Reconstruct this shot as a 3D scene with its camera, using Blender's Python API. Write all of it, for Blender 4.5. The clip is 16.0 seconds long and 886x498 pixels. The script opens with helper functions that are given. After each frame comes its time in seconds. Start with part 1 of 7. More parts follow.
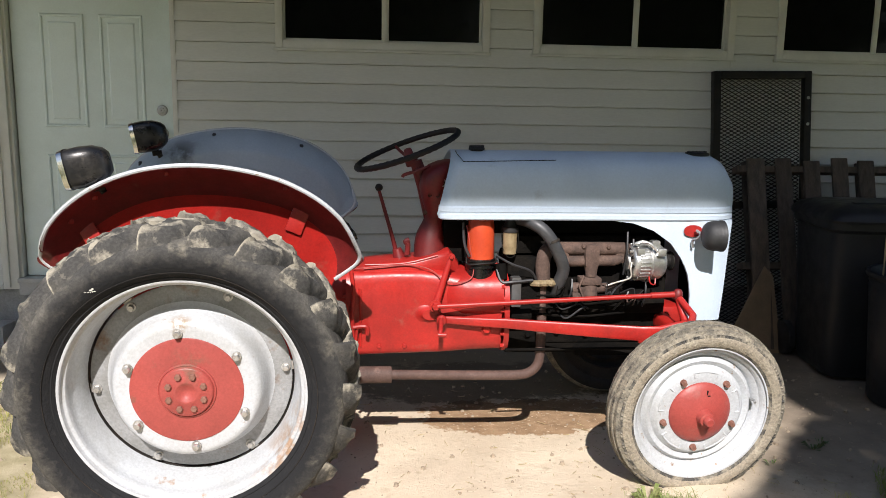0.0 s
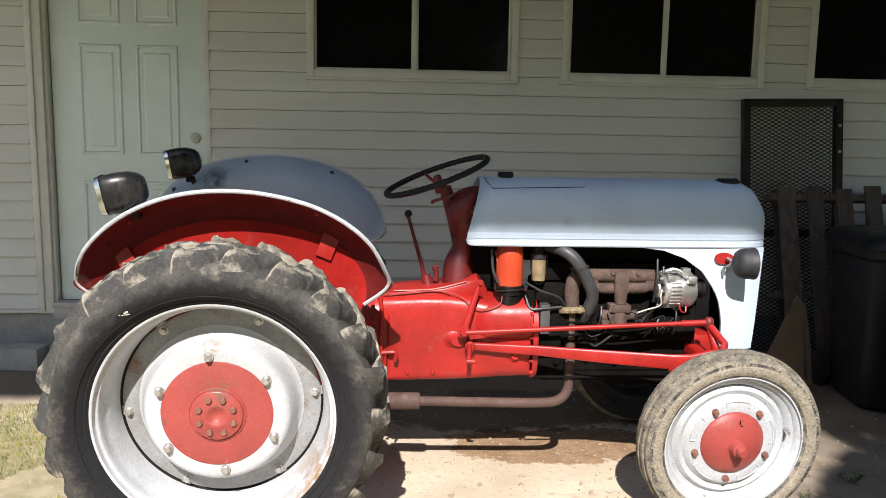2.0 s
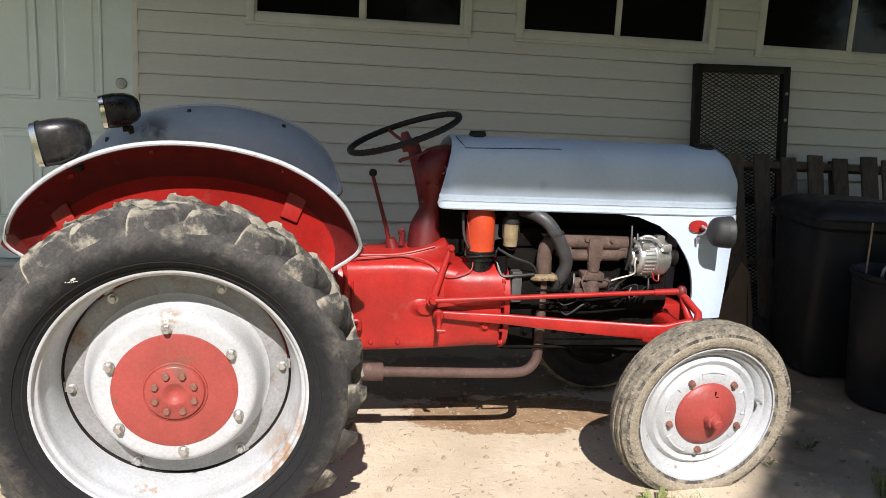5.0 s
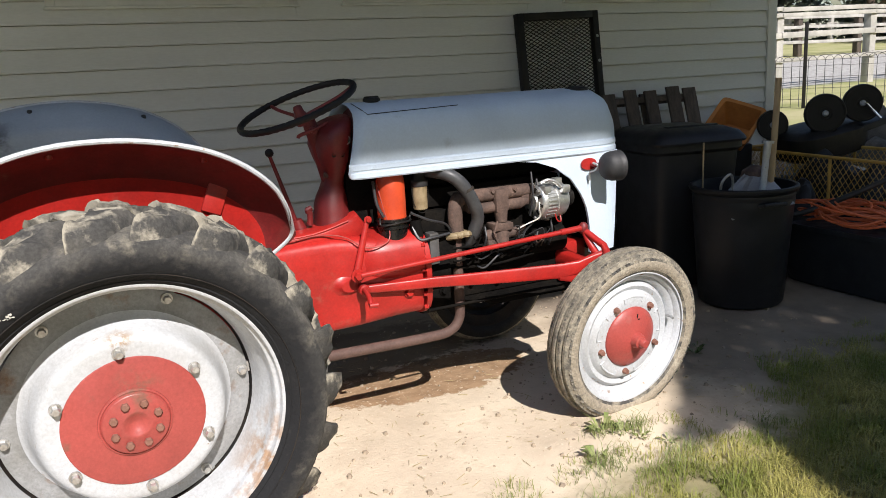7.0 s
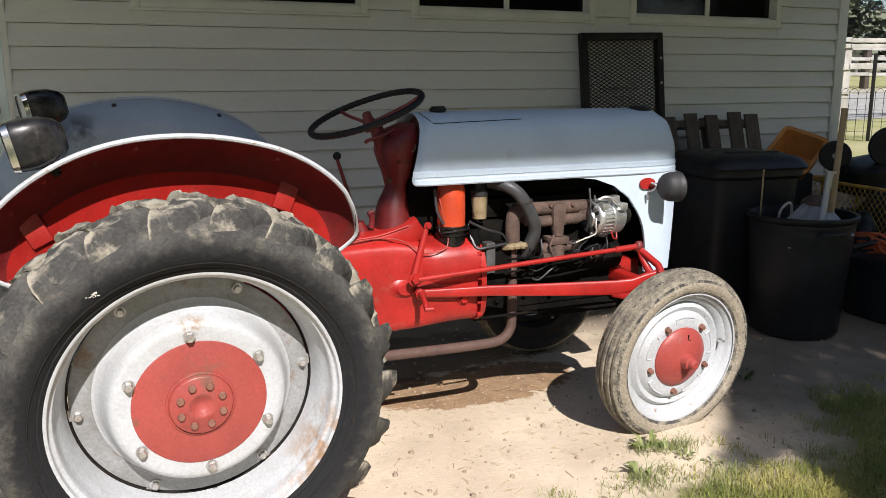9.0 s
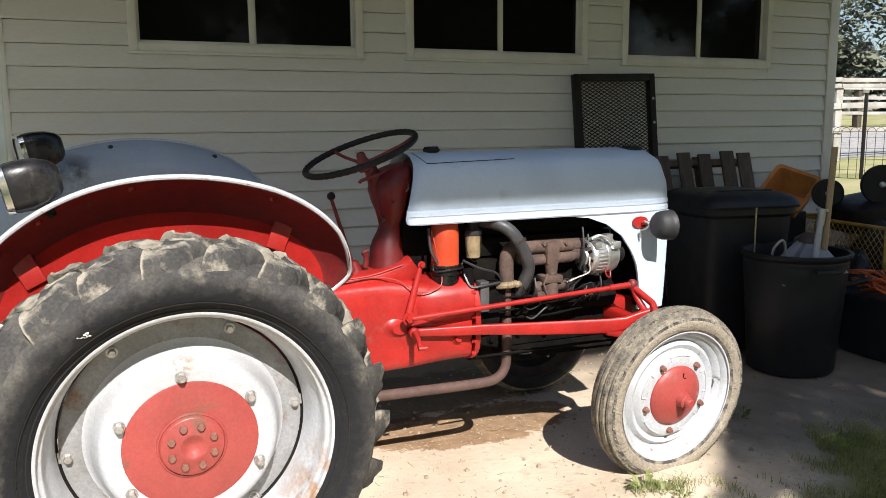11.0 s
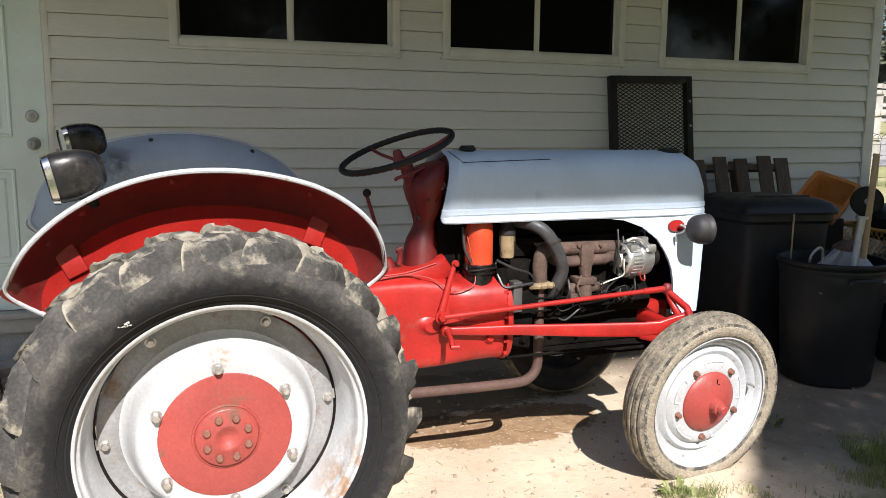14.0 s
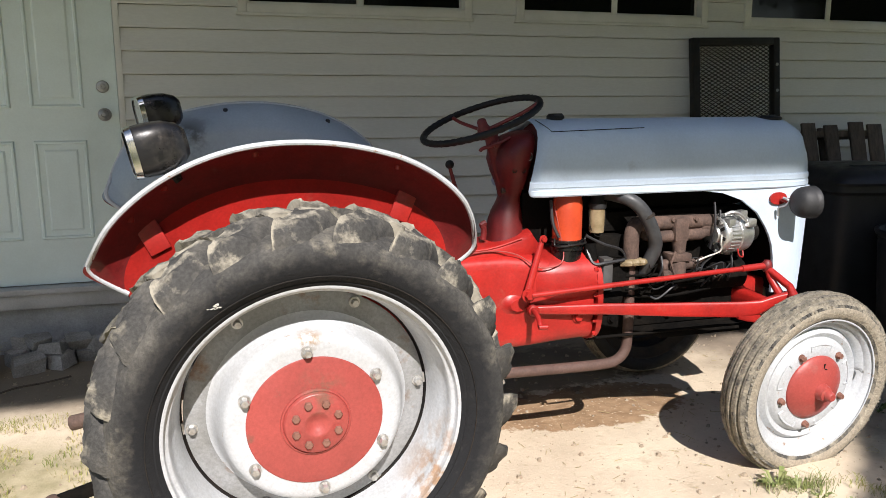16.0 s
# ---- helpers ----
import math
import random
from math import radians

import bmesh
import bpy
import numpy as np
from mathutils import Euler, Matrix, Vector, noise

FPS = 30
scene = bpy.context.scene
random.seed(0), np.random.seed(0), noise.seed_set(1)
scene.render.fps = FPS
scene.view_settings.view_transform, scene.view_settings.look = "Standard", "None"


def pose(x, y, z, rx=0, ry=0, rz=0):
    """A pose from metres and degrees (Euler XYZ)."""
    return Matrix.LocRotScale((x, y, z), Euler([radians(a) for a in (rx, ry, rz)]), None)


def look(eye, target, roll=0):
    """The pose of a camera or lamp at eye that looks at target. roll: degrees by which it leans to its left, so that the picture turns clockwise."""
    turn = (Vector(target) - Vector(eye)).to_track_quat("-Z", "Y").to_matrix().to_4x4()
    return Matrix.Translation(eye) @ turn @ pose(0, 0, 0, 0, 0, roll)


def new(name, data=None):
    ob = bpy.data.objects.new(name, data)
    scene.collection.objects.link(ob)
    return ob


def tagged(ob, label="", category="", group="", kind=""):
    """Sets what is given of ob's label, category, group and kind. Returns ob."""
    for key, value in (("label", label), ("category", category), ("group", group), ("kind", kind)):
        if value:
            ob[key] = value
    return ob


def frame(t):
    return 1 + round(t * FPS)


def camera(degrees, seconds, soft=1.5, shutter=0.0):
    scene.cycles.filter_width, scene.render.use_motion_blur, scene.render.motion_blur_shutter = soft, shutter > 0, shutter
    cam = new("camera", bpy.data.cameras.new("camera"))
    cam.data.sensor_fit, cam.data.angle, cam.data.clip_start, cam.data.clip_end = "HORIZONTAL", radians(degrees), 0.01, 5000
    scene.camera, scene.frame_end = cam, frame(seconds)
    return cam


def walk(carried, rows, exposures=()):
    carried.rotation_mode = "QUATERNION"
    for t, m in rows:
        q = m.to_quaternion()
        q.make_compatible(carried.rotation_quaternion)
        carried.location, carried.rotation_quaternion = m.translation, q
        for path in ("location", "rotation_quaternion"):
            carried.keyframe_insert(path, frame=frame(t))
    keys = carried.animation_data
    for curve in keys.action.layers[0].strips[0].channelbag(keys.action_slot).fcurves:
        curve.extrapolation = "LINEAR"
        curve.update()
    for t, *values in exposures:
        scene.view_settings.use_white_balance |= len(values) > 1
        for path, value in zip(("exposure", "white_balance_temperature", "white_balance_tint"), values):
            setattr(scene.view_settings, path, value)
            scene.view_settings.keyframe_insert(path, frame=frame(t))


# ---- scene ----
cam = camera(57.9, 16.0, soft=0.8)
PATH = [
    (0, (0.559, -3.192, 1.393), (0.744, -1.23, 1.049), 1.0),
    (0.5, (0.551, -3.189, 1.394), (0.747, -1.23, 1.042), 1.1),
    (1, (0.553, -3.19, 1.393), (0.739, -1.228, 1.052), 1.0),
    (1.5, (0.552, -3.2, 1.395), (0.736, -1.236, 1.065), 1.4),
    (2, (0.549, -3.2, 1.387), (0.668, -1.223, 1.111), 1.0),
    (2.5, (0.559, -3.197, 1.383), (0.719, -1.23, 1.062), 1.0),
    (3, (0.526, -3.174, 1.37), (0.843, -1.224, 1.061), 2.6),
    (3.5, (0.504, -3.164, 1.366), (0.705, -1.206, 1.015), 1.9),
    (4, (0.487, -3.119, 1.376), (0.661, -1.161, 1.004), 0.9),
    (4.2, (0.466, -3.112, 1.368), (0.678, -1.159, 0.993), 1.2),
    (6.3, (0.133, -2.788, 1.375), (0.643, -0.889, 1.01), 0.1),
    (6.5, (0.094, -2.828, 1.353), (0.744, -0.98, 0.952), -4.1),
    (7, (-0.116, -2.782, 1.336), (0.746, -1.031, 0.899), -3.0),
    (7.5, (-0.182, -2.783, 1.322), (0.634, -0.997, 0.946), -0.4),
    (8, (-0.176, -2.819, 1.328), (0.558, -0.998, 0.948), 0.2),
    (8.5, (-0.183, -2.824, 1.332), (0.524, -1.004, 0.9), -0.7),
    (9, (-0.18, -2.828, 1.332), (0.581, -1.022, 0.931), -0.3),
    (9.2, (-0.179, -2.835, 1.331), (0.573, -1.021, 0.955), -0.4),
    (11.3, (-0.169, -2.846, 1.333), (0.612, -1.028, 1.048), -0.4),
    (11.5, (-0.179, -2.86, 1.331), (0.602, -1.039, 1.062), 0.0),
    (12, (-0.186, -2.854, 1.336), (0.595, -1.03, 1.079), 1.2),
    (12.5, (-0.189, -2.866, 1.338), (0.536, -1.024, 1.051), 0.9),
    (13, (-0.195, -2.845, 1.334), (0.536, -1.005, 1.052), 0.6),
    (13.5, (-0.193, -2.85, 1.333), (0.527, -1.005, 1.057), 0.5),
    (14, (-0.192, -2.833, 1.329), (0.517, -0.989, 1.024), 0.5),
    (14.5, (-0.197, -2.835, 1.328), (0.506, -0.986, 1.035), 1.1),
    (15, (-0.236, -2.821, 1.325), (0.416, -0.948, 1.069), 1.3),
    (15.5, (-0.275, -2.788, 1.334), (0.417, -0.94, 1.007), 1.4),
    (16, (-0.257, -2.659, 1.329), (0.327, -0.786, 0.945), 0.0),
]
walk(cam, [(t, look(eye, target, roll)) for t, eye, target, roll in PATH],
     exposures=[(0, 0.52), (1.5, 0.56), (2.2, 0.66), (3, 0.60), (3.5, 0.52), (4.2, 0.47), (6.5, 0.53), (9.2, 0.43), (11.3, 0.72), (13, 0.74), (14.5, 0.72), (16, 0.59)])

# ---- light ----
world = bpy.data.worlds.new("sky")
scene.world = world
world.use_nodes = True
sky = world.node_tree.nodes.new("ShaderNodeTexSky")
sky.sky_type = "NISHITA"
sky.sun_disc = False
SUN_WAY = Vector((0.12, 1.12, -1.0)).normalized()      # the way the sunlight travels
sky.sun_elevation = math.asin(-SUN_WAY.z)
sky.sun_rotation = math.atan2(-SUN_WAY.x, -SUN_WAY.y)
back = world.node_tree.nodes["Background"]
back.inputs["Strength"].default_value = 0.077
world.node_tree.links.new(sky.outputs["Color"], back.inputs["Color"])
sun = new("sun", bpy.data.lights.new("sun", "SUN"))
sun.data.energy, sun.data.angle, sun.data.color = 5.0, radians(0.53), (1.0, 0.945, 0.92)
sun.matrix_basis = look((0, 0, 0), SUN_WAY)


# ---- materials ----
def material(name, colour, rough=0.6, metal=0.0, second=None, scale=8.0, mix=(0.4, 0.62), grain=0.0, grain_scale=120.0,
             bump=0.0, bump_scale=60.0, third=None, third_mix=(0.62, 0.7), third_scale=22.0, stretch=(1, 1, 1), spec=0.5, vary=0.0, coat=0.0, stain=None):
    """Principled paint with stains at a large scale, flecks at a middle one, fine grain and fine relief."""
    m = bpy.data.materials.new(name)
    m.use_nodes = True
    nt = m.node_tree
    n, k = nt.nodes, nt.links
    p = n["Principled BSDF"]
    p.inputs["Roughness"].default_value, p.inputs["Metallic"].default_value = rough, metal
    p.inputs["Specular IOR Level"].default_value = spec
    p.inputs["Coat Weight"].default_value = coat
    at = n.new("ShaderNodeTexCoord")
    mp = n.new("ShaderNodeMapping")
    mp.inputs["Scale"].default_value = stretch
    k.new(at.outputs["Object"], mp.inputs["Vector"])

    def blotch(s, lo, hi, detail=6.0):
        t = n.new("ShaderNodeTexNoise")
        t.inputs["Scale"].default_value, t.inputs["Detail"].default_value, t.inputs["Roughness"].default_value = s, detail, 0.62
        k.new(mp.outputs["Vector"], t.inputs["Vector"])
        r = n.new("ShaderNodeMapRange")
        r.inputs["From Min"].default_value, r.inputs["From Max"].default_value = lo, hi
        k.new(t.outputs["Fac"], r.inputs["Value"])
        return r.outputs["Result"]

    def blend(a, b, f, kind="MIX"):
        x = n.new("ShaderNodeMix")
        x.data_type, x.blend_type = "RGBA", kind
        for value, socket in ((f, 0), (a, 6), (b, 7)):
            if isinstance(value, (tuple, float)):
                x.inputs[socket].default_value = value if socket == 0 else (*value, 1)
            else:
                k.new(value, x.inputs[socket])
        return x.outputs[2]

    c = colour
    if second:
        c = blend(c, second, blotch(scale, *mix))
    if third:
        f = blotch(third_scale, *third_mix)
        if stain:
            # rust that gathers round one place, broken up by the same noise
            far = n.new("ShaderNodeVectorMath")
            far.operation = "DISTANCE"
            far.inputs[1].default_value = stain[0]
            k.new(at.outputs["Object"], far.inputs[0])
            near = n.new("ShaderNodeMapRange")
            near.inputs["From Min"].default_value, near.inputs["From Max"].default_value = stain[1], stain[1] * 0.3
            k.new(far.outputs["Value"], near.inputs["Value"])
            both = n.new("ShaderNodeMath")
            both.operation = "MULTIPLY_ADD"
            k.new(near.outputs["Result"], both.inputs[0])
            k.new(blotch(third_scale * 1.7, 0.44, 0.58), both.inputs[1])
            k.new(f, both.inputs[2])
            both.use_clamp = True
            f = both.outputs[0]
        c = blend(c, third, f)
    if grain:
        g = blotch(grain_scale, 0.25, 0.75, 3.0)
        lo, hi = 1 - grain, 1 + grain
        gm = n.new("ShaderNodeMapRange")
        gm.inputs["To Min"].default_value, gm.inputs["To Max"].default_value = lo, hi
        k.new(g, gm.inputs["Value"])
        cc = n.new("ShaderNodeCombineColor")
        for s in range(3):
            k.new(gm.outputs["Result"], cc.inputs[s])
        c = blend(c, cc.outputs["Color"], 1.0, "MULTIPLY")
    if vary:
        info = n.new("ShaderNodeObjectInfo")
        vm = n.new("ShaderNodeMapRange")
        vm.inputs["To Min"].default_value, vm.inputs["To Max"].default_value = 1 - vary, 1 + vary
        k.new(info.outputs["Random"], vm.inputs["Value"])
        cc = n.new("ShaderNodeCombineColor")
        for s in range(3):
            k.new(vm.outputs["Result"], cc.inputs[s])
        c = blend(c, cc.outputs["Color"], 1.0, "MULTIPLY")
    if isinstance(c, tuple):
        p.inputs["Base Color"].default_value = (*c, 1)
    else:
        k.new(c, p.inputs["Base Color"])
    rr = n.new("ShaderNodeMapRange")
    rr.inputs["To Min"].default_value, rr.inputs["To Max"].default_value = max(0.02, rough - 0.1), min(1, rough + 0.1)
    k.new(blotch(14.0, 0.3, 0.7), rr.inputs["Value"])
    k.new(rr.outputs["Result"], p.inputs["Roughness"])
    if bump:
        b = n.new("ShaderNodeBump")
        b.inputs["Strength"].default_value, b.inputs["Distance"].default_value = bump, 0.01
        k.new(blotch(bump_scale, 0.0, 1.0, 8.0), b.inputs["Height"])
        k.new(b.outputs["Normal"], p.inputs["Normal"])
    return m


SIDING = material("vinyl siding", (0.67, 0.686, 0.66), 0.5, second=(0.61, 0.626, 0.60), scale=2.0, grain=0.05, bump=0.06, bump_scale=160, stretch=(0.25, 1, 1))
TRIM = material("white trim", (0.69, 0.70, 0.66), 0.45, second=(0.61, 0.62, 0.58), scale=4, grain=0.03)
DOORPAINT = material("pale green door paint", (0.74, 0.85, 0.845), 0.4, second=(0.68, 0.785, 0.775), scale=2.5, grain=0.03, bump=0.03)
CONCRETE = material("concrete", (0.40, 0.402, 0.40), 0.9, second=(0.31, 0.31, 0.305), scale=5, grain=0.15, bump=0.5, bump_scale=50)
HOSE = material("grey rubber hose", (0.035, 0.036, 0.038), 0.45, second=(0.055, 0.056, 0.058), scale=20, grain=0.1)
GLASS = material("dark window glass", (0.006, 0.006, 0.007), 0.03, spec=0.3)
DARKROOM = material("dark interior", (0.02, 0.02, 0.02), 0.9, second=(0.03, 0.03, 0.028))
PAINT = material("light grey tractor paint", (0.53, 0.62, 0.715), 0.38, second=(0.47, 0.55, 0.635), scale=4, mix=(0.35, 0.7), third=(0.36, 0.41, 0.46), third_mix=(0.64, 0.80), third_scale=9, grain=0.05, bump=0.05, bump_scale=18)
# tractor grey, darkened because the far fender gets less light; the smudge is dirt
SHADOWGREY = material("light grey paint darkened for fender shade", (0.35, 0.41, 0.47), 0.42, second=(0.29, 0.34, 0.39), scale=3, mix=(0.35, 0.7), third=(0.10, 0.11, 0.12), third_mix=(0.70, 0.90), third_scale=6, grain=0.06, bump=0.05, bump_scale=18, stain=((-0.27, 0.44, 1.17), 0.11))
WHITE = material("worn white wheel paint", (0.495, 0.515, 0.54), 0.40, second=(0.41, 0.415, 0.415), scale=5, mix=(0.38, 0.7), third=(0.26, 0.17, 0.11), third_mix=(0.64, 0.70), third_scale=30, grain=0.14, bump=0.25, bump_scale=60)
RIMWHITE = material("white rim paint with rust streaks", (0.495, 0.515, 0.54), 0.40, second=(0.40, 0.405, 0.405), scale=5, mix=(0.38, 0.7), third=(0.32, 0.20, 0.12), third_mix=(0.63, 0.72), third_scale=12, grain=0.14, bump=0.2, bump_scale=60, stain=((0.27, -0.82, 0.36), 0.19))
RED = material("tractor red paint", (0.40, 0.018, 0.014), 0.40, second=(0.29, 0.015, 0.012), scale=6, third=(0.28, 0.08, 0.058), third_mix=(0.62, 0.82), third_scale=11, grain=0.16, bump=0.09, bump_scale=40)
# tractor red, darkened to stand for shade on dash, column and fender crown
SHADOWRED = material("tractor red darkened for shade", (0.155, 0.012, 0.012), 0.5, second=(0.105, 0.009, 0.009), scale=9, third=(0.16, 0.07, 0.055), third_mix=(0.64, 0.78), third_scale=18, grain=0.18, bump=0.1, bump_scale=45)
LAMPBLACK = material("grubby black lamp housing", (0.010, 0.010, 0.011), 0.30, second=(0.045, 0.040, 0.036), scale=11, mix=(0.48, 0.66), third=(0.09, 0.08, 0.07), third_mix=(0.62, 0.76), third_scale=17, grain=0.2, bump=0.15, bump_scale=22)
# white flange paint, greyed down to imitate shade in the wheel recess
SHADOWFLANGE = material("worn rusty flange white, greyed for shade", (0.31, 0.315, 0.32), 0.5, second=(0.23, 0.23, 0.22), scale=6, third=(0.20, 0.12, 0.075), third_mix=(0.57, 0.70), third_scale=10, grain=0.2, bump=0.15)
NEARBLACK = material("near-black steel", (0.016, 0.016, 0.016), 0.7, second=(0.035, 0.028, 0.022), scale=8, grain=0.15, bump=0.15, spec=0.2)
FADED = material("faded red wheel paint", (0.35, 0.060, 0.050), 0.45, second=(0.28, 0.052, 0.044), scale=5, mix=(0.38, 0.66), third=(0.30, 0.13, 0.105), third_mix=(0.60, 0.76), third_scale=9, grain=0.14, bump=0.14, bump_scale=40)
DISCWHITE = material("white disc paint with a rust bloom", (0.495, 0.515, 0.54), 0.40, second=(0.42, 0.425, 0.425), scale=5, mix=(0.38, 0.7), third=(0.30, 0.215, 0.14), third_mix=(0.67, 0.73), third_scale=34, grain=0.12, bump=0.22, bump_scale=60, stain=((-0.012, -0.78, 0.742), 0.042))
HUBRED = material("faded red paint, grimy at the hub", (0.36, 0.066, 0.056), 0.42, second=(0.29, 0.056, 0.048), scale=5, mix=(0.38, 0.66), third=(0.20, 0.085, 0.06), third_mix=(0.66, 0.76), third_scale=14, grain=0.14, bump=0.14, bump_scale=40, stain=((0.012, -0.79, 0.604), 0.075))
ORANGE = material("orange enamel", (0.58, 0.07, 0.022), 0.4, second=(0.44, 0.05, 0.018), scale=12, grain=0.05)
RUBBER = material("worn tyre rubber", (0.016, 0.0165, 0.018), 0.7, second=(0.028, 0.029, 0.030), scale=4, third=(0.055, 0.053, 0.05), third_mix=(0.58, 0.78), third_scale=9, grain=0.25, grain_scale=160, bump=0.25, bump_scale=60, spec=0.25)


def lug_material():
    """Grey worn rubber; the mesh says how far dried tan mud covers it."""
    m = material("dusty tyre lug rubber", (0.060, 0.058, 0.054), 0.92, second=(0.120, 0.112, 0.097), scale=10, mix=(0.45, 0.64), third=(0.21, 0.19, 0.15), third_mix=(0.56, 0.70), third_scale=12, grain=0.3, bump=0.45, bump_scale=80, spec=0.25)
    n, k = m.node_tree.nodes, m.node_tree.links
    p = n["Principled BSDF"]
    base = p.inputs["Base Color"].links[0].from_socket
    mud = n.new("ShaderNodeAttribute")
    mud.attribute_name = "mud"
    at = n.new("ShaderNodeTexCoord")
    rough = n.new("ShaderNodeTexNoise")
    rough.inputs["Scale"].default_value, rough.inputs["Detail"].default_value, rough.inputs["Roughness"].default_value = 38.0, 8.0, 0.7
    k.new(at.outputs["Object"], rough.inputs["Vector"])
    add = n.new("ShaderNodeMath")
    add.operation = "ADD"
    k.new(mud.outputs["Fac"], add.inputs[0])
    k.new(rough.outputs["Fac"], add.inputs[1])
    r = n.new("ShaderNodeMapRange")
    r.inputs["From Min"].default_value, r.inputs["From Max"].default_value = 0.79, 1.10
    k.new(add.outputs[0], r.inputs["Value"])
    tone = n.new("ShaderNodeMix")
    tone.data_type = "RGBA"
    tone.inputs[6].default_value, tone.inputs[7].default_value = (0.20, 0.18, 0.14, 1), (0.46, 0.42, 0.335, 1)
    k.new(rough.outputs["Fac"], tone.inputs[0])
    # bare black rubber low on the sidewall, grey dust from the shoulder up
    dust = n.new("ShaderNodeAttribute")
    dust.attribute_name = "dust"
    lift = n.new("ShaderNodeMath")
    lift.operation = "MULTIPLY_ADD"
    lift.inputs[1].default_value = 1.1
    k.new(rough.outputs["Fac"], lift.inputs[0])
    k.new(dust.outputs["Fac"], lift.inputs[2])
    span = n.new("ShaderNodeMapRange")
    span.inputs["From Min"].default_value, span.inputs["From Max"].default_value = 0.62, 1.5
    k.new(lift.outputs[0], span.inputs["Value"])
    dark = n.new("ShaderNodeMix")
    dark.data_type = "RGBA"
    dark.inputs[6].default_value = (0.016, 0.0165, 0.018, 1)
    k.new(span.outputs["Result"], dark.inputs[0])
    k.new(base, dark.inputs[7])
    base = dark.outputs[2]
    x = n.new("ShaderNodeMix")
    x.data_type = "RGBA"
    k.new(r.outputs["Result"], x.inputs[0])
    k.new(base, x.inputs[6])
    k.new(tone.outputs[2], x.inputs[7])
    k.new(x.outputs[2], p.inputs["Base Color"])
    return m


MUD = lug_material()

DUSTY = material("dusty tan tyre rubber", (0.30, 0.258, 0.195), 0.9, second=(0.13, 0.118, 0.10), scale=34, mix=(0.58, 0.74), third=(0.39, 0.345, 0.265), third_mix=(0.5, 0.7), third_scale=40, grain=0.3, bump=0.8, bump_scale=90)
TREADGREY = material("worn grey tread rubber", (0.085, 0.079, 0.068), 0.85, second=(0.29, 0.254, 0.19), scale=30, mix=(0.30, 0.66), grain=0.25, bump=0.4, bump_scale=90)
TREADDARK = material("scuffed dark tread rubber", (0.055, 0.052, 0.047), 0.8, second=(0.26, 0.23, 0.175), scale=26, mix=(0.42, 0.62), grain=0.3, bump=0.4, bump_scale=90)
BLACK = material("black plastic", (0.018, 0.018, 0.02), 0.45, second=(0.028, 0.028, 0.03), scale=6, grain=0.1, bump=0.05)
GLOSSBLACK = material("glossy black enamel", (0.006, 0.006, 0.0065), 0.28, second=(0.012, 0.011, 0.010), scale=12, grain=0.15, bump=0.08)
WHEELBLACK = material("worn black hard rubber", (0.008, 0.008, 0.0085), 0.55, second=(0.014, 0.013, 0.013), scale=14, grain=0.2, bump=0.1, spec=0.3)
BLACKBIN = material("black bin plastic", (0.013, 0.014, 0.017), 0.45, second=(0.021, 0.022, 0.026), scale=4, grain=0.15, bump=0.08, spec=0.3)
BLACKMETAL = material("black painted steel", (0.008, 0.008, 0.008), 0.5, second=(0.016, 0.014, 0.012), scale=10, grain=0.1, spec=0.3)
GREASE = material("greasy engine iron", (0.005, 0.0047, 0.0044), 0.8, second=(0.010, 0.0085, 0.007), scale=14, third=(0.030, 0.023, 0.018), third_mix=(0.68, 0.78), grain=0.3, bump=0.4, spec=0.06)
RUST = material("rusty iron", (0.115, 0.072, 0.055), 0.85, second=(0.06, 0.039, 0.031), scale=12, third=(0.20, 0.135, 0.10), third_mix=(0.6, 0.75), grain=0.25, bump=0.4)
PIPERUST = material("rust brown exhaust pipe", (0.100, 0.058, 0.046), 0.75, second=(0.070, 0.040, 0.032), scale=10, third=(0.16, 0.10, 0.08), third_mix=(0.6, 0.75), grain=0.2, bump=0.25)
ALLOY = material("cast aluminium", (0.62, 0.62, 0.60), 0.38, 0.85, second=(0.5, 0.5, 0.48), scale=18, grain=0.12, bump=0.2)
STEEL = material("grey galvanised steel", (0.45, 0.46, 0.46), 0.45, 0.7, second=(0.36, 0.36, 0.36), scale=9, grain=0.1)
DARKWIRE = material("dark weathered wire", (0.10, 0.10, 0.10), 0.6, 0.3, second=(0.06, 0.055, 0.05), scale=9)
SILL = material("dull aluminium sill", (0.46, 0.46, 0.46), 0.5, 0.15, second=(0.38, 0.38, 0.375), scale=5, grain=0.08)
CHROME = material("chrome", (0.75, 0.75, 0.74), 0.15, 1.0)
BOLT = material("dull bolt steel", (0.55, 0.55, 0.54), 0.40, 0.7, second=(0.38, 0.36, 0.33), scale=40, grain=0.15)
NUT = material("worn rusty nut", (0.27, 0.135, 0.10), 0.55, 0.2, second=(0.20, 0.095, 0.07), scale=40, grain=0.15)
LAMPGREY = material("faded black lamp enamel", (0.017, 0.0175, 0.019), 0.62, second=(0.027, 0.027, 0.028), scale=9, grain=0.15, bump=0.08)
BRASS = material("dirty tan sediment bowl", (0.32, 0.25, 0.15), 0.4, second=(0.2, 0.15, 0.08), scale=20)
WIRE = material("white cable", (0.6, 0.58, 0.52), 0.5, second=(0.4, 0.38, 0.33), scale=30)
LENS = material("lamp glass", (0.55, 0.56, 0.56), 0.12, 0.6)
PALLET = material("weathered pallet wood", (0.085, 0.066, 0.052), 0.85, second=(0.05, 0.04, 0.032), scale=6, grain=0.3, grain_scale=60, bump=0.4, bump_scale=40, stretch=(6, 6, 0.8), vary=0.25)
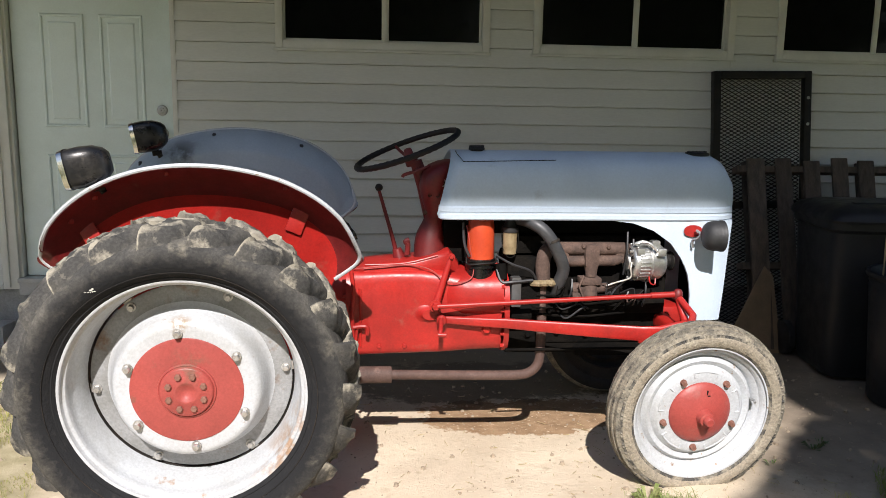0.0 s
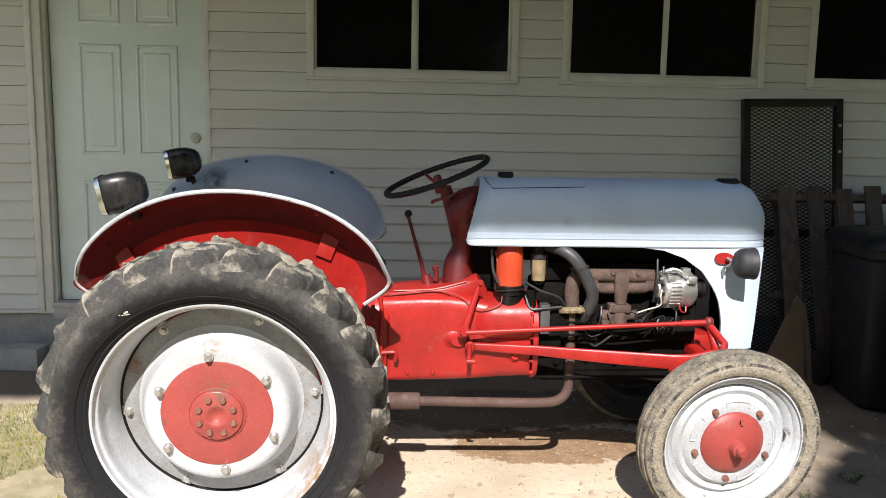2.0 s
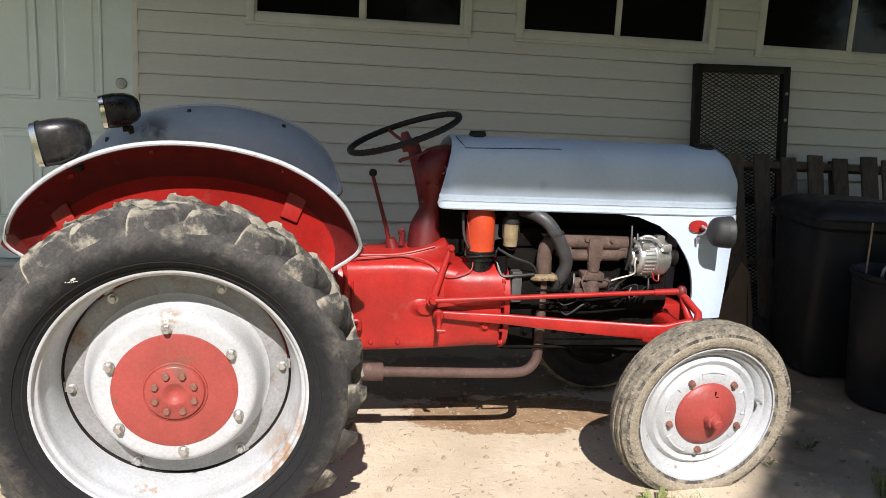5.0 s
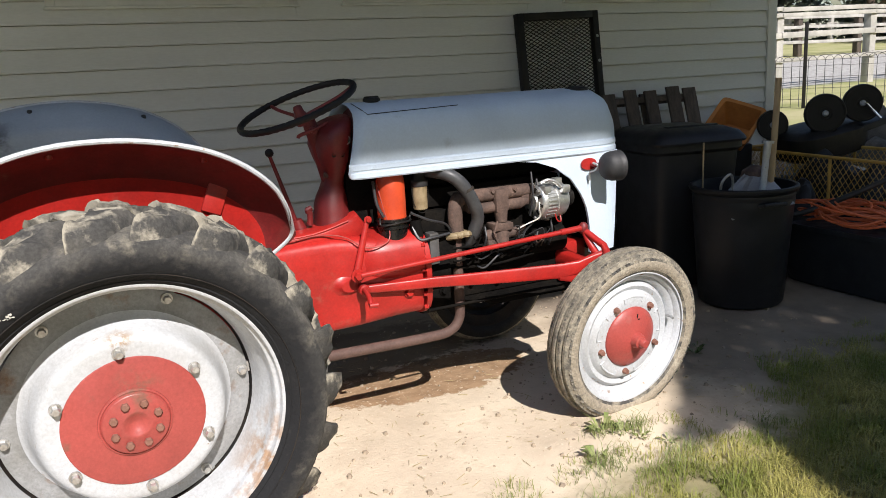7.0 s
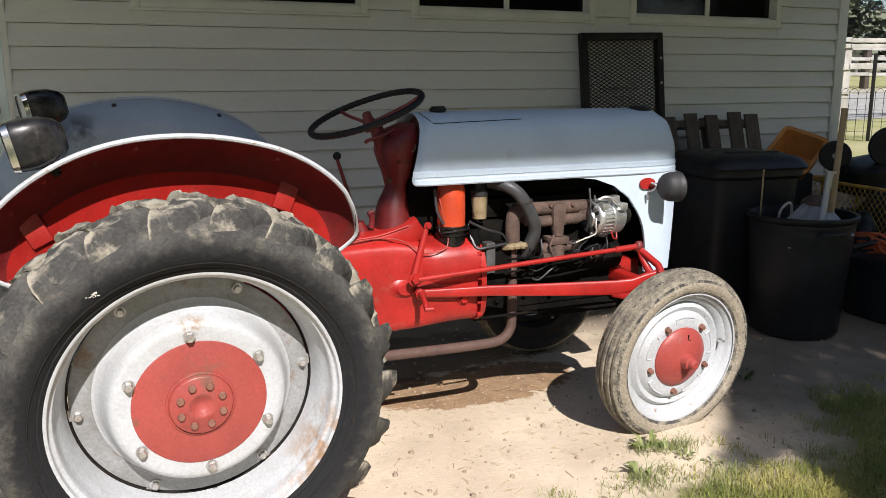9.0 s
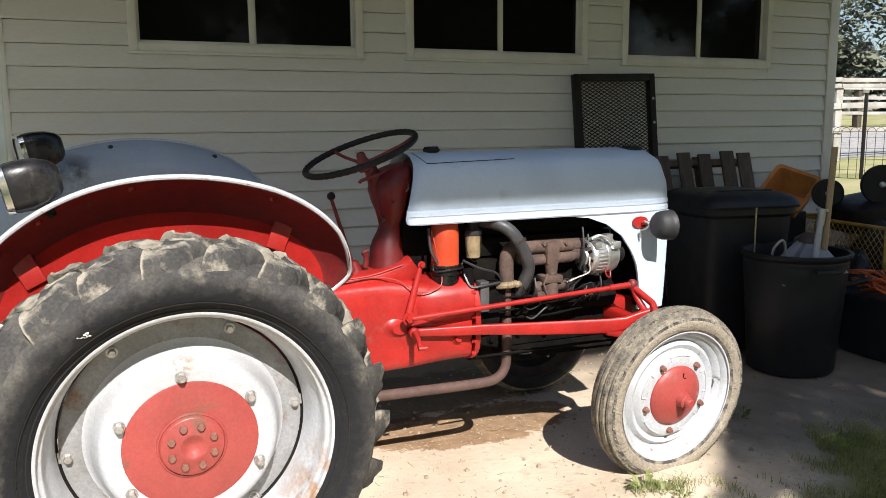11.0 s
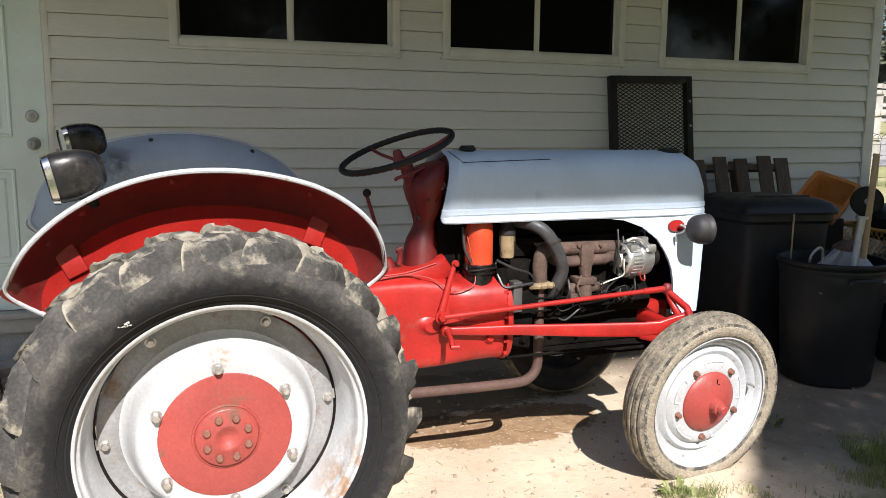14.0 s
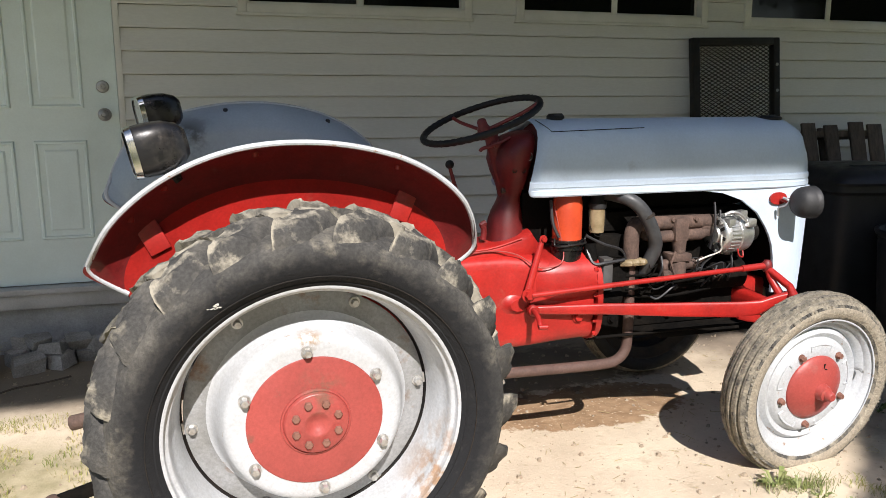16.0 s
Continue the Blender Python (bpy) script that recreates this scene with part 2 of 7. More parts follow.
POLEWOOD = material("pale wooden handle", (0.42, 0.31, 0.18), 0.7, second=(0.33, 0.24, 0.14), scale=8, grain=0.12, stretch=(8, 8, 0.6))
CARD = material("brown cardboard", (0.24, 0.17, 0.11), 0.9, second=(0.19, 0.14, 0.09), grain=0.08)
TUBORANGE = material("orange-brown plastic tub", (0.60, 0.26, 0.075), 0.5, second=(0.45, 0.18, 0.05), scale=5, grain=0.1)
YELLOW = material("yellow painted steel", (0.60, 0.37, 0.08), 0.6, second=(0.42, 0.26, 0.07), scale=14, grain=0.1)
CORD = material("orange extension cord", (0.72, 0.17, 0.06), 0.5, second=(0.6, 0.13, 0.045), scale=20)
TOTE = material("dark grey tote plastic", (0.016, 0.018, 0.022), 0.5, second=(0.024, 0.026, 0.03), grain=0.1, spec=0.3)
BARK = material("bark", (0.10, 0.075, 0.055), 0.9, second=(0.06, 0.045, 0.035), scale=5, grain=0.2, bump=0.7, bump_scale=25, stretch=(4, 4, 0.6))
LEAF = material("leaves", (0.055, 0.095, 0.022), 0.55, second=(0.085, 0.125, 0.03), scale=0.8, grain=0.2)
LEAFGREY = material("grey-green leaves", (0.10, 0.12, 0.075), 0.6, second=(0.17, 0.185, 0.125), scale=0.5, grain=0.2)
GRASS = material("grass blades", (0.16, 0.195, 0.03), 0.6, second=(0.38, 0.34, 0.10), scale=3.0, mix=(0.42, 0.62), grain=0.25)
WEED = material("pale green weed leaves", (0.17, 0.215, 0.06), 0.6, second=(0.27, 0.28, 0.11), scale=20, grain=0.2)
FENCEWOOD = material("whitewashed fence boards", (0.42, 0.405, 0.375), 0.85, second=(0.30, 0.29, 0.265), scale=3, grain=0.15)
ROOFBOARD = material("dark unseen soffit boards", (0.13, 0.105, 0.08), 0.7, second=(0.09, 0.07, 0.055), scale=2, grain=0.06)
BLOCK = material("grey paving block", (0.30, 0.29, 0.275), 0.9, second=(0.20, 0.19, 0.175), scale=6, grain=0.3, bump=0.7, bump_scale=50, vary=0.3)


def ground_material():
    """Pale sandy dirt, a damp brown patch, pebbly grain, gravel and pasture farther off."""
    m = bpy.data.materials.new("dirt ground")
    m.use_nodes = True
    nt = m.node_tree
    n, k = nt.nodes, nt.links
    p = n["Principled BSDF"]
    p.inputs["Roughness"].default_value = 0.95
    p.inputs["Specular IOR Level"].default_value = 0.2
    at = n.new("ShaderNodeTexCoord")
    xyz = n.new("ShaderNodeSeparateXYZ")
    k.new(at.outputs["Object"], xyz.inputs[0])

    def noise_of(s, d=8.0, r=0.6):
        t = n.new("ShaderNodeTexNoise")
        t.inputs["Scale"].default_value, t.inputs["Detail"].default_value, t.inputs["Roughness"].default_value = s, d, r
        k.new(at.outputs["Object"], t.inputs["Vector"])
        return t.outputs["Fac"]

    def ranged(v, a, b, c=0.0, d=1.0):
        r = n.new("ShaderNodeMapRange")
        for i, x in zip(("From Min", "From Max", "To Min", "To Max"), (a, b, c, d)):
            r.inputs[i].default_value = x
        k.new(v, r.inputs["Value"])
        return r.outputs["Result"]

    def calc(op, a, b):
        x = n.new("ShaderNodeMath")
        x.operation = op
        for i, v in enumerate((a, b)):
            if isinstance(v, (int, float)):
                x.inputs[i].default_value = v
            else:
                k.new(v, x.inputs[i])
        return x.outputs[0]

    def blend(a, b, f):
        x = n.new("ShaderNodeMix")
        x.data_type = "RGBA"
        for value, socket in ((f, 0), (a, 6), (b, 7)):
            if isinstance(value, tuple):
                x.inputs[socket].default_value = (*value, 1)
            else:
                k.new(value, x.inputs[socket])
        return x.outputs[2]

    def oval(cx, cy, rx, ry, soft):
        """1 inside an uneven oval, 0 outside."""
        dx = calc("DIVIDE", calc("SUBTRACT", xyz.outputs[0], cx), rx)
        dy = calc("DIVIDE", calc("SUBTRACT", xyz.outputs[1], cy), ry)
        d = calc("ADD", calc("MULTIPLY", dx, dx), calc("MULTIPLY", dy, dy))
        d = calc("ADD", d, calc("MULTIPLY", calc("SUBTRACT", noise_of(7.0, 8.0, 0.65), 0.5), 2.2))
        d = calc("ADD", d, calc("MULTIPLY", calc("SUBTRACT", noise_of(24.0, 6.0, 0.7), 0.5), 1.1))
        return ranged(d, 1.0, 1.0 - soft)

    c = blend((0.53, 0.437, 0.322), (0.68, 0.575, 0.432), ranged(noise_of(2.3), 0.35, 0.65))
    c = blend(c, (0.50, 0.405, 0.29), ranged(noise_of(9.0, 8.0, 0.7), 0.56, 0.72))
    c = blend(c, (0.36, 0.285, 0.19), ranged(noise_of(26.0, 6.0), 0.60, 0.80))
    c = blend(c, (0.22, 0.17, 0.11), ranged(noise_of(110.0, 2.0), 0.70, 0.78))
    c = blend(c, (0.70, 0.60, 0.47), ranged(noise_of(75.0, 2.0), 0.64, 0.74))
    damp = blend((0.36, 0.235, 0.135), (0.25, 0.155, 0.085), ranged(noise_of(14.0), 0.38, 0.62))
    damp = blend(damp, (0.62, 0.50, 0.35), ranged(noise_of(60.0, 3.0), 0.62, 0.70))
    c = blend(c, damp, calc("MULTIPLY", oval(1.28, 0.28, 0.52, 0.24, 0.16), 0.95))
    # brown soil along the wall, with the shade band there painted in
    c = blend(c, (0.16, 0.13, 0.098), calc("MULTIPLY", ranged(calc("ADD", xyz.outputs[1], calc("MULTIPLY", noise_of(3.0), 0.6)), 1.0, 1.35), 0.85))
    # shade under the engine, painted into the dirt as an uneven dark oval
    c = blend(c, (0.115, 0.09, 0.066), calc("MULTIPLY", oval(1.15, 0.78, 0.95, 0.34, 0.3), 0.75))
    # dark earth round the bins with tree shade painted in; turf under the lawn
    shaded_earth = ranged(calc("ADD", xyz.outputs[0], calc("MULTIPLY", noise_of(1.4), 1.4)), 2.72, 3.15)
    c = blend(c, blend((0.26, 0.208, 0.156), (0.16, 0.128, 0.097), ranged(noise_of(4.0), 0.35, 0.65)), calc("MULTIPLY", shaded_earth, 0.85))
    rise = ranged(xyz.outputs[0], 2.05, 2.85, -0.84, -0.46)
    turf = ranged(calc("SUBTRACT", calc("SUBTRACT", rise, xyz.outputs[1]), calc("MULTIPLY", calc("SUBTRACT", noise_of(6.0), 0.5), 0.6)), 0.0, 0.16)
    turf = calc("MULTIPLY", turf, ranged(xyz.outputs[0], 0.95, 1.5))
    c = blend(c, blend((0.15, 0.145, 0.055), (0.28, 0.24, 0.12), ranged(noise_of(5.0), 0.35, 0.65)), calc("MULTIPLY", turf, 0.85))
    west = ranged(calc("ADD", xyz.outputs[0], calc("MULTIPLY", noise_of(3.0), 1.0)), 0.02, -0.25)
    west = calc("MULTIPLY", west, ranged(calc("ADD", xyz.outputs[1], calc("MULTIPLY", noise_of(4.0), 0.6)), 0.95, 0.6))
    c = blend(c, blend((0.22, 0.20, 0.09), (0.42, 0.36, 0.22), ranged(noise_of(7.0), 0.38, 0.62)), calc("MULTIPLY", west, 0.75))
    far = ranged(calc("ADD", xyz.outputs[0], calc("MULTIPLY", noise_of(1.2), 1.5)), 7.9, 8.6)
    pasture = blend((0.25, 0.27, 0.10), (0.40, 0.37, 0.21), ranged(noise_of(0.9), 0.35, 0.65))
    c = blend(c, pasture, far)
    yard = ranged(calc("ADD", xyz.outputs[1], calc("MULTIPLY", noise_of(1.5), 1.0)), -2.6, -3.4)
    c = blend(c, pasture, yard)
    verge = calc("MULTIPLY", calc("SUBTRACT", noise_of(1.6), 0.5), 1.4)
    road = calc("MULTIPLY", ranged(calc("ADD", xyz.outputs[1], verge), 7.9, 8.3), ranged(calc("ADD", xyz.outputs[1], verge), 15.4, 14.8))
    road = calc("MULTIPLY", road, ranged(xyz.outputs[0], 6.0, 6.6))
    gravel = blend((0.27, 0.262, 0.25), (0.44, 0.43, 0.415), ranged(noise_of(9.0, 3.0), 0.35, 0.65))
    c = blend(c, gravel, road)
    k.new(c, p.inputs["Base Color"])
    b = n.new("ShaderNodeBump")
    b.inputs["Strength"].default_value, b.inputs["Distance"].default_value = 0.32, 0.02
    h = calc("ADD", noise_of(30.0, 8.0, 0.7), calc("MULTIPLY", noise_of(130.0, 3.0), 0.5))
    k.new(h, b.inputs["Height"])
    k.new(b.outputs["Normal"], p.inputs["Normal"])
    return m


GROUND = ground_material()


# ---- mesh helpers ----
BASES = {}


def finish(bm, smooth=40):
    bmesh.ops.remove_doubles(bm, verts=bm.verts, dist=1e-5)
    bmesh.ops.recalc_face_normals(bm, faces=bm.faces)
    for f in bm.faces:
        f.smooth = smooth > 0
    if smooth > 0:
        for e in bm.edges:
            if len(e.link_faces) == 2 and e.calc_face_angle(0) > radians(smooth):
                e.smooth = False
    return bm


def mesh_of(name, bm, mat, smooth=40):
    finish(bm, smooth)
    me = bpy.data.meshes.new(name)
    bm.to_mesh(me)
    bm.free()
    for m in mat if isinstance(mat, (list, tuple)) else (mat,):
        me.materials.append(m)
    return me


def adopt(ob, parent, label=""):
    ob.parent = parent
    if parent in BASES:
        ob.matrix_parent_inverse = BASES[parent].inverted()
    if label:
        ob["label"] = label
    return ob


def part(name, bm, mat, parent, label="", smooth=40):
    """One mesh, drawn in the place's own metres, under a thing or a part."""
    return adopt(new(name, mesh_of(name, bm, mat, smooth)), parent, label)


def piece(name, me, m, parent):
    """A piece that shares its mesh with others, at the pose m under a thing that stands at no turn."""
    ob = adopt(new(name, me), parent)
    ob.matrix_basis = m
    return ob


def thing(name, x, y, z, label, category, group="", kind=""):
    ob = new(name)
    ob.empty_display_size = 0.1
    ob.location = (x, y, z)
    BASES[ob] = Matrix.Translation((x, y, z))
    return tagged(ob, label, category, group, kind)


def solid(name, bm, mat, label, category, group="", kind="", smooth=40):
    return tagged(new(name, mesh_of(name, bm, mat, smooth)), label, category, group, kind)


def box(bm, c, s, m=None, bevel=0.0, mat=0):
    """A box of size s round c, turned by m, with rounded edges."""
    made = bmesh.ops.create_cube(bm, size=1.0)["verts"]
    bmesh.ops.scale(bm, vec=s, verts=made)
    faces = {f for v in made for f in v.link_faces}
    if bevel:
        out = bmesh.ops.bevel(bm, geom=list({e for v in made for e in v.link_edges}), offset=bevel, segments=2, affect="EDGES", profile=0.6)
        faces = {f for f in out["faces"]} | {f for f in faces if f.is_valid}
        made = list({v for f in faces for v in f.verts})
    for f in faces:
        f.material_index = mat
    bmesh.ops.transform(bm, matrix=Matrix.Translation(c) @ (m.to_4x4() if m else Matrix.Identity(4)), verts=made)
    return made


def tube(bm, pts, r, n=12, closed=False, mat=0, flat=1.0):
    """A round bar along pts; r is one radius or one for each point."""
    pts = [Vector(p) for p in pts]
    rs = r if isinstance(r, (list, tuple)) else [r] * len(pts)
    rings, side = [], None
    for i, p in enumerate(pts):
        a = pts[i - 1] if i or closed else p
        b = pts[(i + 1) % len(pts)] if i + 1 < len(pts) or closed else p
        d = (b - a).normalized()
        if side is None:
            side = d.orthogonal().normalized()
        side = (side - d * side.dot(d)).normalized()
        up = d.cross(side)
        rings.append([bm.verts.new(p + rs[i] * (math.cos(t) * side + flat * math.sin(t) * up)) for t in (2 * math.pi * j / n for j in range(n))])
    pairs = list(zip(rings, rings[1:])) + ([(rings[-1], rings[0])] if closed else [])
    for u, v in pairs:
        for j in range(n):
            bm.faces.new((u[j], u[(j + 1) % n], v[(j + 1) % n], v[j])).material_index = mat
    if not closed:
        bm.faces.new(rings[0][::-1]).material_index = mat
        bm.faces.new(rings[-1]).material_index = mat


def curve(pts, n=8):
    """A smooth line through pts."""
    pts = [Vector(p) for p in pts]
    out = []
    for i in range(len(pts) - 1):
        p0, p1, p2, p3 = pts[max(i - 1, 0)], pts[i], pts[i + 1], pts[min(i + 2, len(pts) - 1)]
        for j in range(n):
            t = j / n
            out.append(0.5 * ((2 * p1) + (p2 - p0) * t + (2 * p0 - 5 * p1 + 4 * p2 - p3) * t * t + (3 * p1 - p0 - 3 * p2 + p3) * t ** 3))
    return out + [pts[-1]]


def lathe(bm, prof, m=None, n=48, shut=False, mat=0):
    """Turns prof, pairs of radius and height, round z, then places it by m."""
    m = m or Matrix.Identity(4)
    rings = []
    for r, h in prof:
        if r < 1e-6:
            rings.append([bm.verts.new(m @ Vector((0, 0, h)))])
        else:
            rings.append([bm.verts.new(m @ Vector((r * math.cos(2 * math.pi * j / n), r * math.sin(2 * math.pi * j / n), h))) for j in range(n)])
    pairs = list(zip(rings, rings[1:])) + ([(rings[-1], rings[0])] if shut else [])
    for u, v in pairs:
        for j in range(n):
            q = [u[j % len(u)], u[(j + 1) % len(u)], v[(j + 1) % len(v)], v[j % len(v)]]
            q = [x for i, x in enumerate(q) if x not in q[:i]]
            if len(q) > 2:
                bm.faces.new(q).material_index = mat


def loft(bm, rings, caps=True, mat=0):
    rows = [[bm.verts.new(p) for p in r] for r in rings]
    for u, v in zip(rows, rows[1:]):
        for j in range(len(u)):
            bm.faces.new((u[j], u[(j + 1) % len(u)], v[(j + 1) % len(v)], v[j])).material_index = mat
    if caps:
        bm.faces.new(rows[0][::-1]).material_index = mat
        bm.faces.new(rows[-1]).material_index = mat


def squircle(n, a, b, e):
    out = []
    for i in range(n):
        t = 2 * math.pi * i / n
        c, s = math.cos(t), math.sin(t)
        out.append((math.copysign(abs(c) ** (2 / e), c) * a, math.copysign(abs(s) ** (2 / e), s) * b))
    return out


OUT = pose(0, 0, 0, 90)          # turns an upright lathe so that its top points along -y
ALONG = pose(0, 0, 0, 0, 90)     # and this one along +x


def hexbolt(bm, m, r, h, washer=1.5):
    """A hexagon head on a washer, its top along +z of m."""
    if washer:
        lathe(bm, [(0, 0), (r * washer, 0), (r * washer, h * 0.25), (0, h * 0.25)], m, 16)
    lathe(bm, [(r, h * 0.2), (r, h * 0.85), (r * 0.85, h), (0, h)], m, 6)

# ---- ground ----
def height(x, y):
    """The lie of the land: flat at the house, a low rise to the road, a little swell round the front wheel."""
    h = 0.012 * noise.noise(Vector((x * 1.3, y * 1.3, 0))) + 0.006 * noise.noise(Vector((x * 5, y * 5, 3)))
    h += 0.035 * math.exp(-((x - 1.75) ** 2 + (y + 0.5) ** 2) / 0.35)
    far = max(0.0, x - 5.5)
    hill = 2.3 * (1 - math.exp(-max(0.0, y - 9.0) / 32.0)) * min(1.0, far / 6.0)
    return h + 0.70 * (1 - math.exp(-far / 2.4)) + hill


def spread(lo, hi, fine_lo, fine_hi, step):
    xs = [fine_lo + step * i for i in range(int((fine_hi - fine_lo) / step) + 1)]
    d, x = step, xs[-1]
    while x < hi:
        d *= 1.22
        x += d
        xs.append(x)
    d, x = step, xs[0]
    while x > lo:
        d *= 1.22
        x -= d
        xs.insert(0, x)
    return xs


def make_ground():
    xs, ys = spread(-900, 900, -2.2, 5.2, 0.06), spread(-900, 900, -2.4, 2.0, 0.06)
    verts = [(x, y, height(x, y)) for y in ys for x in xs]
    w = len(xs)
    faces = [(j * w + i, j * w + i + 1, (j + 1) * w + i + 1, (j + 1) * w + i) for j in range(len(ys) - 1) for i in range(w - 1)]
    me = bpy.data.meshes.new("ground")
    me.from_pydata(verts, [], faces)
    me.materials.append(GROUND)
    me.shade_smooth()
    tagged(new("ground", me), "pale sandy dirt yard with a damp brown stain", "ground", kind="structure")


make_ground()

# ---- house ----
CURTAIN = material("dark curtain", (0.10, 0.10, 0.095), 0.9, second=(0.07, 0.07, 0.065), scale=9, grain=0.1)
WALL_Y, CORNER_X, WALL_TOP, SIDING_LOW, LEFT_X = 1.75, 5.05, 2.52, 0.30, -2.4
EAVES = 1.45                                   # unseen roof overhang, set deep to darken the upper wall
LAP, LAP_AT = 0.1138, 1.5335
DOOR_L, DOOR_R, DOOR_LOW, DOOR_TOP = -1.515, -0.60, 0.349, 2.345
WINDOWS = [(0.009, 1.285), (1.552, 2.818), (3.092, 4.392)]
WIN_LOW, WIN_TOP = 1.735, 2.37


def house():
    # the wall behind the siding, with its openings cut through
    xs = [LEFT_X, DOOR_L - 0.02, DOOR_R + 0.02] + [x for w in WINDOWS for x in (w[0] + 0.04, w[1] - 0.04)] + [CORNER_X - 0.02]
    zs = [0.0, DOOR_LOW - 0.02, WIN_LOW + 0.04, DOOR_TOP + 0.02, WIN_TOP - 0.04, WALL_TOP]
    bm = bmesh.new()
    for i in range(len(xs) - 1):
        for j in range(len(zs) - 1):
            if i == 1 and 1 <= j <= 2:
                continue
            if i in (3, 5, 7) and 2 <= j <= 3:
                continue
            box(bm, ((xs[i] + xs[i + 1]) / 2, WALL_Y + 0.10, (zs[j] + zs[j + 1]) / 2), (xs[i + 1] - xs[i], 0.14, zs[j + 1] - zs[j]))
    wall = solid("wall_south", bm, CONCRETE, "house wall on a grey concrete foundation under pale siding", "wall", kind="structure", smooth=0)
    BASES[wall] = Matrix.Identity(4)

    # laps of siding, each a board with a slanted face and a shadowed lower lip
    def lap(x0, x1, z0, z1):
        bm = bmesh.new()
        prof = [(WALL_Y + 0.006, z0 + 0.006), (WALL_Y + 0.004, z0 + 0.001), (WALL_Y - 0.011, z0), (WALL_Y - 0.014, z0 + 0.007), (WALL_Y - 0.005, z0 + (z1 - z0) * 0.5), (WALL_Y + 0.006, z1 - 0.0025), (WALL_Y + 0.014, z1 - 0.001), (WALL_Y + 0.028, z1 + 0.006), (WALL_Y + 0.03, z0 + 0.01)]
        loft(bm, [[(x, y, z) for y, z in prof] for x in (x0, x1)])
        part("siding_board", bm, SIDING, wall, smooth=0)
    k = math.floor((SIDING_LOW - LAP_AT) / LAP)
    while LAP_AT + k * LAP < WALL_TOP - 0.03:
        z0, z1 = LAP_AT + k * LAP, LAP_AT + (k + 1) * LAP
        k += 1
        z0 = max(z0, SIDING_LOW)
        if z1 - z0 < 0.02:
            continue
        gaps = []
        if z1 > DOOR_LOW - 0.06 and z0 < DOOR_TOP + 0.08:
            gaps.append((DOOR_L - 0.115, DOOR_R + 0.032))
        if z1 > WIN_LOW and z0 < WIN_TOP:
            if z0 > WIN_LOW - 0.02:
                gaps += [(a + 0.01, b - 0.01) for a, b in WINDOWS]
            else:
                # a lap notched under the windows: its lower strip runs on
                cut = WIN_LOW
                for a, b in WINDOWS:
                    lap(a + 0.01, b - 0.01, z0, cut - 0.003)
                gaps += [(a + 0.01, b - 0.01) for a, b in WINDOWS]
        x = LEFT_X
        for a, b in sorted(gaps) + [(CORNER_X - 0.09, None)]:
            if a > x + 0.01:
                lap(x, a, z0, min(z1, WALL_TOP))
            x = b
    # starter strip, corner board, door surround
    bm = bmesh.new()
    box(bm, ((LEFT_X + DOOR_L - 0.115) / 2, WALL_Y + 0.005, SIDING_LOW - 0.012), (DOOR_L - 0.115 - LEFT_X, 0.03, 0.022), bevel=0.004)
    box(bm, ((CORNER_X - 0.09 + DOOR_R + 0.032) / 2, WALL_Y + 0.005, SIDING_LOW - 0.012), (CORNER_X - 0.09 - DOOR_R - 0.032, 0.03, 0.022), bevel=0.004)
    solid("trim_low", bm, TRIM, "pale starter strip along the foot of the siding", "trim", kind="structure")
    bm = bmesh.new()
    box(bm, (CORNER_X - 0.045, WALL_Y - 0.006, (WALL_TOP + SIDING_LOW) / 2), (0.088, 0.03, WALL_TOP - SIDING_LOW), bevel=0.005)
    box(bm, (CORNER_X + 0.004, WALL_Y + 0.04, (WALL_TOP + SIDING_LOW) / 2), (0.03, 0.09, WALL_TOP - SIDING_LOW), bevel=0.005)
    solid("trim_corner", bm, TRIM, "pale vinyl corner post of the house", "trim", kind="structure")
    bm = bmesh.new()
    box(bm, (CORNER_X - 0.06, WALL_Y + 3.05, WALL_TOP / 2), (0.12, 5.9, WALL_TOP))
    solid("wall_east", bm, SIDING, "pale sided end wall of the house", "wall", kind="structure", smooth=0)
    bm = bmesh.new()
    box(bm, (LEFT_X + 0.06, WALL_Y + 3.05, WALL_TOP / 2), (0.12, 5.7, WALL_TOP))
    box(bm, ((LEFT_X + CORNER_X) / 2, WALL_Y + 6.0, WALL_TOP / 2), (CORNER_X - LEFT_X, 0.12, WALL_TOP))
    solid("wall_north", bm, SIDING, "plain far walls of the house", "wall", kind="structure", smooth=0)
    bm = bmesh.new()
    box(bm, ((LEFT_X + CORNER_X) / 2, WALL_Y + 3.1, 0.28), (CORNER_X - LEFT_X - 0.3, 5.7, 0.06))
    solid("floor", bm, DARKROOM, "dark floor inside the house", "floor", kind="structure", smooth=0)

    # door
    bm = bmesh.new()
    box(bm, ((DOOR_L + DOOR_R) / 2, WALL_Y + 0.085, (DOOR_LOW + DOOR_TOP) / 2), (DOOR_R - DOOR_L - 0.006, 0.045, DOOR_TOP - DOOR_LOW - 0.004), bevel=0.002)
    door = solid("door_1", bm, DOORPAINT, "closed pale green six-panel entry door", "door", kind="structure")
    BASES[door] = Matrix.Identity(4)
    w = DOOR_R - DOOR_L
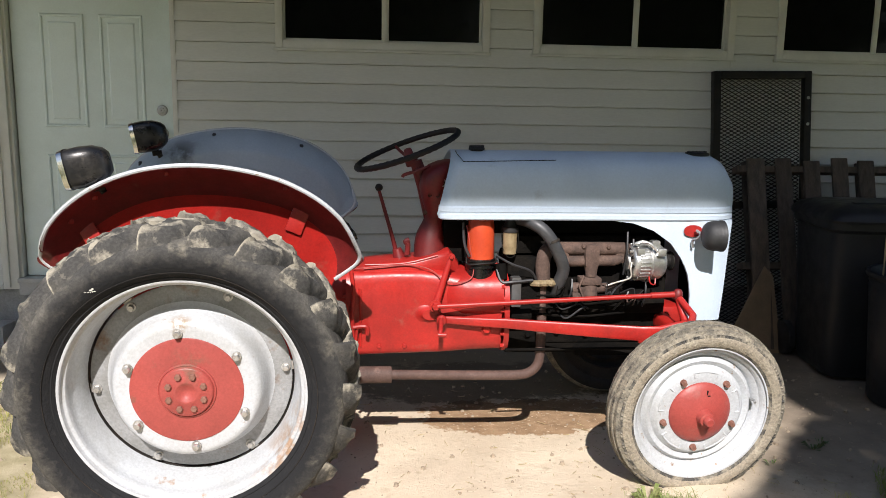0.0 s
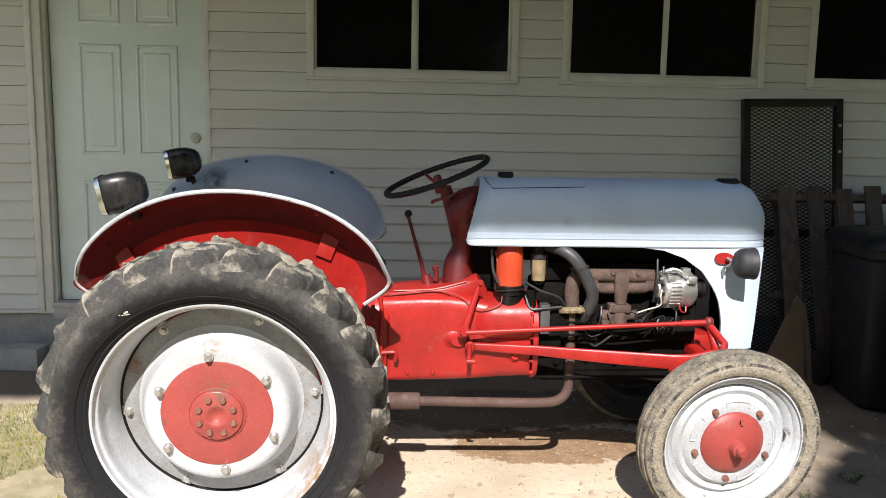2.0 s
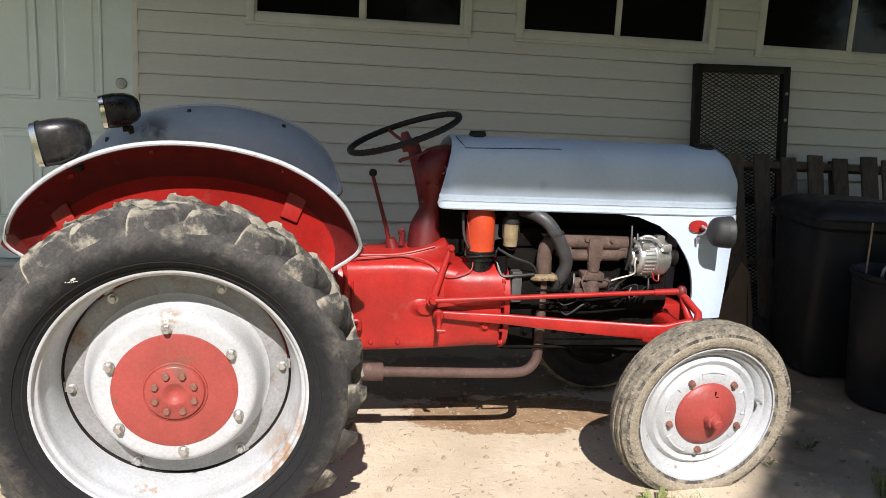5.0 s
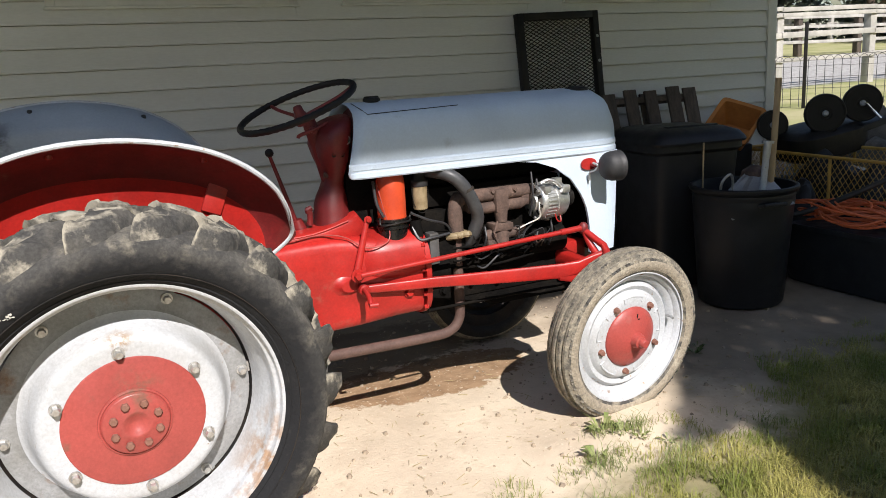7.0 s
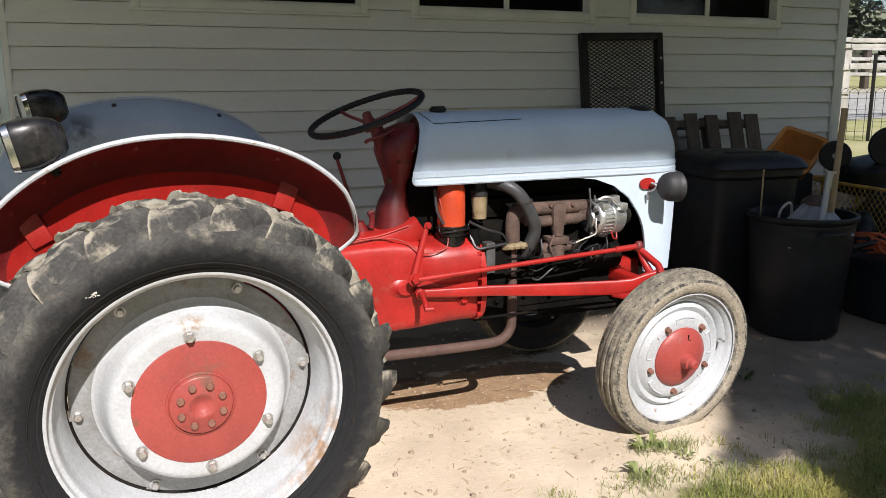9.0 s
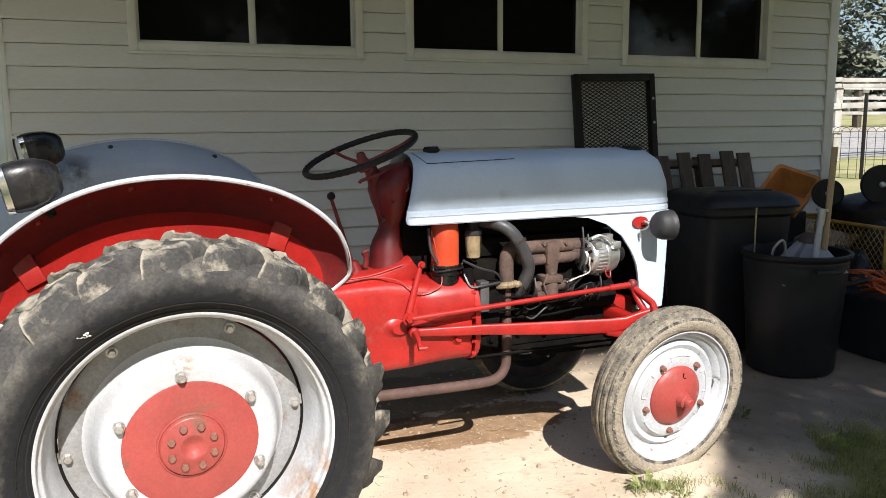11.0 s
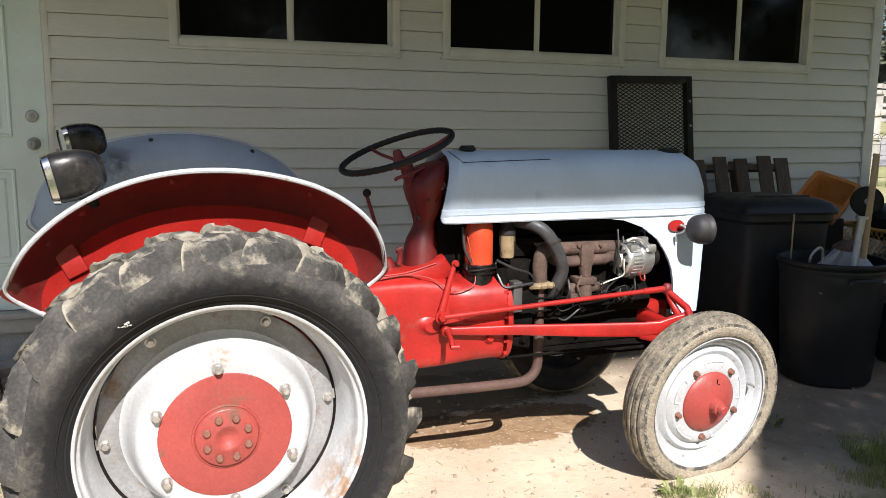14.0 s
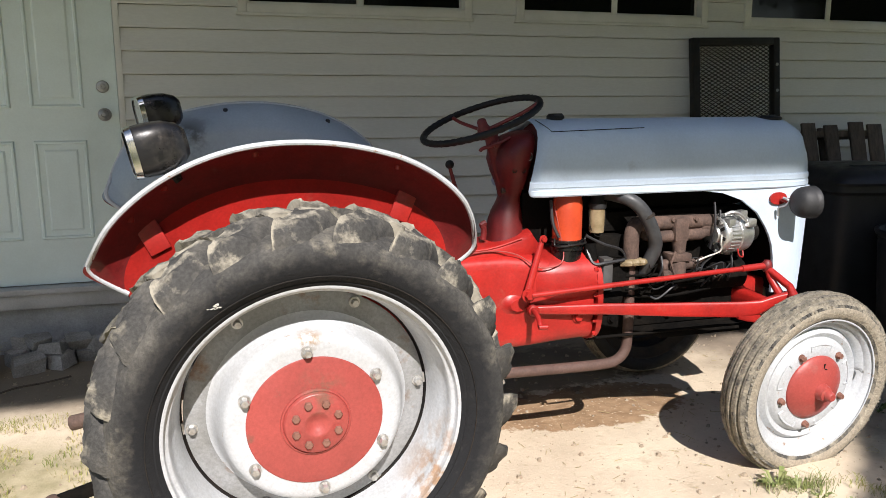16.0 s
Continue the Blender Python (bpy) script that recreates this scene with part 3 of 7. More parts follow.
    for px in (DOOR_L + 0.135 + 0.03, DOOR_L + w - 0.135 - 0.03 - 0.25):
        for z0, z1 in ((DOOR_LOW + 0.235, DOOR_LOW + 0.74), (DOOR_LOW + 0.90, DOOR_LOW + 1.555), (DOOR_LOW + 1.67, DOOR_LOW + 1.89)):
            bm = bmesh.new()
            x0, x1, y = px, px + 0.25, WALL_Y + 0.0625
            # raised moulding round a sunken bevelled field
            rings = []
            for inset, dy in ((0.0, 0.0), (0.006, -0.009), (0.014, -0.009), (0.022, 0.0035), (0.04, 0.0035), (0.055, -0.006), (0.075, -0.006)):
                rings.append([(x0 + inset, y + dy, z0 + inset), (x1 - inset, y + dy, z0 + inset), (x1 - inset, y + dy, z1 - inset), (x0 + inset, y + dy, z1 - inset)])
            loft(bm, rings, caps=False)
            bm.verts.ensure_lookup_table()
            bm.faces.new([bm.verts.new(p) for p in rings[-1]])
            part("door_panel", bm, DOORPAINT, door, smooth=0)
    for z, nm in ((1.357, "deadbolt"), (1.217, "door_knob")):
        bm = bmesh.new()
        m = Matrix.Translation((-0.672, WALL_Y + 0.0625, z)) @ OUT
        if nm == "deadbolt":
            lathe(bm, [(0.031, 0), (0.031, 0.008), (0.026, 0.014), (0.015, 0.016), (0.013, 0.02), (0.004, 0.02), (0.003, 0.014), (0, 0.014)], m, 28)
        else:
            lathe(bm, [(0.033, 0), (0.033, 0.005), (0.026, 0.009), (0.012, 0.012), (0.011, 0.03), (0.018, 0.038), (0.026, 0.048), (0.027, 0.058), (0.022, 0.066), (0.010, 0.07), (0.008, 0.067), (0, 0.067)], m, 28)
        part(nm, bm, STEEL, door, "satin nickel " + nm.replace("_", " "))
    bm = bmesh.new()
    for a, b in ((DOOR_L - 0.115, DOOR_L - 0.02), (DOOR_R + 0.004, DOOR_R + 0.034)):
        box(bm, ((a + b) / 2, WALL_Y + 0.02, (DOOR_LOW - 0.07 + DOOR_TOP + 0.05) / 2), (b - a, 0.06, DOOR_TOP - DOOR_LOW + 0.12), bevel=0.004)
    box(bm, (DOOR_L - 0.013, WALL_Y + 0.06, (DOOR_LOW + DOOR_TOP) / 2), (0.018, 0.09, DOOR_TOP - DOOR_LOW), bevel=0.002)
    box(bm, (DOOR_L - 0.085, WALL_Y - 0.014, (DOOR_LOW - 0.06 + DOOR_TOP + 0.05) / 2), (0.03, 0.02, DOOR_TOP - DOOR_LOW + 0.1), bevel=0.006)
    box(bm, ((DOOR_L + DOOR_R) / 2, WALL_Y + 0.02, DOOR_TOP + 0.035), (w + 0.15, 0.06, 0.06), bevel=0.004)
    solid("trim_door", bm, TRIM, "pale moulded casing round the door", "trim", kind="structure")
    bm = bmesh.new()
    box(bm, ((DOOR_L + DOOR_R) / 2, WALL_Y + 0.03, DOOR_LOW - 0.016), (w + 0.05, 0.12, 0.028), bevel=0.004)
    box(bm, ((DOOR_L + DOOR_R) / 2, WALL_Y + 0.035, DOOR_LOW - 0.07), (w + 0.05, 0.09, 0.075), bevel=0.004)
    solid("door_sill", bm, SILL, "grey metal threshold under the door", "sill", kind="structure")

    # sliding windows
    for i, (a, b) in enumerate(WINDOWS):
        t = 0.045
        bm = bmesh.new()
        for x0, x1, z0, z1 in ((a + t, b - t, WIN_LOW, WIN_LOW + t), (a + t, b - t, WIN_TOP - t, WIN_TOP), (a, a + t, WIN_LOW, WIN_TOP), (b - t, b, WIN_LOW, WIN_TOP)):
            box(bm, ((x0 + x1) / 2, WALL_Y + 0.012, (z0 + z1) / 2), (x1 - x0, 0.06, z1 - z0), bevel=0.004)
        win = solid(f"window_{i + 1}", bm, TRIM, "pale vinyl sliding window with dark panes", "window", kind="structure")
        BASES[win] = Matrix.Identity(4)
        bm = bmesh.new()
        box(bm, ((a + b) / 2, WALL_Y - 0.012, WIN_LOW - 0.008), (b - a + 0.02, 0.03, 0.015), bevel=0.004)
        part("window_sill", bm, TRIM, win)
        mid = (a + b) / 2 + 0.01
        for x0, x1, dy in ((a + t, mid + 0.012, 0.018), (mid - 0.012, b - t, 0.042)):
            bm = bmesh.new()
            s, inner = 0.014, dy > 0.03
            wl, wr = (0.034, 0.014) if inner else (0.014, 0.034)
            for u0, u1, z0, z1 in ((x0 + wl, x1 - wr, WIN_LOW + t, WIN_LOW + t + s), (x0 + wl, x1 - wr, WIN_TOP - t - s, WIN_TOP - t), (x0, x0 + wl, WIN_LOW + t, WIN_TOP - t), (x1 - wr, x1, WIN_LOW + t, WIN_TOP - t)):
                box(bm, ((u0 + u1) / 2, WALL_Y + dy, (z0 + z1) / 2), (u1 - u0, 0.02, z1 - z0), bevel=0.003)
            sash = part("window_frame", bm, TRIM, win)
            bm = bmesh.new()
            box(bm, ((x0 + x1) / 2, WALL_Y + dy + 0.004, (WIN_LOW + WIN_TOP) / 2), (x1 - x0 - 0.02, 0.005, WIN_TOP - WIN_LOW - 2 * t - 0.02))
            part("pane", bm, GLASS, sash, "dark reflective glass", smooth=0)
        # edge of a drawn curtain behind the right pane
        bm = bmesh.new()
        rows = []
        for k in range(13):
            x = b - t - 0.13 + 0.010 * k
            y = WALL_Y + 0.10 + 0.012 * math.sin(k * 1.9)
            rows.append([(x, y, WIN_LOW + 0.03), (x, y, WIN_TOP - 0.03), (x, y + 0.003, WIN_TOP - 0.03), (x, y + 0.003, WIN_LOW + 0.03)])
        loft(bm, rows)
        part("curtain", bm, CURTAIN, win, "dark grey curtain edge")

    # unseen eaves, added deep and dark to shade the wall, and roof
    bm = bmesh.new()
    box(bm, ((LEFT_X + CORNER_X) / 2, WALL_Y + 0.07 - (EAVES + 0.07) / 2, WALL_TOP + 0.03), (CORNER_X - LEFT_X + 0.2, EAVES + 0.07, 0.05))
    box(bm, ((LEFT_X + CORNER_X) / 2, WALL_Y + 3.08, WALL_TOP + 0.03), (CORNER_X - LEFT_X + 0.8, 5.98, 0.04))
    solid("ceiling", bm, ROOFBOARD, "unseen brown soffit shading the wall, and house ceiling", "ceiling", kind="structure", smooth=0)
    bm = bmesh.new()
    loft(bm, [[(x, WALL_Y - EAVES - 0.03, WALL_TOP + 0.04), (x, WALL_Y - EAVES - 0.03, WALL_TOP + 0.16), (x, WALL_Y + 3.1, WALL_TOP + 1.7), (x, WALL_Y + 6.5, WALL_TOP + 0.3), (x, WALL_Y + 6.5, WALL_TOP + 0.12), (x, WALL_Y, WALL_TOP + 0.12)] for x in (LEFT_X - 0.1, CORNER_X + 0.12)])
    solid("roof", bm, TOTE, "dark shingled house roof", "roof", kind="structure", smooth=0)


house()

# ---- tractor ----
tractor = thing("tractor", 0.9, 0, 0, "old red and light grey farm tractor with white wheels on dirt", "tractor")


BAR_SHAPES = {}


def worn(r):
    """Radius on the tyre, drawn in from the bead outwards to its worn height."""
    return 0.363 + (r - 0.373) * 0.8645


def bar_mesh(side, v):
    """One slanted, worn tread bar with a steep muddy edge and a long worn back, drawn at no turn of the wheel."""
    bm = bmesh.new()
    rows = []
    n, w = 15, 13
    for j in range(n):
        s = j / (n - 1)
        a = side * (0.1365 - 0.140 * s)
        base = 0.448 + 0.080 * min(1, s / 0.34) ** 0.75
        lift = 0.040 * min(1.0, s / 0.22) ** 0.8
        t = -0.24 * s ** 1.2
        wb = 0.050 / base * (0.85 + 0.28 * min(1, s / 0.2) - 0.22 * s)
        row = []
        for q in range(w):
            f = (0, 0.10, 0.22, 0.36, 0.50, 0.64, 0.76, 0.85, 0.90, 0.935, 0.965, 0.985, 1.0)[q]
            u = 1 - f
            dome = min(1.0, u / 0.05) ** 0.8 * max(0.0, 1 - u ** 3.0) ** 0.8
            ang = t + wb * (2 * f - 1) + (0.05 * dome if f > 0.8 else 0) * s + 0.014 * noise.noise(Vector((v * 5.1, j * 0.6, 2)))
            chip = 0.013 * dome * noise.noise(Vector((v * 7.3 + side * 3, j * 0.45, q * 0.4))) + 0.005 * dome * noise.noise(Vector((v * 3.3, j * 1.3, q * 1.2)))
            rad = worn(base - 0.014 + (lift + 0.014) * dome) + chip
            row.append(Vector((rad * math.cos(ang), rad * math.sin(ang), a + side * 0.012 * dome * min(1.0, s / 0.12) * max(0.0, 1 - s / 0.5))))
        rows.append(row)
    loft(bm, rows)
    mud, dust = bm.verts.layers.float.new("mud"), bm.verts.layers.float.new("dust")
    bm.verts.ensure_lookup_table()
    for j in range(n):
        for q in range(w):
            s = j / (n - 1)
            here = 0.85 * (q / (w - 1)) ** 2.2 * min(1, 0.5 + s * 3) + 0.6 * noise.noise(Vector((v * 9.1 + side, j * 0.3, q * 0.25))) + (0.0, 0.16, 0.08, -0.14)[v]
            bm.verts[j * w + q][dust] = min(1.0, 0.45 + s * 2.5)
            bm.verts[j * w + q][mud] = max(0.0, here) * (1 if j > 0 else 0.3)
    return mesh_of("tread_bar", bm, MUD, 38)


def rear_wheel(m, near):
    """Rim, tyre, lobed disc, hub and bolts; drawn with the outer face up z, then placed by m."""
    bm = bmesh.new()
    seen = [(0.3700, 0.1050), (0.3640, 0.1047), (0.3620, 0.1030), (0.3605, 0.0865), (0.3585, 0.0845), (0.3520, 0.0835), (0.3500, 0.0815), (0.3475, 0.0640), (0.3455, 0.0480), (0.3400, 0.0360), (0.3340, 0.0220), (0.3280, -0.0050), (0.3240, -0.0300), (0.3220, -0.0440)]
    deep = [(0.3220, -0.044), (0.3175, -0.060), (0.3165, -0.076), (0.326, -0.084), (0.340, -0.090), (0.352, -0.100), (0.360, -0.12), (0.366, -0.122)]
    lathe(bm, [(0.362, 0.088), (0.369, 0.091), (0.3725, 0.096), (0.3715, 0.102)] + seen, m, 112)
    lathe(bm, deep + [(0.371, -0.115), (0.356, -0.095), (0.343, -0.082), (0.330, -0.05), (0.338, 0.0), (0.352, 0.040), (0.356, 0.06), (0.362, 0.088)], m, 96, mat=1)
    wheel = part("rear_wheel", bm, (RIMWHITE, NEARBLACK), tractor, "white-painted steel rear rim with scuffs and rust")

    # tyre carcass and its bars
    bm = bmesh.new()
    half = [(0.373, 0.090), (0.381, 0.104), (0.388, 0.109), (0.393, 0.1145), (0.397, 0.1135), (0.412, 0.127), (0.432, 0.138), (0.462, 0.146), (0.49, 0.142), (0.508, 0.127), (0.520, 0.10), (0.526, 0.055), (0.528, 0.0)]
    half = [(worn(r), h) for r, h in half]
    lathe(bm, half[:9], m, 96)
    lathe(bm, half[8:] + [(r, -h) for r, h in half[-2:7:-1]], m, 96)
    lathe(bm, [(r, -h) for r, h in half[:9]], m, 96)
    dust, inv = bm.verts.layers.float.new("dust"), m.inverted()
    for v in bm.verts:
        p = inv @ v.co
        v[dust] = min(1.0, max(0.0, (math.hypot(p.x, p.y) - 0.425) / 0.06))
    part("tyre", bm, MUD, wheel, "worn black rear tyre, muddy on the tread", smooth=50)
    if near:
        bm = bmesh.new()
        lathe(bm, [(0.4010, 0.1322), (0.4016, 0.1345), (0.4028, 0.1345), (0.4034, 0.1330)], m, 96)
        lathe(bm, [(0.3745, 0.1045), (0.3752, 0.1062), (0.3764, 0.1062), (0.3770, 0.1050)], m, 96)
        part("mould_line", bm, NEARBLACK, wheel, "thin dark moulded ring on the sidewall")
    shapes = BAR_SHAPES[near] if near in BAR_SHAPES else BAR_SHAPES.setdefault(near, [bar_mesh(side, v) for side in (1, -1) for v in range(4)])
    bars = 22
    for k, side in enumerate((1, -1)):
        for i in range(bars):
            place = m @ Matrix.Rotation(2 * math.pi * (i + 0.5 * k) / bars, 4, "Z")
            # dried mud has stayed on the bars at the top
            high = (place @ Vector((0.5, 0, 0))).z > 0.83
            ob = adopt(new("tread_bar", shapes[4 * k + (1 + i % 2 if high else 3 * (i % 2))]), wheel)
            ob.matrix_basis = place

    # dished wheel disc
    bm = bmesh.new()
    face = [(0.0, 0.054), (0.16, 0.054), (0.20, 0.056), (0.209, 0.0555), (0.218, 0.052), (0.225, 0.044)]
    dish = [(0.225, 0.044), (0.232, 0.025), (0.241, -0.005), (0.249, -0.025), (0.260, -0.036), (0.280, -0.042), (0.309, -0.0445), (0.3145, -0.048), (0.309, -0.052), (0.255, -0.048), (0.225, 0.02), (0.20, 0.045), (0.0, 0.044)]
    lathe(bm, face, m, 96)
    lathe(bm, dish[:5], m, 96)
    lathe(bm, dish[4:], m, 96, mat=1)
    part("wheel_disc", bm, (DISCWHITE, SHADOWFLANGE), wheel, "white dished wheel disc, scratched and chipped")
    bm = bmesh.new()
    lathe(bm, [(0.172, 0.05), (0.172, 0.057), (0.169, 0.0585), (0.10, 0.0595), (0.084, 0.060), (0.0, 0.060)], m, 64)
    part("hub_plate", bm, HUBRED, wheel, "faded red centre of the wheel disc")
    bm = bmesh.new()
    lathe(bm, [(0.090, 0.058), (0.089, 0.064), (0.085, 0.0655), (0.083, 0.064), (0.080, 0.072), (0.077, 0.074), (0.042, 0.075), (0.036, 0.078), (0.030, 0.077), (0.018, 0.067), (0.004, 0.063), (0, 0.063)], m, 56)
    hub = part("hub", bm, HUBRED, wheel, "round red hub flange")
    for k in range(8):
        bm = bmesh.new()
        a = radians(22.5 + 45 * k)
        hexbolt(bm, m @ Matrix.Translation((0.057 * math.cos(a), 0.057 * math.sin(a), 0.071)), 0.0105, 0.013, 0)
        part("hub_bolt", bm, NUT, wheel)
    for k in range(6):
        a = radians(-24.2 + 60 * k)
        bm = bmesh.new()
        hexbolt(bm, m @ Matrix.Translation((0.189 * math.cos(a), 0.189 * math.sin(a), 0.056)), 0.0112, 0.022, 1.35)
        part("lug_bolt", bm, BOLT, wheel, "steel lug bolt on a washer")
        a = radians(5.8 + 60 * k)
        bm = bmesh.new()
        hexbolt(bm, m @ Matrix.Translation((0.2965 * math.cos(a), 0.2965 * math.sin(a), -0.044)), 0.0105, 0.020, 1.4)
        box(bm, m @ Vector((0.302 * math.cos(a), 0.302 * math.sin(a), -0.059)), (0.05, 0.03, 0.016), (m @ Matrix.Rotation(a, 4, "Z")).to_3x3())
        part("rim_clamp_bolt", bm, BOLT, wheel)
    return wheel


# the tractor leans a little towards the yard, so its wheels do too
REAR = Matrix.Translation((-0.0013, -0.709, 0.527)) @ pose(0, 0, 0, 0, 0, 1.8) @ pose(0, 0, 0, 4.8) @ OUT
near_wheel = rear_wheel(REAR, True)


SPLASH = (-0.2405, 0.3530, 0.1420)            # on the sidewall, in the wheel's own plane


def paint_splash():
    rnd = random.Random(8)
    bm = bmesh.new()
    for k in range(34):
        x, z = SPLASH[0] + rnd.gauss(0, 0.011), SPLASH[1] + rnd.gauss(0, 0.006)
        bmesh.ops.create_uvsphere(bm, u_segments=8, v_segments=5, radius=1, matrix=REAR @ Matrix.Translation((x, z, SPLASH[2])) @ Matrix.Diagonal((rnd.uniform(0.001, 0.004), rnd.uniform(0.0008, 0.0024), 0.001, 1)))
    part("paint_splash", bm, WIRE, near_wheel, "spatter of white paint on the sidewall")


paint_splash()
rear_wheel(Matrix.Translation((0.0, 0.725, 0.56)) @ pose(0, 0, 0, 3.0) @ pose(0, 0, 0, -90, 0, 0) @ pose(0, 0, 0, 0, 0, 11), False)


def front_wheel(m, spin, rim=WHITE, wall=DUSTY):
    def flat(bm):
        # the soft tyre sits flat on the dirt and bulges there
        low = 0.030
        for v in bm.verts:
            if v.co.z < low:
                d = low - v.co.z
                v.co.z = low - 0.05 * d
                v.co.y += (0.35 * d) * (-1 if (m.inverted() @ v.co).z > 0 else 1)
    bm = bmesh.new()
    prof = [(0.258, 0.052), (0.262, 0.05), (0.262, 0.046), (0.254, 0.043), (0.246, 0.038), (0.240, 0.026), (0.226, 0.020), (0.218, 0.006), (0.212, -0.01), (0.214, -0.03), (0.236, -0.036), (0.25, -0.045), (0.259, -0.052)]
    lathe(bm, prof + [(r - 0.005, h - 0.001) for r, h in prof[::-1]], m, 72, shut=True)
    wheel = part("front_wheel", bm, rim, tractor, "white-painted front rim with flaking paint" if rim is WHITE else "front rim, darkened all over to stand for shade")
    bm = bmesh.new()
    half = [(0.256, 0.050), (0.262, 0.055), (0.268, 0.0585), (0.278, 0.063), (0.291, 0.0655), (0.303, 0.062), (0.312, 0.057)]
    rib = [(r - 0.004, h) for r, h in ((0.322, 0.052), (0.3285, 0.050), (0.331, 0.041), (0.3205, 0.039), (0.3205, 0.034), (0.336, 0.032), (0.339, 0.016), (0.326, 0.014), (0.326, 0.008), (0.342, 0.006), (0.3425, 0.0))]
    lathe(bm, half[:3], m, 96, mat=3)
    lathe(bm, half[2:6], m, 96, mat=0)
    lathe(bm, half[5:], m, 96, mat=3)
    band = [half[-1]] + rib + [(r, -h) for r, h in rib[-2::-1]] + [(half[-1][0], -half[-1][1])]
    for p, q in zip(band, band[1:]):
        # the grooves stay dark, the rib tops are scuffed
        lathe(bm, [p, q], m, 96, mat=2 if min(abs(p[1]), abs(q[1])) in (0.034, 0.008) or max(abs(p[1]), abs(q[1])) in (0.039, 0.014) else 1)
    lathe(bm, [(r, -h) for r, h in half], m, 96, mat=0)
    flat(bm)
    part("tyre", bm, (wall, TREADGREY, NEARBLACK, TREADDARK), wheel, "ribbed front tyre caked with tan dust", smooth=35)
    # broken blocks along the ribs
    bm = bmesh.new()
    rnd = random.Random(int(spin) + 3)
    for k in range(132):
        a = 2 * math.pi * k / 132
        for h, r, w in ((0.0575, 0.3075, 0.007), (0.0445, 0.3205, 0.011), (-0.0445, 0.3205, 0.011), (0.0235, 0.3295, 0.012), (-0.0235, 0.3295, 0.012)):
            if rnd.random() < 0.30:
                continue
            box(bm, m @ Vector((r * math.cos(a), r * math.sin(a), h)), (0.0095, 0.0105 * rnd.uniform(0.7, 1.4), w * rnd.uniform(0.7, 1.1)), (m @ Matrix.Rotation(a, 4, "Z") @ Matrix.Rotation(radians(28 if h > 0 else -28), 4, "X")).to_3x3())
    flat(bm)
    part("tread_block_band", bm, TREADDARK, wheel, "small worn blocks along the tyre ribs", smooth=0)["kind"] = "stuff"
    bm = bmesh.new()
    lathe(bm, [(0.216, -0.004), (0.205, 0.012), (0.196, 0.020), (0.186, 0.016), (0.178, 0.010), (0.172, 0.016), (0.165, 0.026), (0.155, 0.03), (0.115, 0.032), (0.110, 0.030), (0.0, 0.030)], m, 72)
    part("wheel_disc", bm, rim, wheel, "pressed-steel wheel disc")
    for k in range(5):
        a = radians(-90 + 72 * k)
        # pressed ridges between the bolts
        bm = bmesh.new()
        arc = [m @ Vector((0.158 * math.cos(a + 0.63 + d), 0.158 * math.sin(a + 0.63 + d), 0.030)) for d in (-0.30, -0.24, -0.12, 0, 0.12, 0.24, 0.30)]
        arc = [m @ Vector((0.140 * math.cos(a + 0.33), 0.140 * math.sin(a + 0.33), 0.031))] + arc + [m @ Vector((0.140 * math.cos(a + 0.93), 0.140 * math.sin(a + 0.93), 0.031))]
        tube(bm, arc, 0.0035, 6)
        part("pressed_ridge", bm, WHITE, wheel)
    bm = bmesh.new()
    lathe(bm, [(0.118, 0.028), (0.118, 0.034), (0.115, 0.039), (0.098, 0.049), (0.075, 0.059), (0.048, 0.067), (0.031, 0.071), (0.028, 0.080), (0.026, 0.096), (0.018, 0.099), (0.0165, 0.116), (0.013, 0.120), (0, 0.120)], m, 56)
    cap = part("hub_cap", bm, FADED, wheel, "domed faded red hub cap with a grease nut")
    bm = bmesh.new()
    box(bm, m @ Vector((0.004, 0.086, 0.0555)), (0.004, 0.020, 0.003), m.to_3x3())
    box(bm, m @ Vector((0.010, 0.077, 0.0585)), (0.010, 0.003, 0.003), m.to_3x3())
    part("letter", bm, BLACKMETAL, wheel, "stamped letter on the hub cap")
    for k in range(5):
        a = radians(-90 + 72 * k)
        bm = bmesh.new()
        hexbolt(bm, m @ Matrix.Translation((0.141 * math.cos(a), 0.141 * math.sin(a), 0.030)), 0.0105, 0.018, 1.2)
        part("lug_bolt", bm, NUT, wheel)
    bm = bmesh.new()
    tube(bm, [m @ Vector((0.20, 0.05, 0.012)), m @ Vector((0.205, 0.052, 0.035)), m @ Vector((0.20, 0.05, 0.05))], 0.005, 8)
    part("valve_stem", bm, STEEL, wheel)
    return wheel


front_wheel(Matrix.Translation((1.757, -0.487, 0.326)) @ pose(0, 0, 0, 0, 0, 3.5) @ pose(0, 0, 0, 6.0) @ OUT @ pose(0, 0, 0, 0, 0, -3.6), 0)
# far wheel gets near-black rim and rubber, imitating the shadow it stands in
front_wheel(Matrix.Translation((1.742, 0.565, 0.350)) @ pose(0, 0, 0, 0, 0, -3) @ pose(0, 0, 0, -90), 20, NEARBLACK, RUBBER)


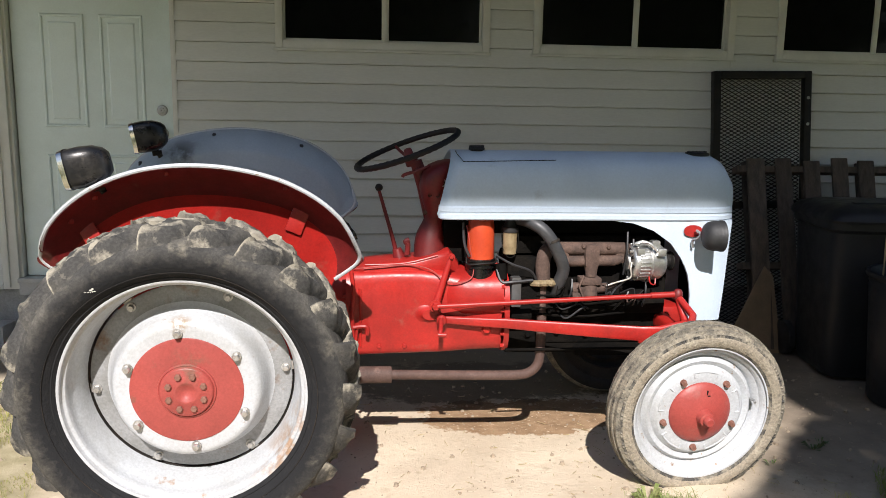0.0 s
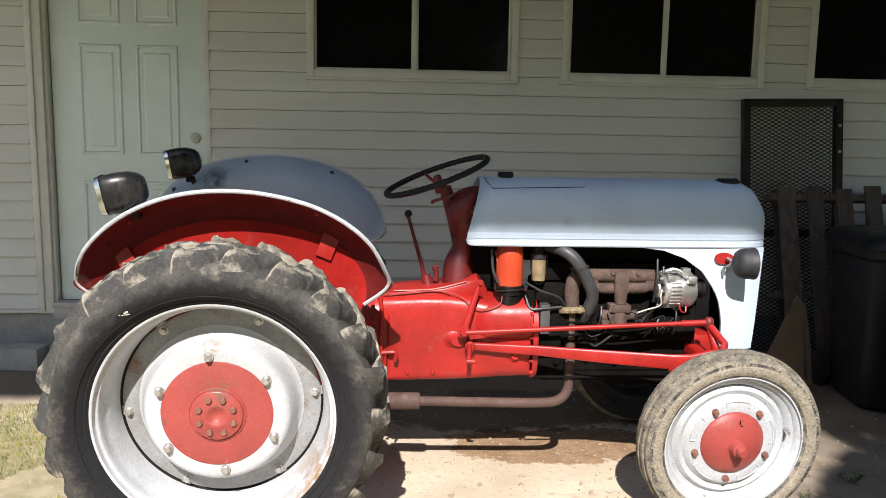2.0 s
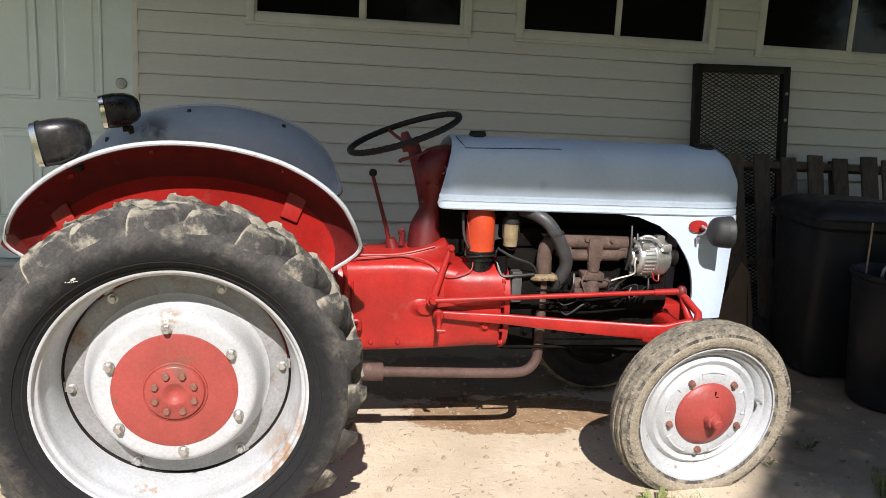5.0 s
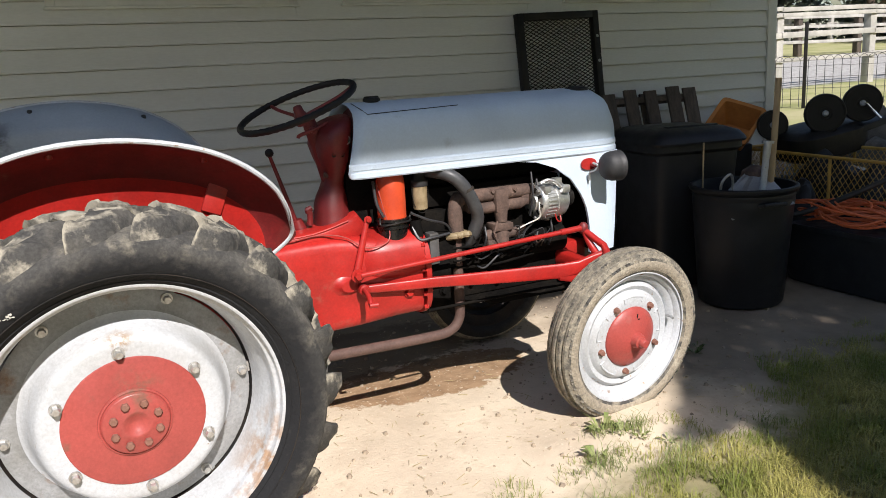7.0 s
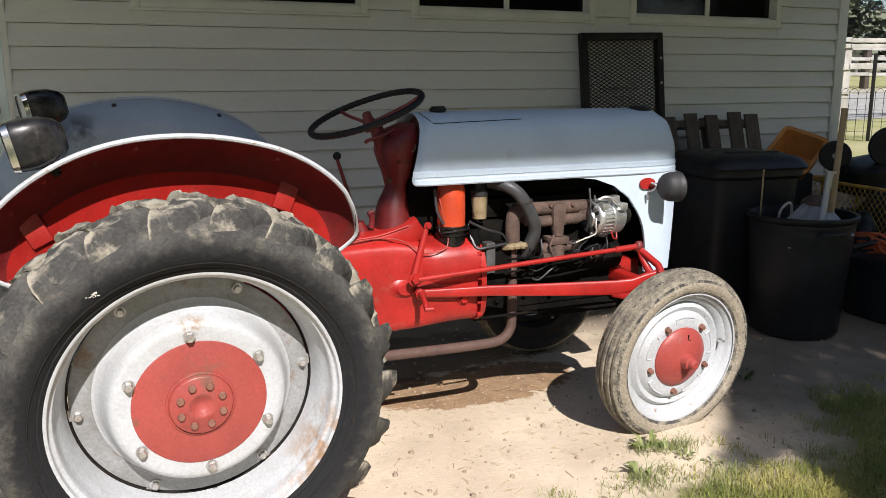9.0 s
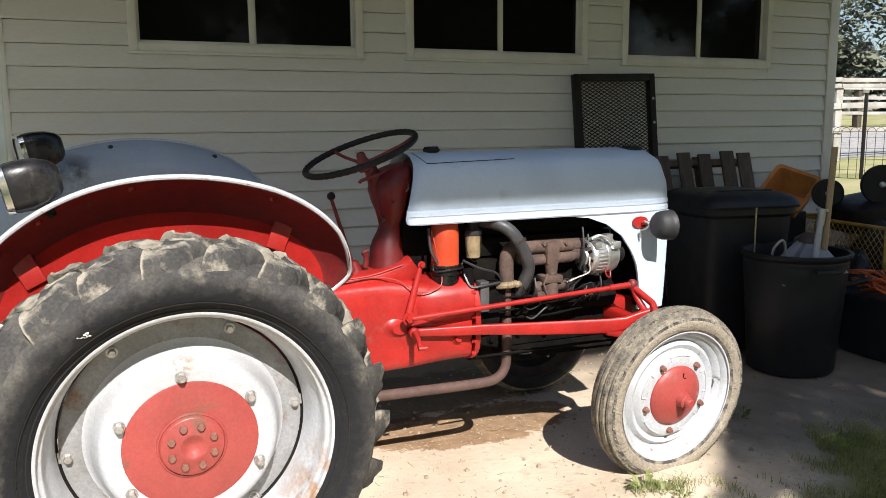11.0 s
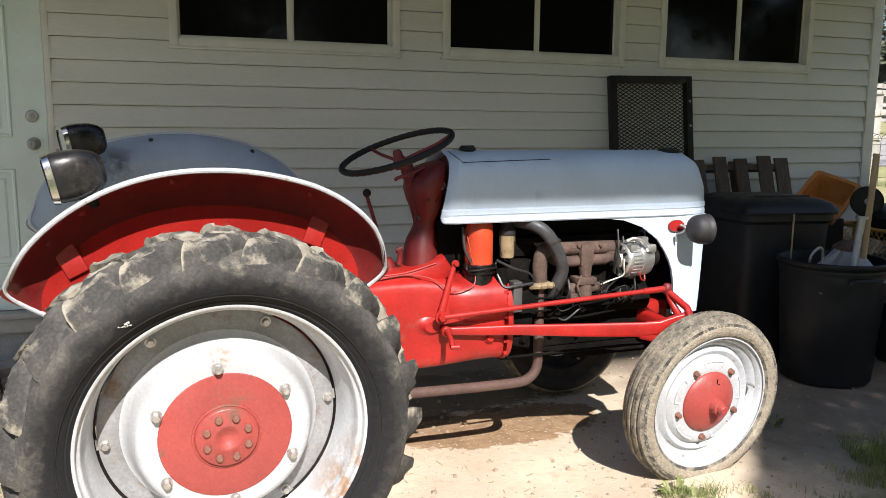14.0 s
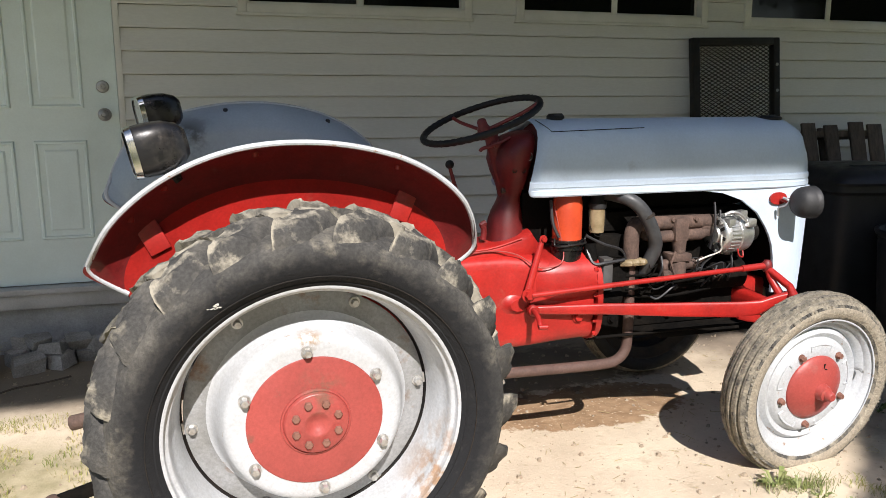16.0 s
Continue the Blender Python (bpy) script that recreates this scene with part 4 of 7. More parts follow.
def fender(side, dz, dx, full):
    """A clamshell: an upright inner plate and a crown that rises outwards to a rolled white bead."""
    def edge(u):
        """Outer bead, u from the rear tip to the front tip."""
        t = math.pi * (1 - u)
        c, s = math.cos(t), math.sin(t)
        x = dx + 0.518 * math.copysign(abs(c) ** 0.92, c)
        z = 0.905 + 0.298 * s ** (1.42 - full * (u < 0.5) * min(1.0, (0.5 - u) * 6) - 0.30 * (u > 0.5) * min(1.0, (u - 0.5) * 6))
        y = 0.455 + 0.125 * min(1.0, s * 1.25) ** 0.6
        return Vector((x, y, z))

    def root(u):
        """Where crown meets plate."""
        t = math.pi * (1 - u)
        c, s = math.cos(t), math.sin(t)
        e = edge(u)
        return Vector((dx + (e.x - dx) * (0.90 + 0.05 * s - 0.05 * (1 - s) ** 3), 0.42, e.z - 0.07 - 0.035 * s - 0.035 * (1 - s) ** 3))

    n, w = 56, 10
    grid = []
    for i in range(n + 1):
        u = i / n
        a, b = root(u), edge(u)
        row = []
        for j in range(w + 1):
            v = j / w
            p = a.lerp(b, v)
            # the crown bellies up and out between root and bead
            h = (b - a).length
            p.z = a.z + (b.z - a.z) * (1 - (1 - v) ** 2.4)
            p.x = a.x + (b.x - a.x) * (1 - (1 - v) ** 2.0)
            row.append(p)
            if i in (0, n):
                # the ends roll round in a soft curve
                k = math.sin(math.pi * v)
                p.x += (-0.042 if i == 0 else 0.036) * k
                p.z -= 0.020 * k
        grid.append(row)
    place = lambda p: Vector((p.x, side * p.y, p.z + dz))
    bm = bmesh.new()
    vs = [[bm.verts.new(place(p)) for p in row] for row in grid]
    for i in range(n):
        for j in range(w):
            bm.faces.new((vs[i][j], vs[i + 1][j], vs[i + 1][j + 1], vs[i][j + 1]))
    # inner plate down to the axle
    low = [bm.verts.new(place(Vector((grid[i][0].x * 0.9, 0.42, 0.70)))) for i in range(n + 1)]
    for i in range(n):
        bm.faces.new((low[i], low[i + 1], vs[i + 1][0], vs[i][0]))
    bmesh.ops.recalc_face_normals(bm, faces=bm.faces)
    # two skins, grey outside and red inside; the crown's red is darkened for shade
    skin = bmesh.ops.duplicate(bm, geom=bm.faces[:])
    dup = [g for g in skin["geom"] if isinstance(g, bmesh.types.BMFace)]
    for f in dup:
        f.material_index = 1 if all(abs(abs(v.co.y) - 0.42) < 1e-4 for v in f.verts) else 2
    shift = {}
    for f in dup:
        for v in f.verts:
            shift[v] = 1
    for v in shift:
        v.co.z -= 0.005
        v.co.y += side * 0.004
    body = part("fender", bm, (SHADOWGREY, RED, SHADOWRED), tractor, "light grey clamshell fender, red underneath", smooth=60)
    bm = bmesh.new()
    line = [place(edge(i / 70)) for i in range(71)]
    line = [place(p) for p in grid[0][:-1]] + line + [place(p) for p in grid[n][-2::-1]]
    for _ in range(14):
        soft = [line[0]] + [(a + b * 2 + c) / 4 for a, b, c in zip(line, line[1:], line[2:])] + [line[-1]]
        line = [q if min(i, len(line) - 1 - i) < 20 else p for i, (p, q) in enumerate(zip(line, soft))]
    tube(bm, line, 0.0075, 8)
    part("bead", bm, WHITE, body, "rolled white edge of the fender")
    for u in (0.24, 0.72) if side < 0 else ():
        a, b = grid[int(u * n)][0], grid[int(u * n)][5]
        c = place(a + Vector((0, 0.0, 0.012)))
        bm = bmesh.new()
        tilt = Matrix.Rotation(radians(-26 if u < 0.5 else 22) , 3, "Y")
        box(bm, c + Vector((0, side * 0.012, -0.04)), (0.058, 0.012, 0.085), tilt, bevel=0.004)
        part("bracket", bm, RED, body)
    for u, v in ((0.46, 5), (0.68, 5), (0.30, 5), (0.20, 4)):
        bm = bmesh.new()
        p = place(grid[int(u * n)][v])
        lathe(bm, [(0.009, -0.014), (0.009, 0.003), (0.006, 0.007), (0, 0.008)], Matrix.Translation(p), 10)
        part("bolt", bm, RED if side < 0 else LAMPGREY, body)
    return body


near_fender = fender(-1, 0.0, 0.0, 0.0)
far_fender = fender(1, 0.085, -0.030, 0.42)


def work_lamp(x, y, z, turn, tip):
    m = Matrix.Translation((x, y, z)) @ pose(0, 0, 0, 0, tip, turn)
    bm = bmesh.new()
    rows = []
    for dx, a, b in ((-0.062, 0.066, 0.060), (-0.05, 0.070, 0.064), (-0.02, 0.072, 0.066), (0.02, 0.068, 0.062), (0.05, 0.056, 0.05), (0.066, 0.036, 0.034), (0.070, 0.015, 0.015)):
        rows.append([m @ Vector((dx, p, q)) for p, q in squircle(28, a, b, 4)])
    loft(bm, rows)
    lamp = part("work_lamp", bm, LAMPBLACK, tractor, "black plastic work lamp facing rearward")
    bm = bmesh.new()
    outer = [m @ Vector((-0.058, p, q)) for p, q in squircle(28, 0.0725, 0.0665, 4)]
    front = [m @ Vector((-0.074, p, q)) for p, q in squircle(28, 0.069, 0.063, 4)]
    lip = [m @ Vector((-0.074, p, q)) for p, q in squircle(28, 0.060, 0.054, 4)]
    loft(bm, [outer, front, lip], caps=False)
    part("lamp_rim", bm, CHROME, lamp, "worn chrome lamp rim")
    bm = bmesh.new()
    loft(bm, [[m @ Vector((-0.070, p, q)) for p, q in squircle(28, 0.061, 0.055, 4)], [m @ Vector((-0.066, p, q)) for p, q in squircle(28, 0.061, 0.055, 4)]])
    part("lens", bm, LENS, lamp, "clear ribbed lens")
    bm = bmesh.new()
    tube(bm, [m @ Vector((0.01, 0, -0.06)), m @ Vector((0.02, 0.0, -0.085)), m @ Vector((0.024, 0.0, -0.095))], 0.011, 10)
    box(bm, m @ Vector((0.012, 0, -0.075)), (0.04, 0.03, 0.02), m.to_3x3(), bevel=0.004)
    part("lamp_mount", bm, BLACKMETAL, lamp)


work_lamp(-0.335, -0.525, 1.195, 8, -12)
work_lamp(-0.355, 0.30, 1.262, 14, -10)


# hood, dash, steering
def hood():
    half = [(0.185, 0.985), (0.1885, 1.0), (0.187, 1.03), (0.186, 1.06), (0.181, 1.10), (0.171, 1.14), (0.152, 1.178), (0.124, 1.205), (0.085, 1.222), (0.045, 1.232), (0.0, 1.236)]
    bm = bmesh.new()
    cols = []
    for k in range(25):
        u = k / 24
        col = []
        for y, z in half:
            f = (z - 0.985) / 0.251
            x0 = 0.814 + 0.066 * f + 0.010 * max(0.0, 1 - f / 0.08) ** 2
            x1 = 2.022 - 0.02 * (1 - f)
            x = x0 + (x1 - x0) * u
            # the nose rounds down and in
            d = max(0.0, (x - 1.90) / (2.03 - 1.90))
            yy = y * (1 - 0.16 * max(0, (x - 1.80) / 0.23) ** 2) - 0.06 * d ** 2.4 * (y / 0.19)
            zz = z - (0.115 * d ** 2.6) * f ** 1.2
            rear = max(0.0, 1 - (x - x0) / 0.05)
            yy -= 0.010 * rear ** 2
            col.append((x, yy, zz))
        cols.append(col)
    full = [[(x, -y, z) for x, y, z in c] + [(x, y, z) for x, y, z in c[-2::-1]] for c in cols]
    vs = [[bm.verts.new(p) for p in c] for c in full]
    for a, b in zip(vs, vs[1:]):
        for j in range(len(a) - 1):
            bm.faces.new((a[j], a[j + 1], b[j + 1], b[j]))
    bm.faces.new(vs[-1])
    skin = part("hood", bm, PAINT, tractor, "light grey hood, dented and faded", smooth=35)
    mod = skin.modifiers.new("thickness", "SOLIDIFY")
    mod.thickness, mod.offset = 0.004, -1
    for s in (-1, 1):
        bm = bmesh.new()
        line = [(c[0][0], s * c[0][1], 0) for c in cols]
        rows = []
        first = line[0][0]
        line = [(first, line[0][1], 0), (first + 0.006, line[0][1], 0), (first + 0.014, line[0][1], 0)] + line[1:]
        shape = ((-0.002, 0.978), (0.006, 0.979), (0.010, 0.984), (0.010, 0.999), (0.006, 1.003), (0.0055, 1.007), (0.009, 1.011), (0.008, 1.026), (0.003, 1.032), (-0.003, 1.032))
        for k, (x, y, _) in enumerate(line):
            # the band's rear end is rolled over
            flat, rise = ((0.25, 0.009), (0.75, 0.003), (0.96, 0.0005))[k] if k < 3 else (1.0, 0.0)
            rows.append([(x, y + s * d * flat, z + rise * max(0.0, (1.003 - z) / 0.025)) for d, z in shape])
        loft(bm, rows)
        part("hood_band", bm, PAINT, skin, "pressed light grey band along the hood's lower edge", smooth=30)
    # added sheet that closes the hood's rear end, dark like the shaded gap
    bm = bmesh.new()
    ring = [(x, y, z) for x, y, z in full[0]]
    loft(bm, [[(x + 0.050 + d, y * 0.97, 0.985 + (z - 0.985) * 0.97) for x, y, z in ring] for d in (0.0, 0.006)])
    part("bulkhead", bm, SHADOWRED, skin, "added dark red sheet filling the hood's rear end")
    # tank door seam, caps
    bm = bmesh.new()
    tube(bm, [(0.921, -0.1340, 1.1965), (1.10, -0.1295, 1.2010), (1.283, -0.1245, 1.2055)], 0.0016, 6)
    tube(bm, [(0.921, -0.1340, 1.1965), (0.909, -0.112, 1.2115), (0.900, -0.085, 1.2230), (0.898, -0.04, 1.2335)], 0.0014, 6)
    part("seam", bm, BLACKMETAL, skin, "dark seam of the tank door")
    for x, y, z, r in ((0.985, -0.02, 1.231, 0.032), (1.885, -0.03, 1.219, 0.05)):
        bm = bmesh.new()
        lathe(bm, [(r * 0.8, -0.02), (r * 0.8, 0.004), (r, 0.006), (r, 0.014), (r * 0.9, 0.018), (r * 0.4, 0.020), (0, 0.020)], Matrix.Translation((x, y, z)), 24)
        box(bm, (x, y, z + 0.020), (r * 2.0, 0.014, 0.008), Matrix.Rotation(0.4, 3, "Z"), bevel=0.003)
        part("filler_cap", bm, WHEELBLACK, tractor, "black filler cap on the hood")


hood()


def grille():
    # side cheeks with the arched opening, and the barred front between them
    arch = [(1.834, 0.575), (1.834, 0.62), (1.833, 0.68), (1.827, 0.725), (1.818, 0.765), (1.803, 0.80), (1.784, 0.832), (1.742, 0.888), (1.67, 0.938), (1.585, 0.968), (1.50, 0.978)]
    front = [(1.968, 0.575), (1.973, 0.62), (1.979, 0.68), (1.982, 0.725), (1.985, 0.765), (1.987, 0.80), (1.989, 0.832), (1.993, 0.888), (1.996, 0.938), (1.998, 0.968), (1.998, 0.981)]
    g = None
    for s in (-1, 1):
        bm = bmesh.new()
        for t in (0.0, 0.012):
            rows = []
            for (xa, za), (xf, zf) in zip(arch, front):
                row = []
                for k in range(9):
                    u = k / 8
                    x, z = xa + (xf - xa) * u, za + (zf - za) * u
                    d = max(0.0, (x - 1.88) / 0.12)
                    row.append(bm.verts.new((x, s * (0.187 - t - 0.035 * d ** 2.2 - 0.012 * (0.98 - z)), z)))
                rows.append(row)
            for a, b in zip(rows, rows[1:]):
                for j in range(8):
                    bm.faces.new((a[j], a[j + 1], b[j + 1], b[j]))
            if t == 0.0:
                outer = rows
            else:
                for a, b, c, d in [(outer[i][0], outer[i + 1][0], rows[i + 1][0], rows[i][0]) for i in range(10)] + [(outer[i][8], outer[i + 1][8], rows[i + 1][8], rows[i][8]) for i in range(10)]:
                    bm.faces.new((a, b, c, d))
        if g is None:
            g = part("grille", bm, PAINT, tractor, "light grey radiator grille with arched cheeks", smooth=35)
        else:
            part("grille_cheek", bm, PAINT, g, smooth=35)
    for k in range(14):
        y = -0.13 + 0.02 * k
        bm = bmesh.new()
        tube(bm, [(1.975 + 0.02 * (1 - (y / 0.15) ** 2), y, 0.60), (2.0 + 0.02 * (1 - (y / 0.15) ** 2), y, 0.975)], 0.005, 6)
        part("grille_bar", bm, PAINT, g)
    bm = bmesh.new()
    box(bm, (1.93, 0, 0.76), (0.05, 0.26, 0.40), bevel=0.01)
    part("radiator", bm, GREASE, tractor, "dark greasy radiator")
    # head lamp on a red bracket
    for s in (-1, 1):
        bm = bmesh.new()
        loft(bm, [[(1.824 + p, s * (0.190 + dy), 0.940 + q) for p, q in squircle(20, 0.037, 0.023, 2.2)] for dy in (0.0, 0.006)])
        tube(bm, [(1.835, s * 0.195, 0.938), (1.848, s * 0.215, 0.934), (1.86, s * 0.235, 0.932)], 0.010, 8)
        br = part("lamp_bracket", bm, RED, tractor, "red head lamp bracket")
        bm = bmesh.new()
        tube(bm, curve([(1.828, s * 0.215, 0.945), (1.838, s * 0.235, 0.935), (1.830, s * 0.225, 0.915), (1.820, s * 0.205, 0.905), (1.824, s * 0.200, 0.875)], 5), 0.005, 6)
        part("cable", bm, STEEL, br)
        bm = bmesh.new()
        m = Matrix.Translation((1.828, s * 0.275, 0.934)) @ pose(0, 0, 0, 0, 0, s * 4) @ ALONG
        lathe(bm, [(0.0, 0.0), (0.026, 0.002), (0.044, 0.010), (0.053, 0.022), (0.0575, 0.038), (0.0585, 0.052), (0.0585, 0.064), (0.060, 0.066), (0.060, 0.078), (0.055, 0.080), (0.05, 0.075), (0, 0.078)], m, 36)
        part("head_lamp", bm, LAMPGREY, tractor, "dull black head lamp shell")


grille()


def dash_and_steering():
    bm = bmesh.new()
    rows = []
    for z, xc, hx, hy, e in ((0.775, 0.80, 0.066, 0.085, 2.6), (0.815, 0.803, 0.062, 0.078, 2.3), (0.85, 0.804, 0.062, 0.074, 2.2), (0.88, 0.806, 0.060, 0.070, 2.2), (0.91, 0.809, 0.053, 0.063, 2.2), (0.938, 0.814, 0.043, 0.054, 2.2), (0.962, 0.819, 0.037, 0.054, 2.2), (0.985, 0.821, 0.037, 0.066, 2.3), (1.015, 0.820, 0.044, 0.088, 2.5), (1.05, 0.817, 0.052, 0.110, 2.7), (1.10, 0.815, 0.058, 0.128, 3.0), (1.15, 0.822, 0.058, 0.134, 3.0), (1.178, 0.832, 0.054, 0.124, 2.7), (1.200, 0.846, 0.045, 0.104, 2.4), (1.216, 0.862, 0.030, 0.074, 2.2), (1.224, 0.874, 0.012, 0.035, 2)):
        z = min(z, 1.05) + 0.84 * max(0.0, z - 1.05)
        rows.append([(xc + p, q, z) for p, q in squircle(28, hx, hy, e)])
    loft(bm, rows)
    # the shade on dash and column is put into this darker red
    col = part("steering_column", bm, SHADOWRED, tractor, "red dash and steering gear housing")
    for x, y, z, r in ((0.840, -0.120, 1.114, 0.017), (0.795, -0.110, 1.064, 0.008), (0.827, -0.112, 1.063, 0.008), (0.783, -0.035, 0.988, 0.010), (0.775, 0.06, 1.10, 0.018)):
        bm = bmesh.new()
        m = Matrix.Translation((x, y, z)) @ pose(0, 0, 0, 0, 0, -18 if y < -0.1 else -85) @ OUT
        lathe(bm, [(r, -0.012), (r, 0.004), (r * 0.85, 0.006), (r * 0.75, 0.001), (0, 0.001)], m, 20)
        part("gauge", bm, RUST if r < 0.015 else BOLT, col, "small round gauge bezel" if r > 0.015 else "small worn switch on the dash")
        if r > 0.015:
            bm = bmesh.new()
            lathe(bm, [(r * 0.76, 0.0), (r * 0.74, 0.0025), (0, 0.003)], m, 20)
            part("gauge_face", bm, GLOSSBLACK, col, "dark gauge glass")
    bm = bmesh.new()
    hub, mid = Vector((0.735, 0.0, 1.205)), Vector((0.711, 0.0, 1.234))
    tube(bm, [(0.822, 0, 0.93), (0.780, 0, 1.09), (0.745, 0, 1.19)], [0.034, 0.030, 0.024], 16)
    tube(bm, curve([(0.690, -0.050, 1.128), (0.697, -0.050, 1.137), (0.725, -0.050, 1.146), (0.770, -0.052, 1.160), (0.800, -0.055, 1.176)], 4), [0.005] + [0.0065] * 15 + [0.0045], 8)
    tube(bm, [(0.752, -0.055, 1.150), (0.752, 0.02, 1.155)], 0.012, 10)
    part("steering_shaft", bm, SHADOWRED, tractor)
    tilt = Matrix.Translation(mid) @ pose(0, 0, 0, 5, -20.5)
    bm = bmesh.new()
    R = 0.212
    ring = []
    for k in range(96):
        a = 2 * math.pi * k / 96
        ring.append(tilt @ Vector((R * math.cos(a), R * math.sin(a), 0)))
    tube(bm, ring, [0.0114 + (0.0010 if k % 2 else -0.0006) for k in range(96)], 10, closed=True)
    wheel = part("steering_wheel", bm, WHEELBLACK, tractor, "black ribbed steering wheel rim")
    for a in (100, 220, 340):
        bm = bmesh.new()
        c, s = math.cos(radians(a)), math.sin(radians(a))
        tube(bm, curve([tilt @ Vector((0.02 * c, 0.02 * s, -0.038)), tilt @ Vector((0.08 * c, 0.08 * s, -0.030)), tilt @ Vector((0.155 * c, 0.155 * s, -0.018)), tilt @ Vector((R * c, R * s, 0))], 5), 0.0065, 8)
        part("spoke", bm, SHADOWRED, wheel, "red steering wheel spoke")
    bm = bmesh.new()
    lathe(bm, [(0.026, -0.066), (0.026, -0.044), (0.023, -0.030), (0.018, -0.020), (0.0165, -0.004), (0.012, 0.003), (0, 0.005)], tilt, 20)
    part("steering_hub", bm, SHADOWRED, wheel)
    bm = bmesh.new()
    tube(bm, [(0.675, 0.0, 0.80), (0.655, 0.0, 0.88), (0.60, 0.01, 1.07)], [0.0095, 0.008, 0.0065], 10)
    tube(bm, [(0.685, 0, 0.79), (0.672, 0, 0.835)], [0.028, 0.018], 14)
    lever = part("gear_lever", bm, SHADOWRED, tractor, "thin red gear lever")
    bm = bmesh.new()
    bmesh.ops.create_uvsphere(bm, u_segments=16, v_segments=12, radius=0.0155, matrix=Matrix.Translation((0.600, 0.011, 1.081)))
    part("knob", bm, WHEELBLACK, lever, "round black knob")
    bm = bmesh.new()
    tube(bm, curve([(0.712, -0.03, 0.815), (0.715, -0.03, 0.855), (0.706, -0.03, 0.868), (0.722, -0.03, 0.875)], 4), 0.011, 8)
    part("starter_button", bm, SHADOWRED, tractor)


dash_and_steering()


def castings():
    # transmission, clutch housing, axle
    def section(x, hw, z0, z1, e=3.2, n=28):
        return [(x, p, (z0 + z1) / 2 + q) for p, q in squircle(n, hw, (z1 - z0) / 2, e)]
    bm = bmesh.new()
    loft(bm, [section(-0.20, 0.12, 0.42, 0.66), section(-0.16, 0.16, 0.37, 0.73), section(0.0, 0.17, 0.35, 0.76), section(0.22, 0.165, 0.36, 0.765), section(0.36, 0.15, 0.40, 0.765), section(0.475, 0.148, 0.42, 0.765)])
    tube(bm, [(0, -0.50, 0.53), (0, -0.30, 0.53), (0, -0.16, 0.53)], [0.065, 0.08, 0.14], 20)
    tube(bm, [(0, 0.50, 0.55), (0, 0.30, 0.54), (0, 0.16, 0.53)], [0.065, 0.08, 0.14], 20)
    tube(bm, [(0, -0.76, 0.53), (0, -0.50, 0.53)], 0.035, 14)
    tube(bm, [(0, 0.76, 0.56), (0, 0.50, 0.55)], 0.035, 14)
    part("rear_axle", bm, RED, tractor, "red rear axle casting")
    bm = bmesh.new()
    loft(bm, [section(0.49, 0.150, 0.42, 0.772, 7), section(0.53, 0.142, 0.425, 0.766, 9), section(0.66, 0.140, 0.43, 0.770, 10), section(0.76, 0.141, 0.432, 0.770, 10), section(0.84, 0.150, 0.434, 0.768, 8), section(0.91, 0.163, 0.438, 0.762, 6), section(0.98, 0.172, 0.442, 0.755, 5), section(1.08, 0.176, 0.446, 0.75, 5)])
    # round bell over the clutch, proud of the flat side
    rows = []
    for x, hw, zl, zh in ((0.83, 0.120, 0.60, 0.74), (0.87, 0.160, 0.578, 0.758), (0.93, 0.179, 0.563, 0.772), (1.0, 0.186, 0.558, 0.776), (1.085, 0.190, 0.566, 0.776)):
        rows.append(section(x, hw, zl, zh, 3.0))
    loft(bm, rows)
    # top cover with a sloping front and a low lid under the lever
    loft(bm, [section(0.54, 0.112, 0.74, 0.786, 6), section(0.60, 0.114, 0.74, 0.794, 6), section(0.74, 0.112, 0.74, 0.806, 6), section(0.83, 0.105, 0.74, 0.836, 5), section(0.875, 0.095, 0.74, 0.850, 4), section(0.915, 0.075, 0.74, 0.80, 3)])
    case = part("gearbox", bm, RED, tractor, "glossy red gearbox and clutch housing")
    for x, hw, z0, z1 in ((0.482, 0.162, 0.405, 0.782), (1.098, 0.196, 0.43, 0.765)):
        bm = bmesh.new()
        loft(bm, [section(x - 0.010, hw, z0, z1), section(x + 0.010, hw, z0, z1)])
        part("flange", bm, RED, case)
        for k in range(6):
            bm = bmesh.new()
            z = z0 + 0.05 + (z1 - z0 - 0.1) * k / 5
            hexbolt(bm, Matrix.Translation((x - 0.010, -hw * 0.93, z)) @ pose(0, 0, 0, 0, -90), 0.008, 0.014, 1.3)
            part("flange_bolt", bm, RED, case)
    # steering sector boss with its arm and drag link
    bm = bmesh.new()
    lathe(bm, [(0.105, -0.012), (0.080, -0.004), (0.055, 0.002), (0.038, 0.008), (0.030, 0.020), (0.027, 0.023), (0.0, 0.023)], Matrix.Translation((0.800, -0.138, 0.600)) @ OUT @ Matrix.Diagonal((1.15, 0.80, 1, 1)), 28)
    part("boss", bm, RED, case)
    for x, z, r in ((1.02, 0.545, 0.016), (0.70, 0.47, 0.009), (0.60, 0.47, 0.009)):
        bm = bmesh.new()
        y = -0.176 if x > 0.9 else (-0.165 if x > 0.85 else -0.134)
        hexbolt(bm, Matrix.Translation((x, y, z)) @ OUT, r, 0.014, 1.3)
        part("case_bolt", bm, RED, case)
    # raised seams and ribs of the casting
    for pts, r in (([(0.525, -0.143, 0.70), (0.528, -0.142, 0.47)], 0.006), ([(0.86, -0.158, 0.585), (0.93, -0.177, 0.567), (1.0, -0.184, 0.562), (1.085, -0.187, 0.572)], 0.0055), ([(0.545, -0.108, 0.789), (0.70, -0.110, 0.796), (0.83, -0.104, 0.826)], 0.004)):
        bm = bmesh.new()
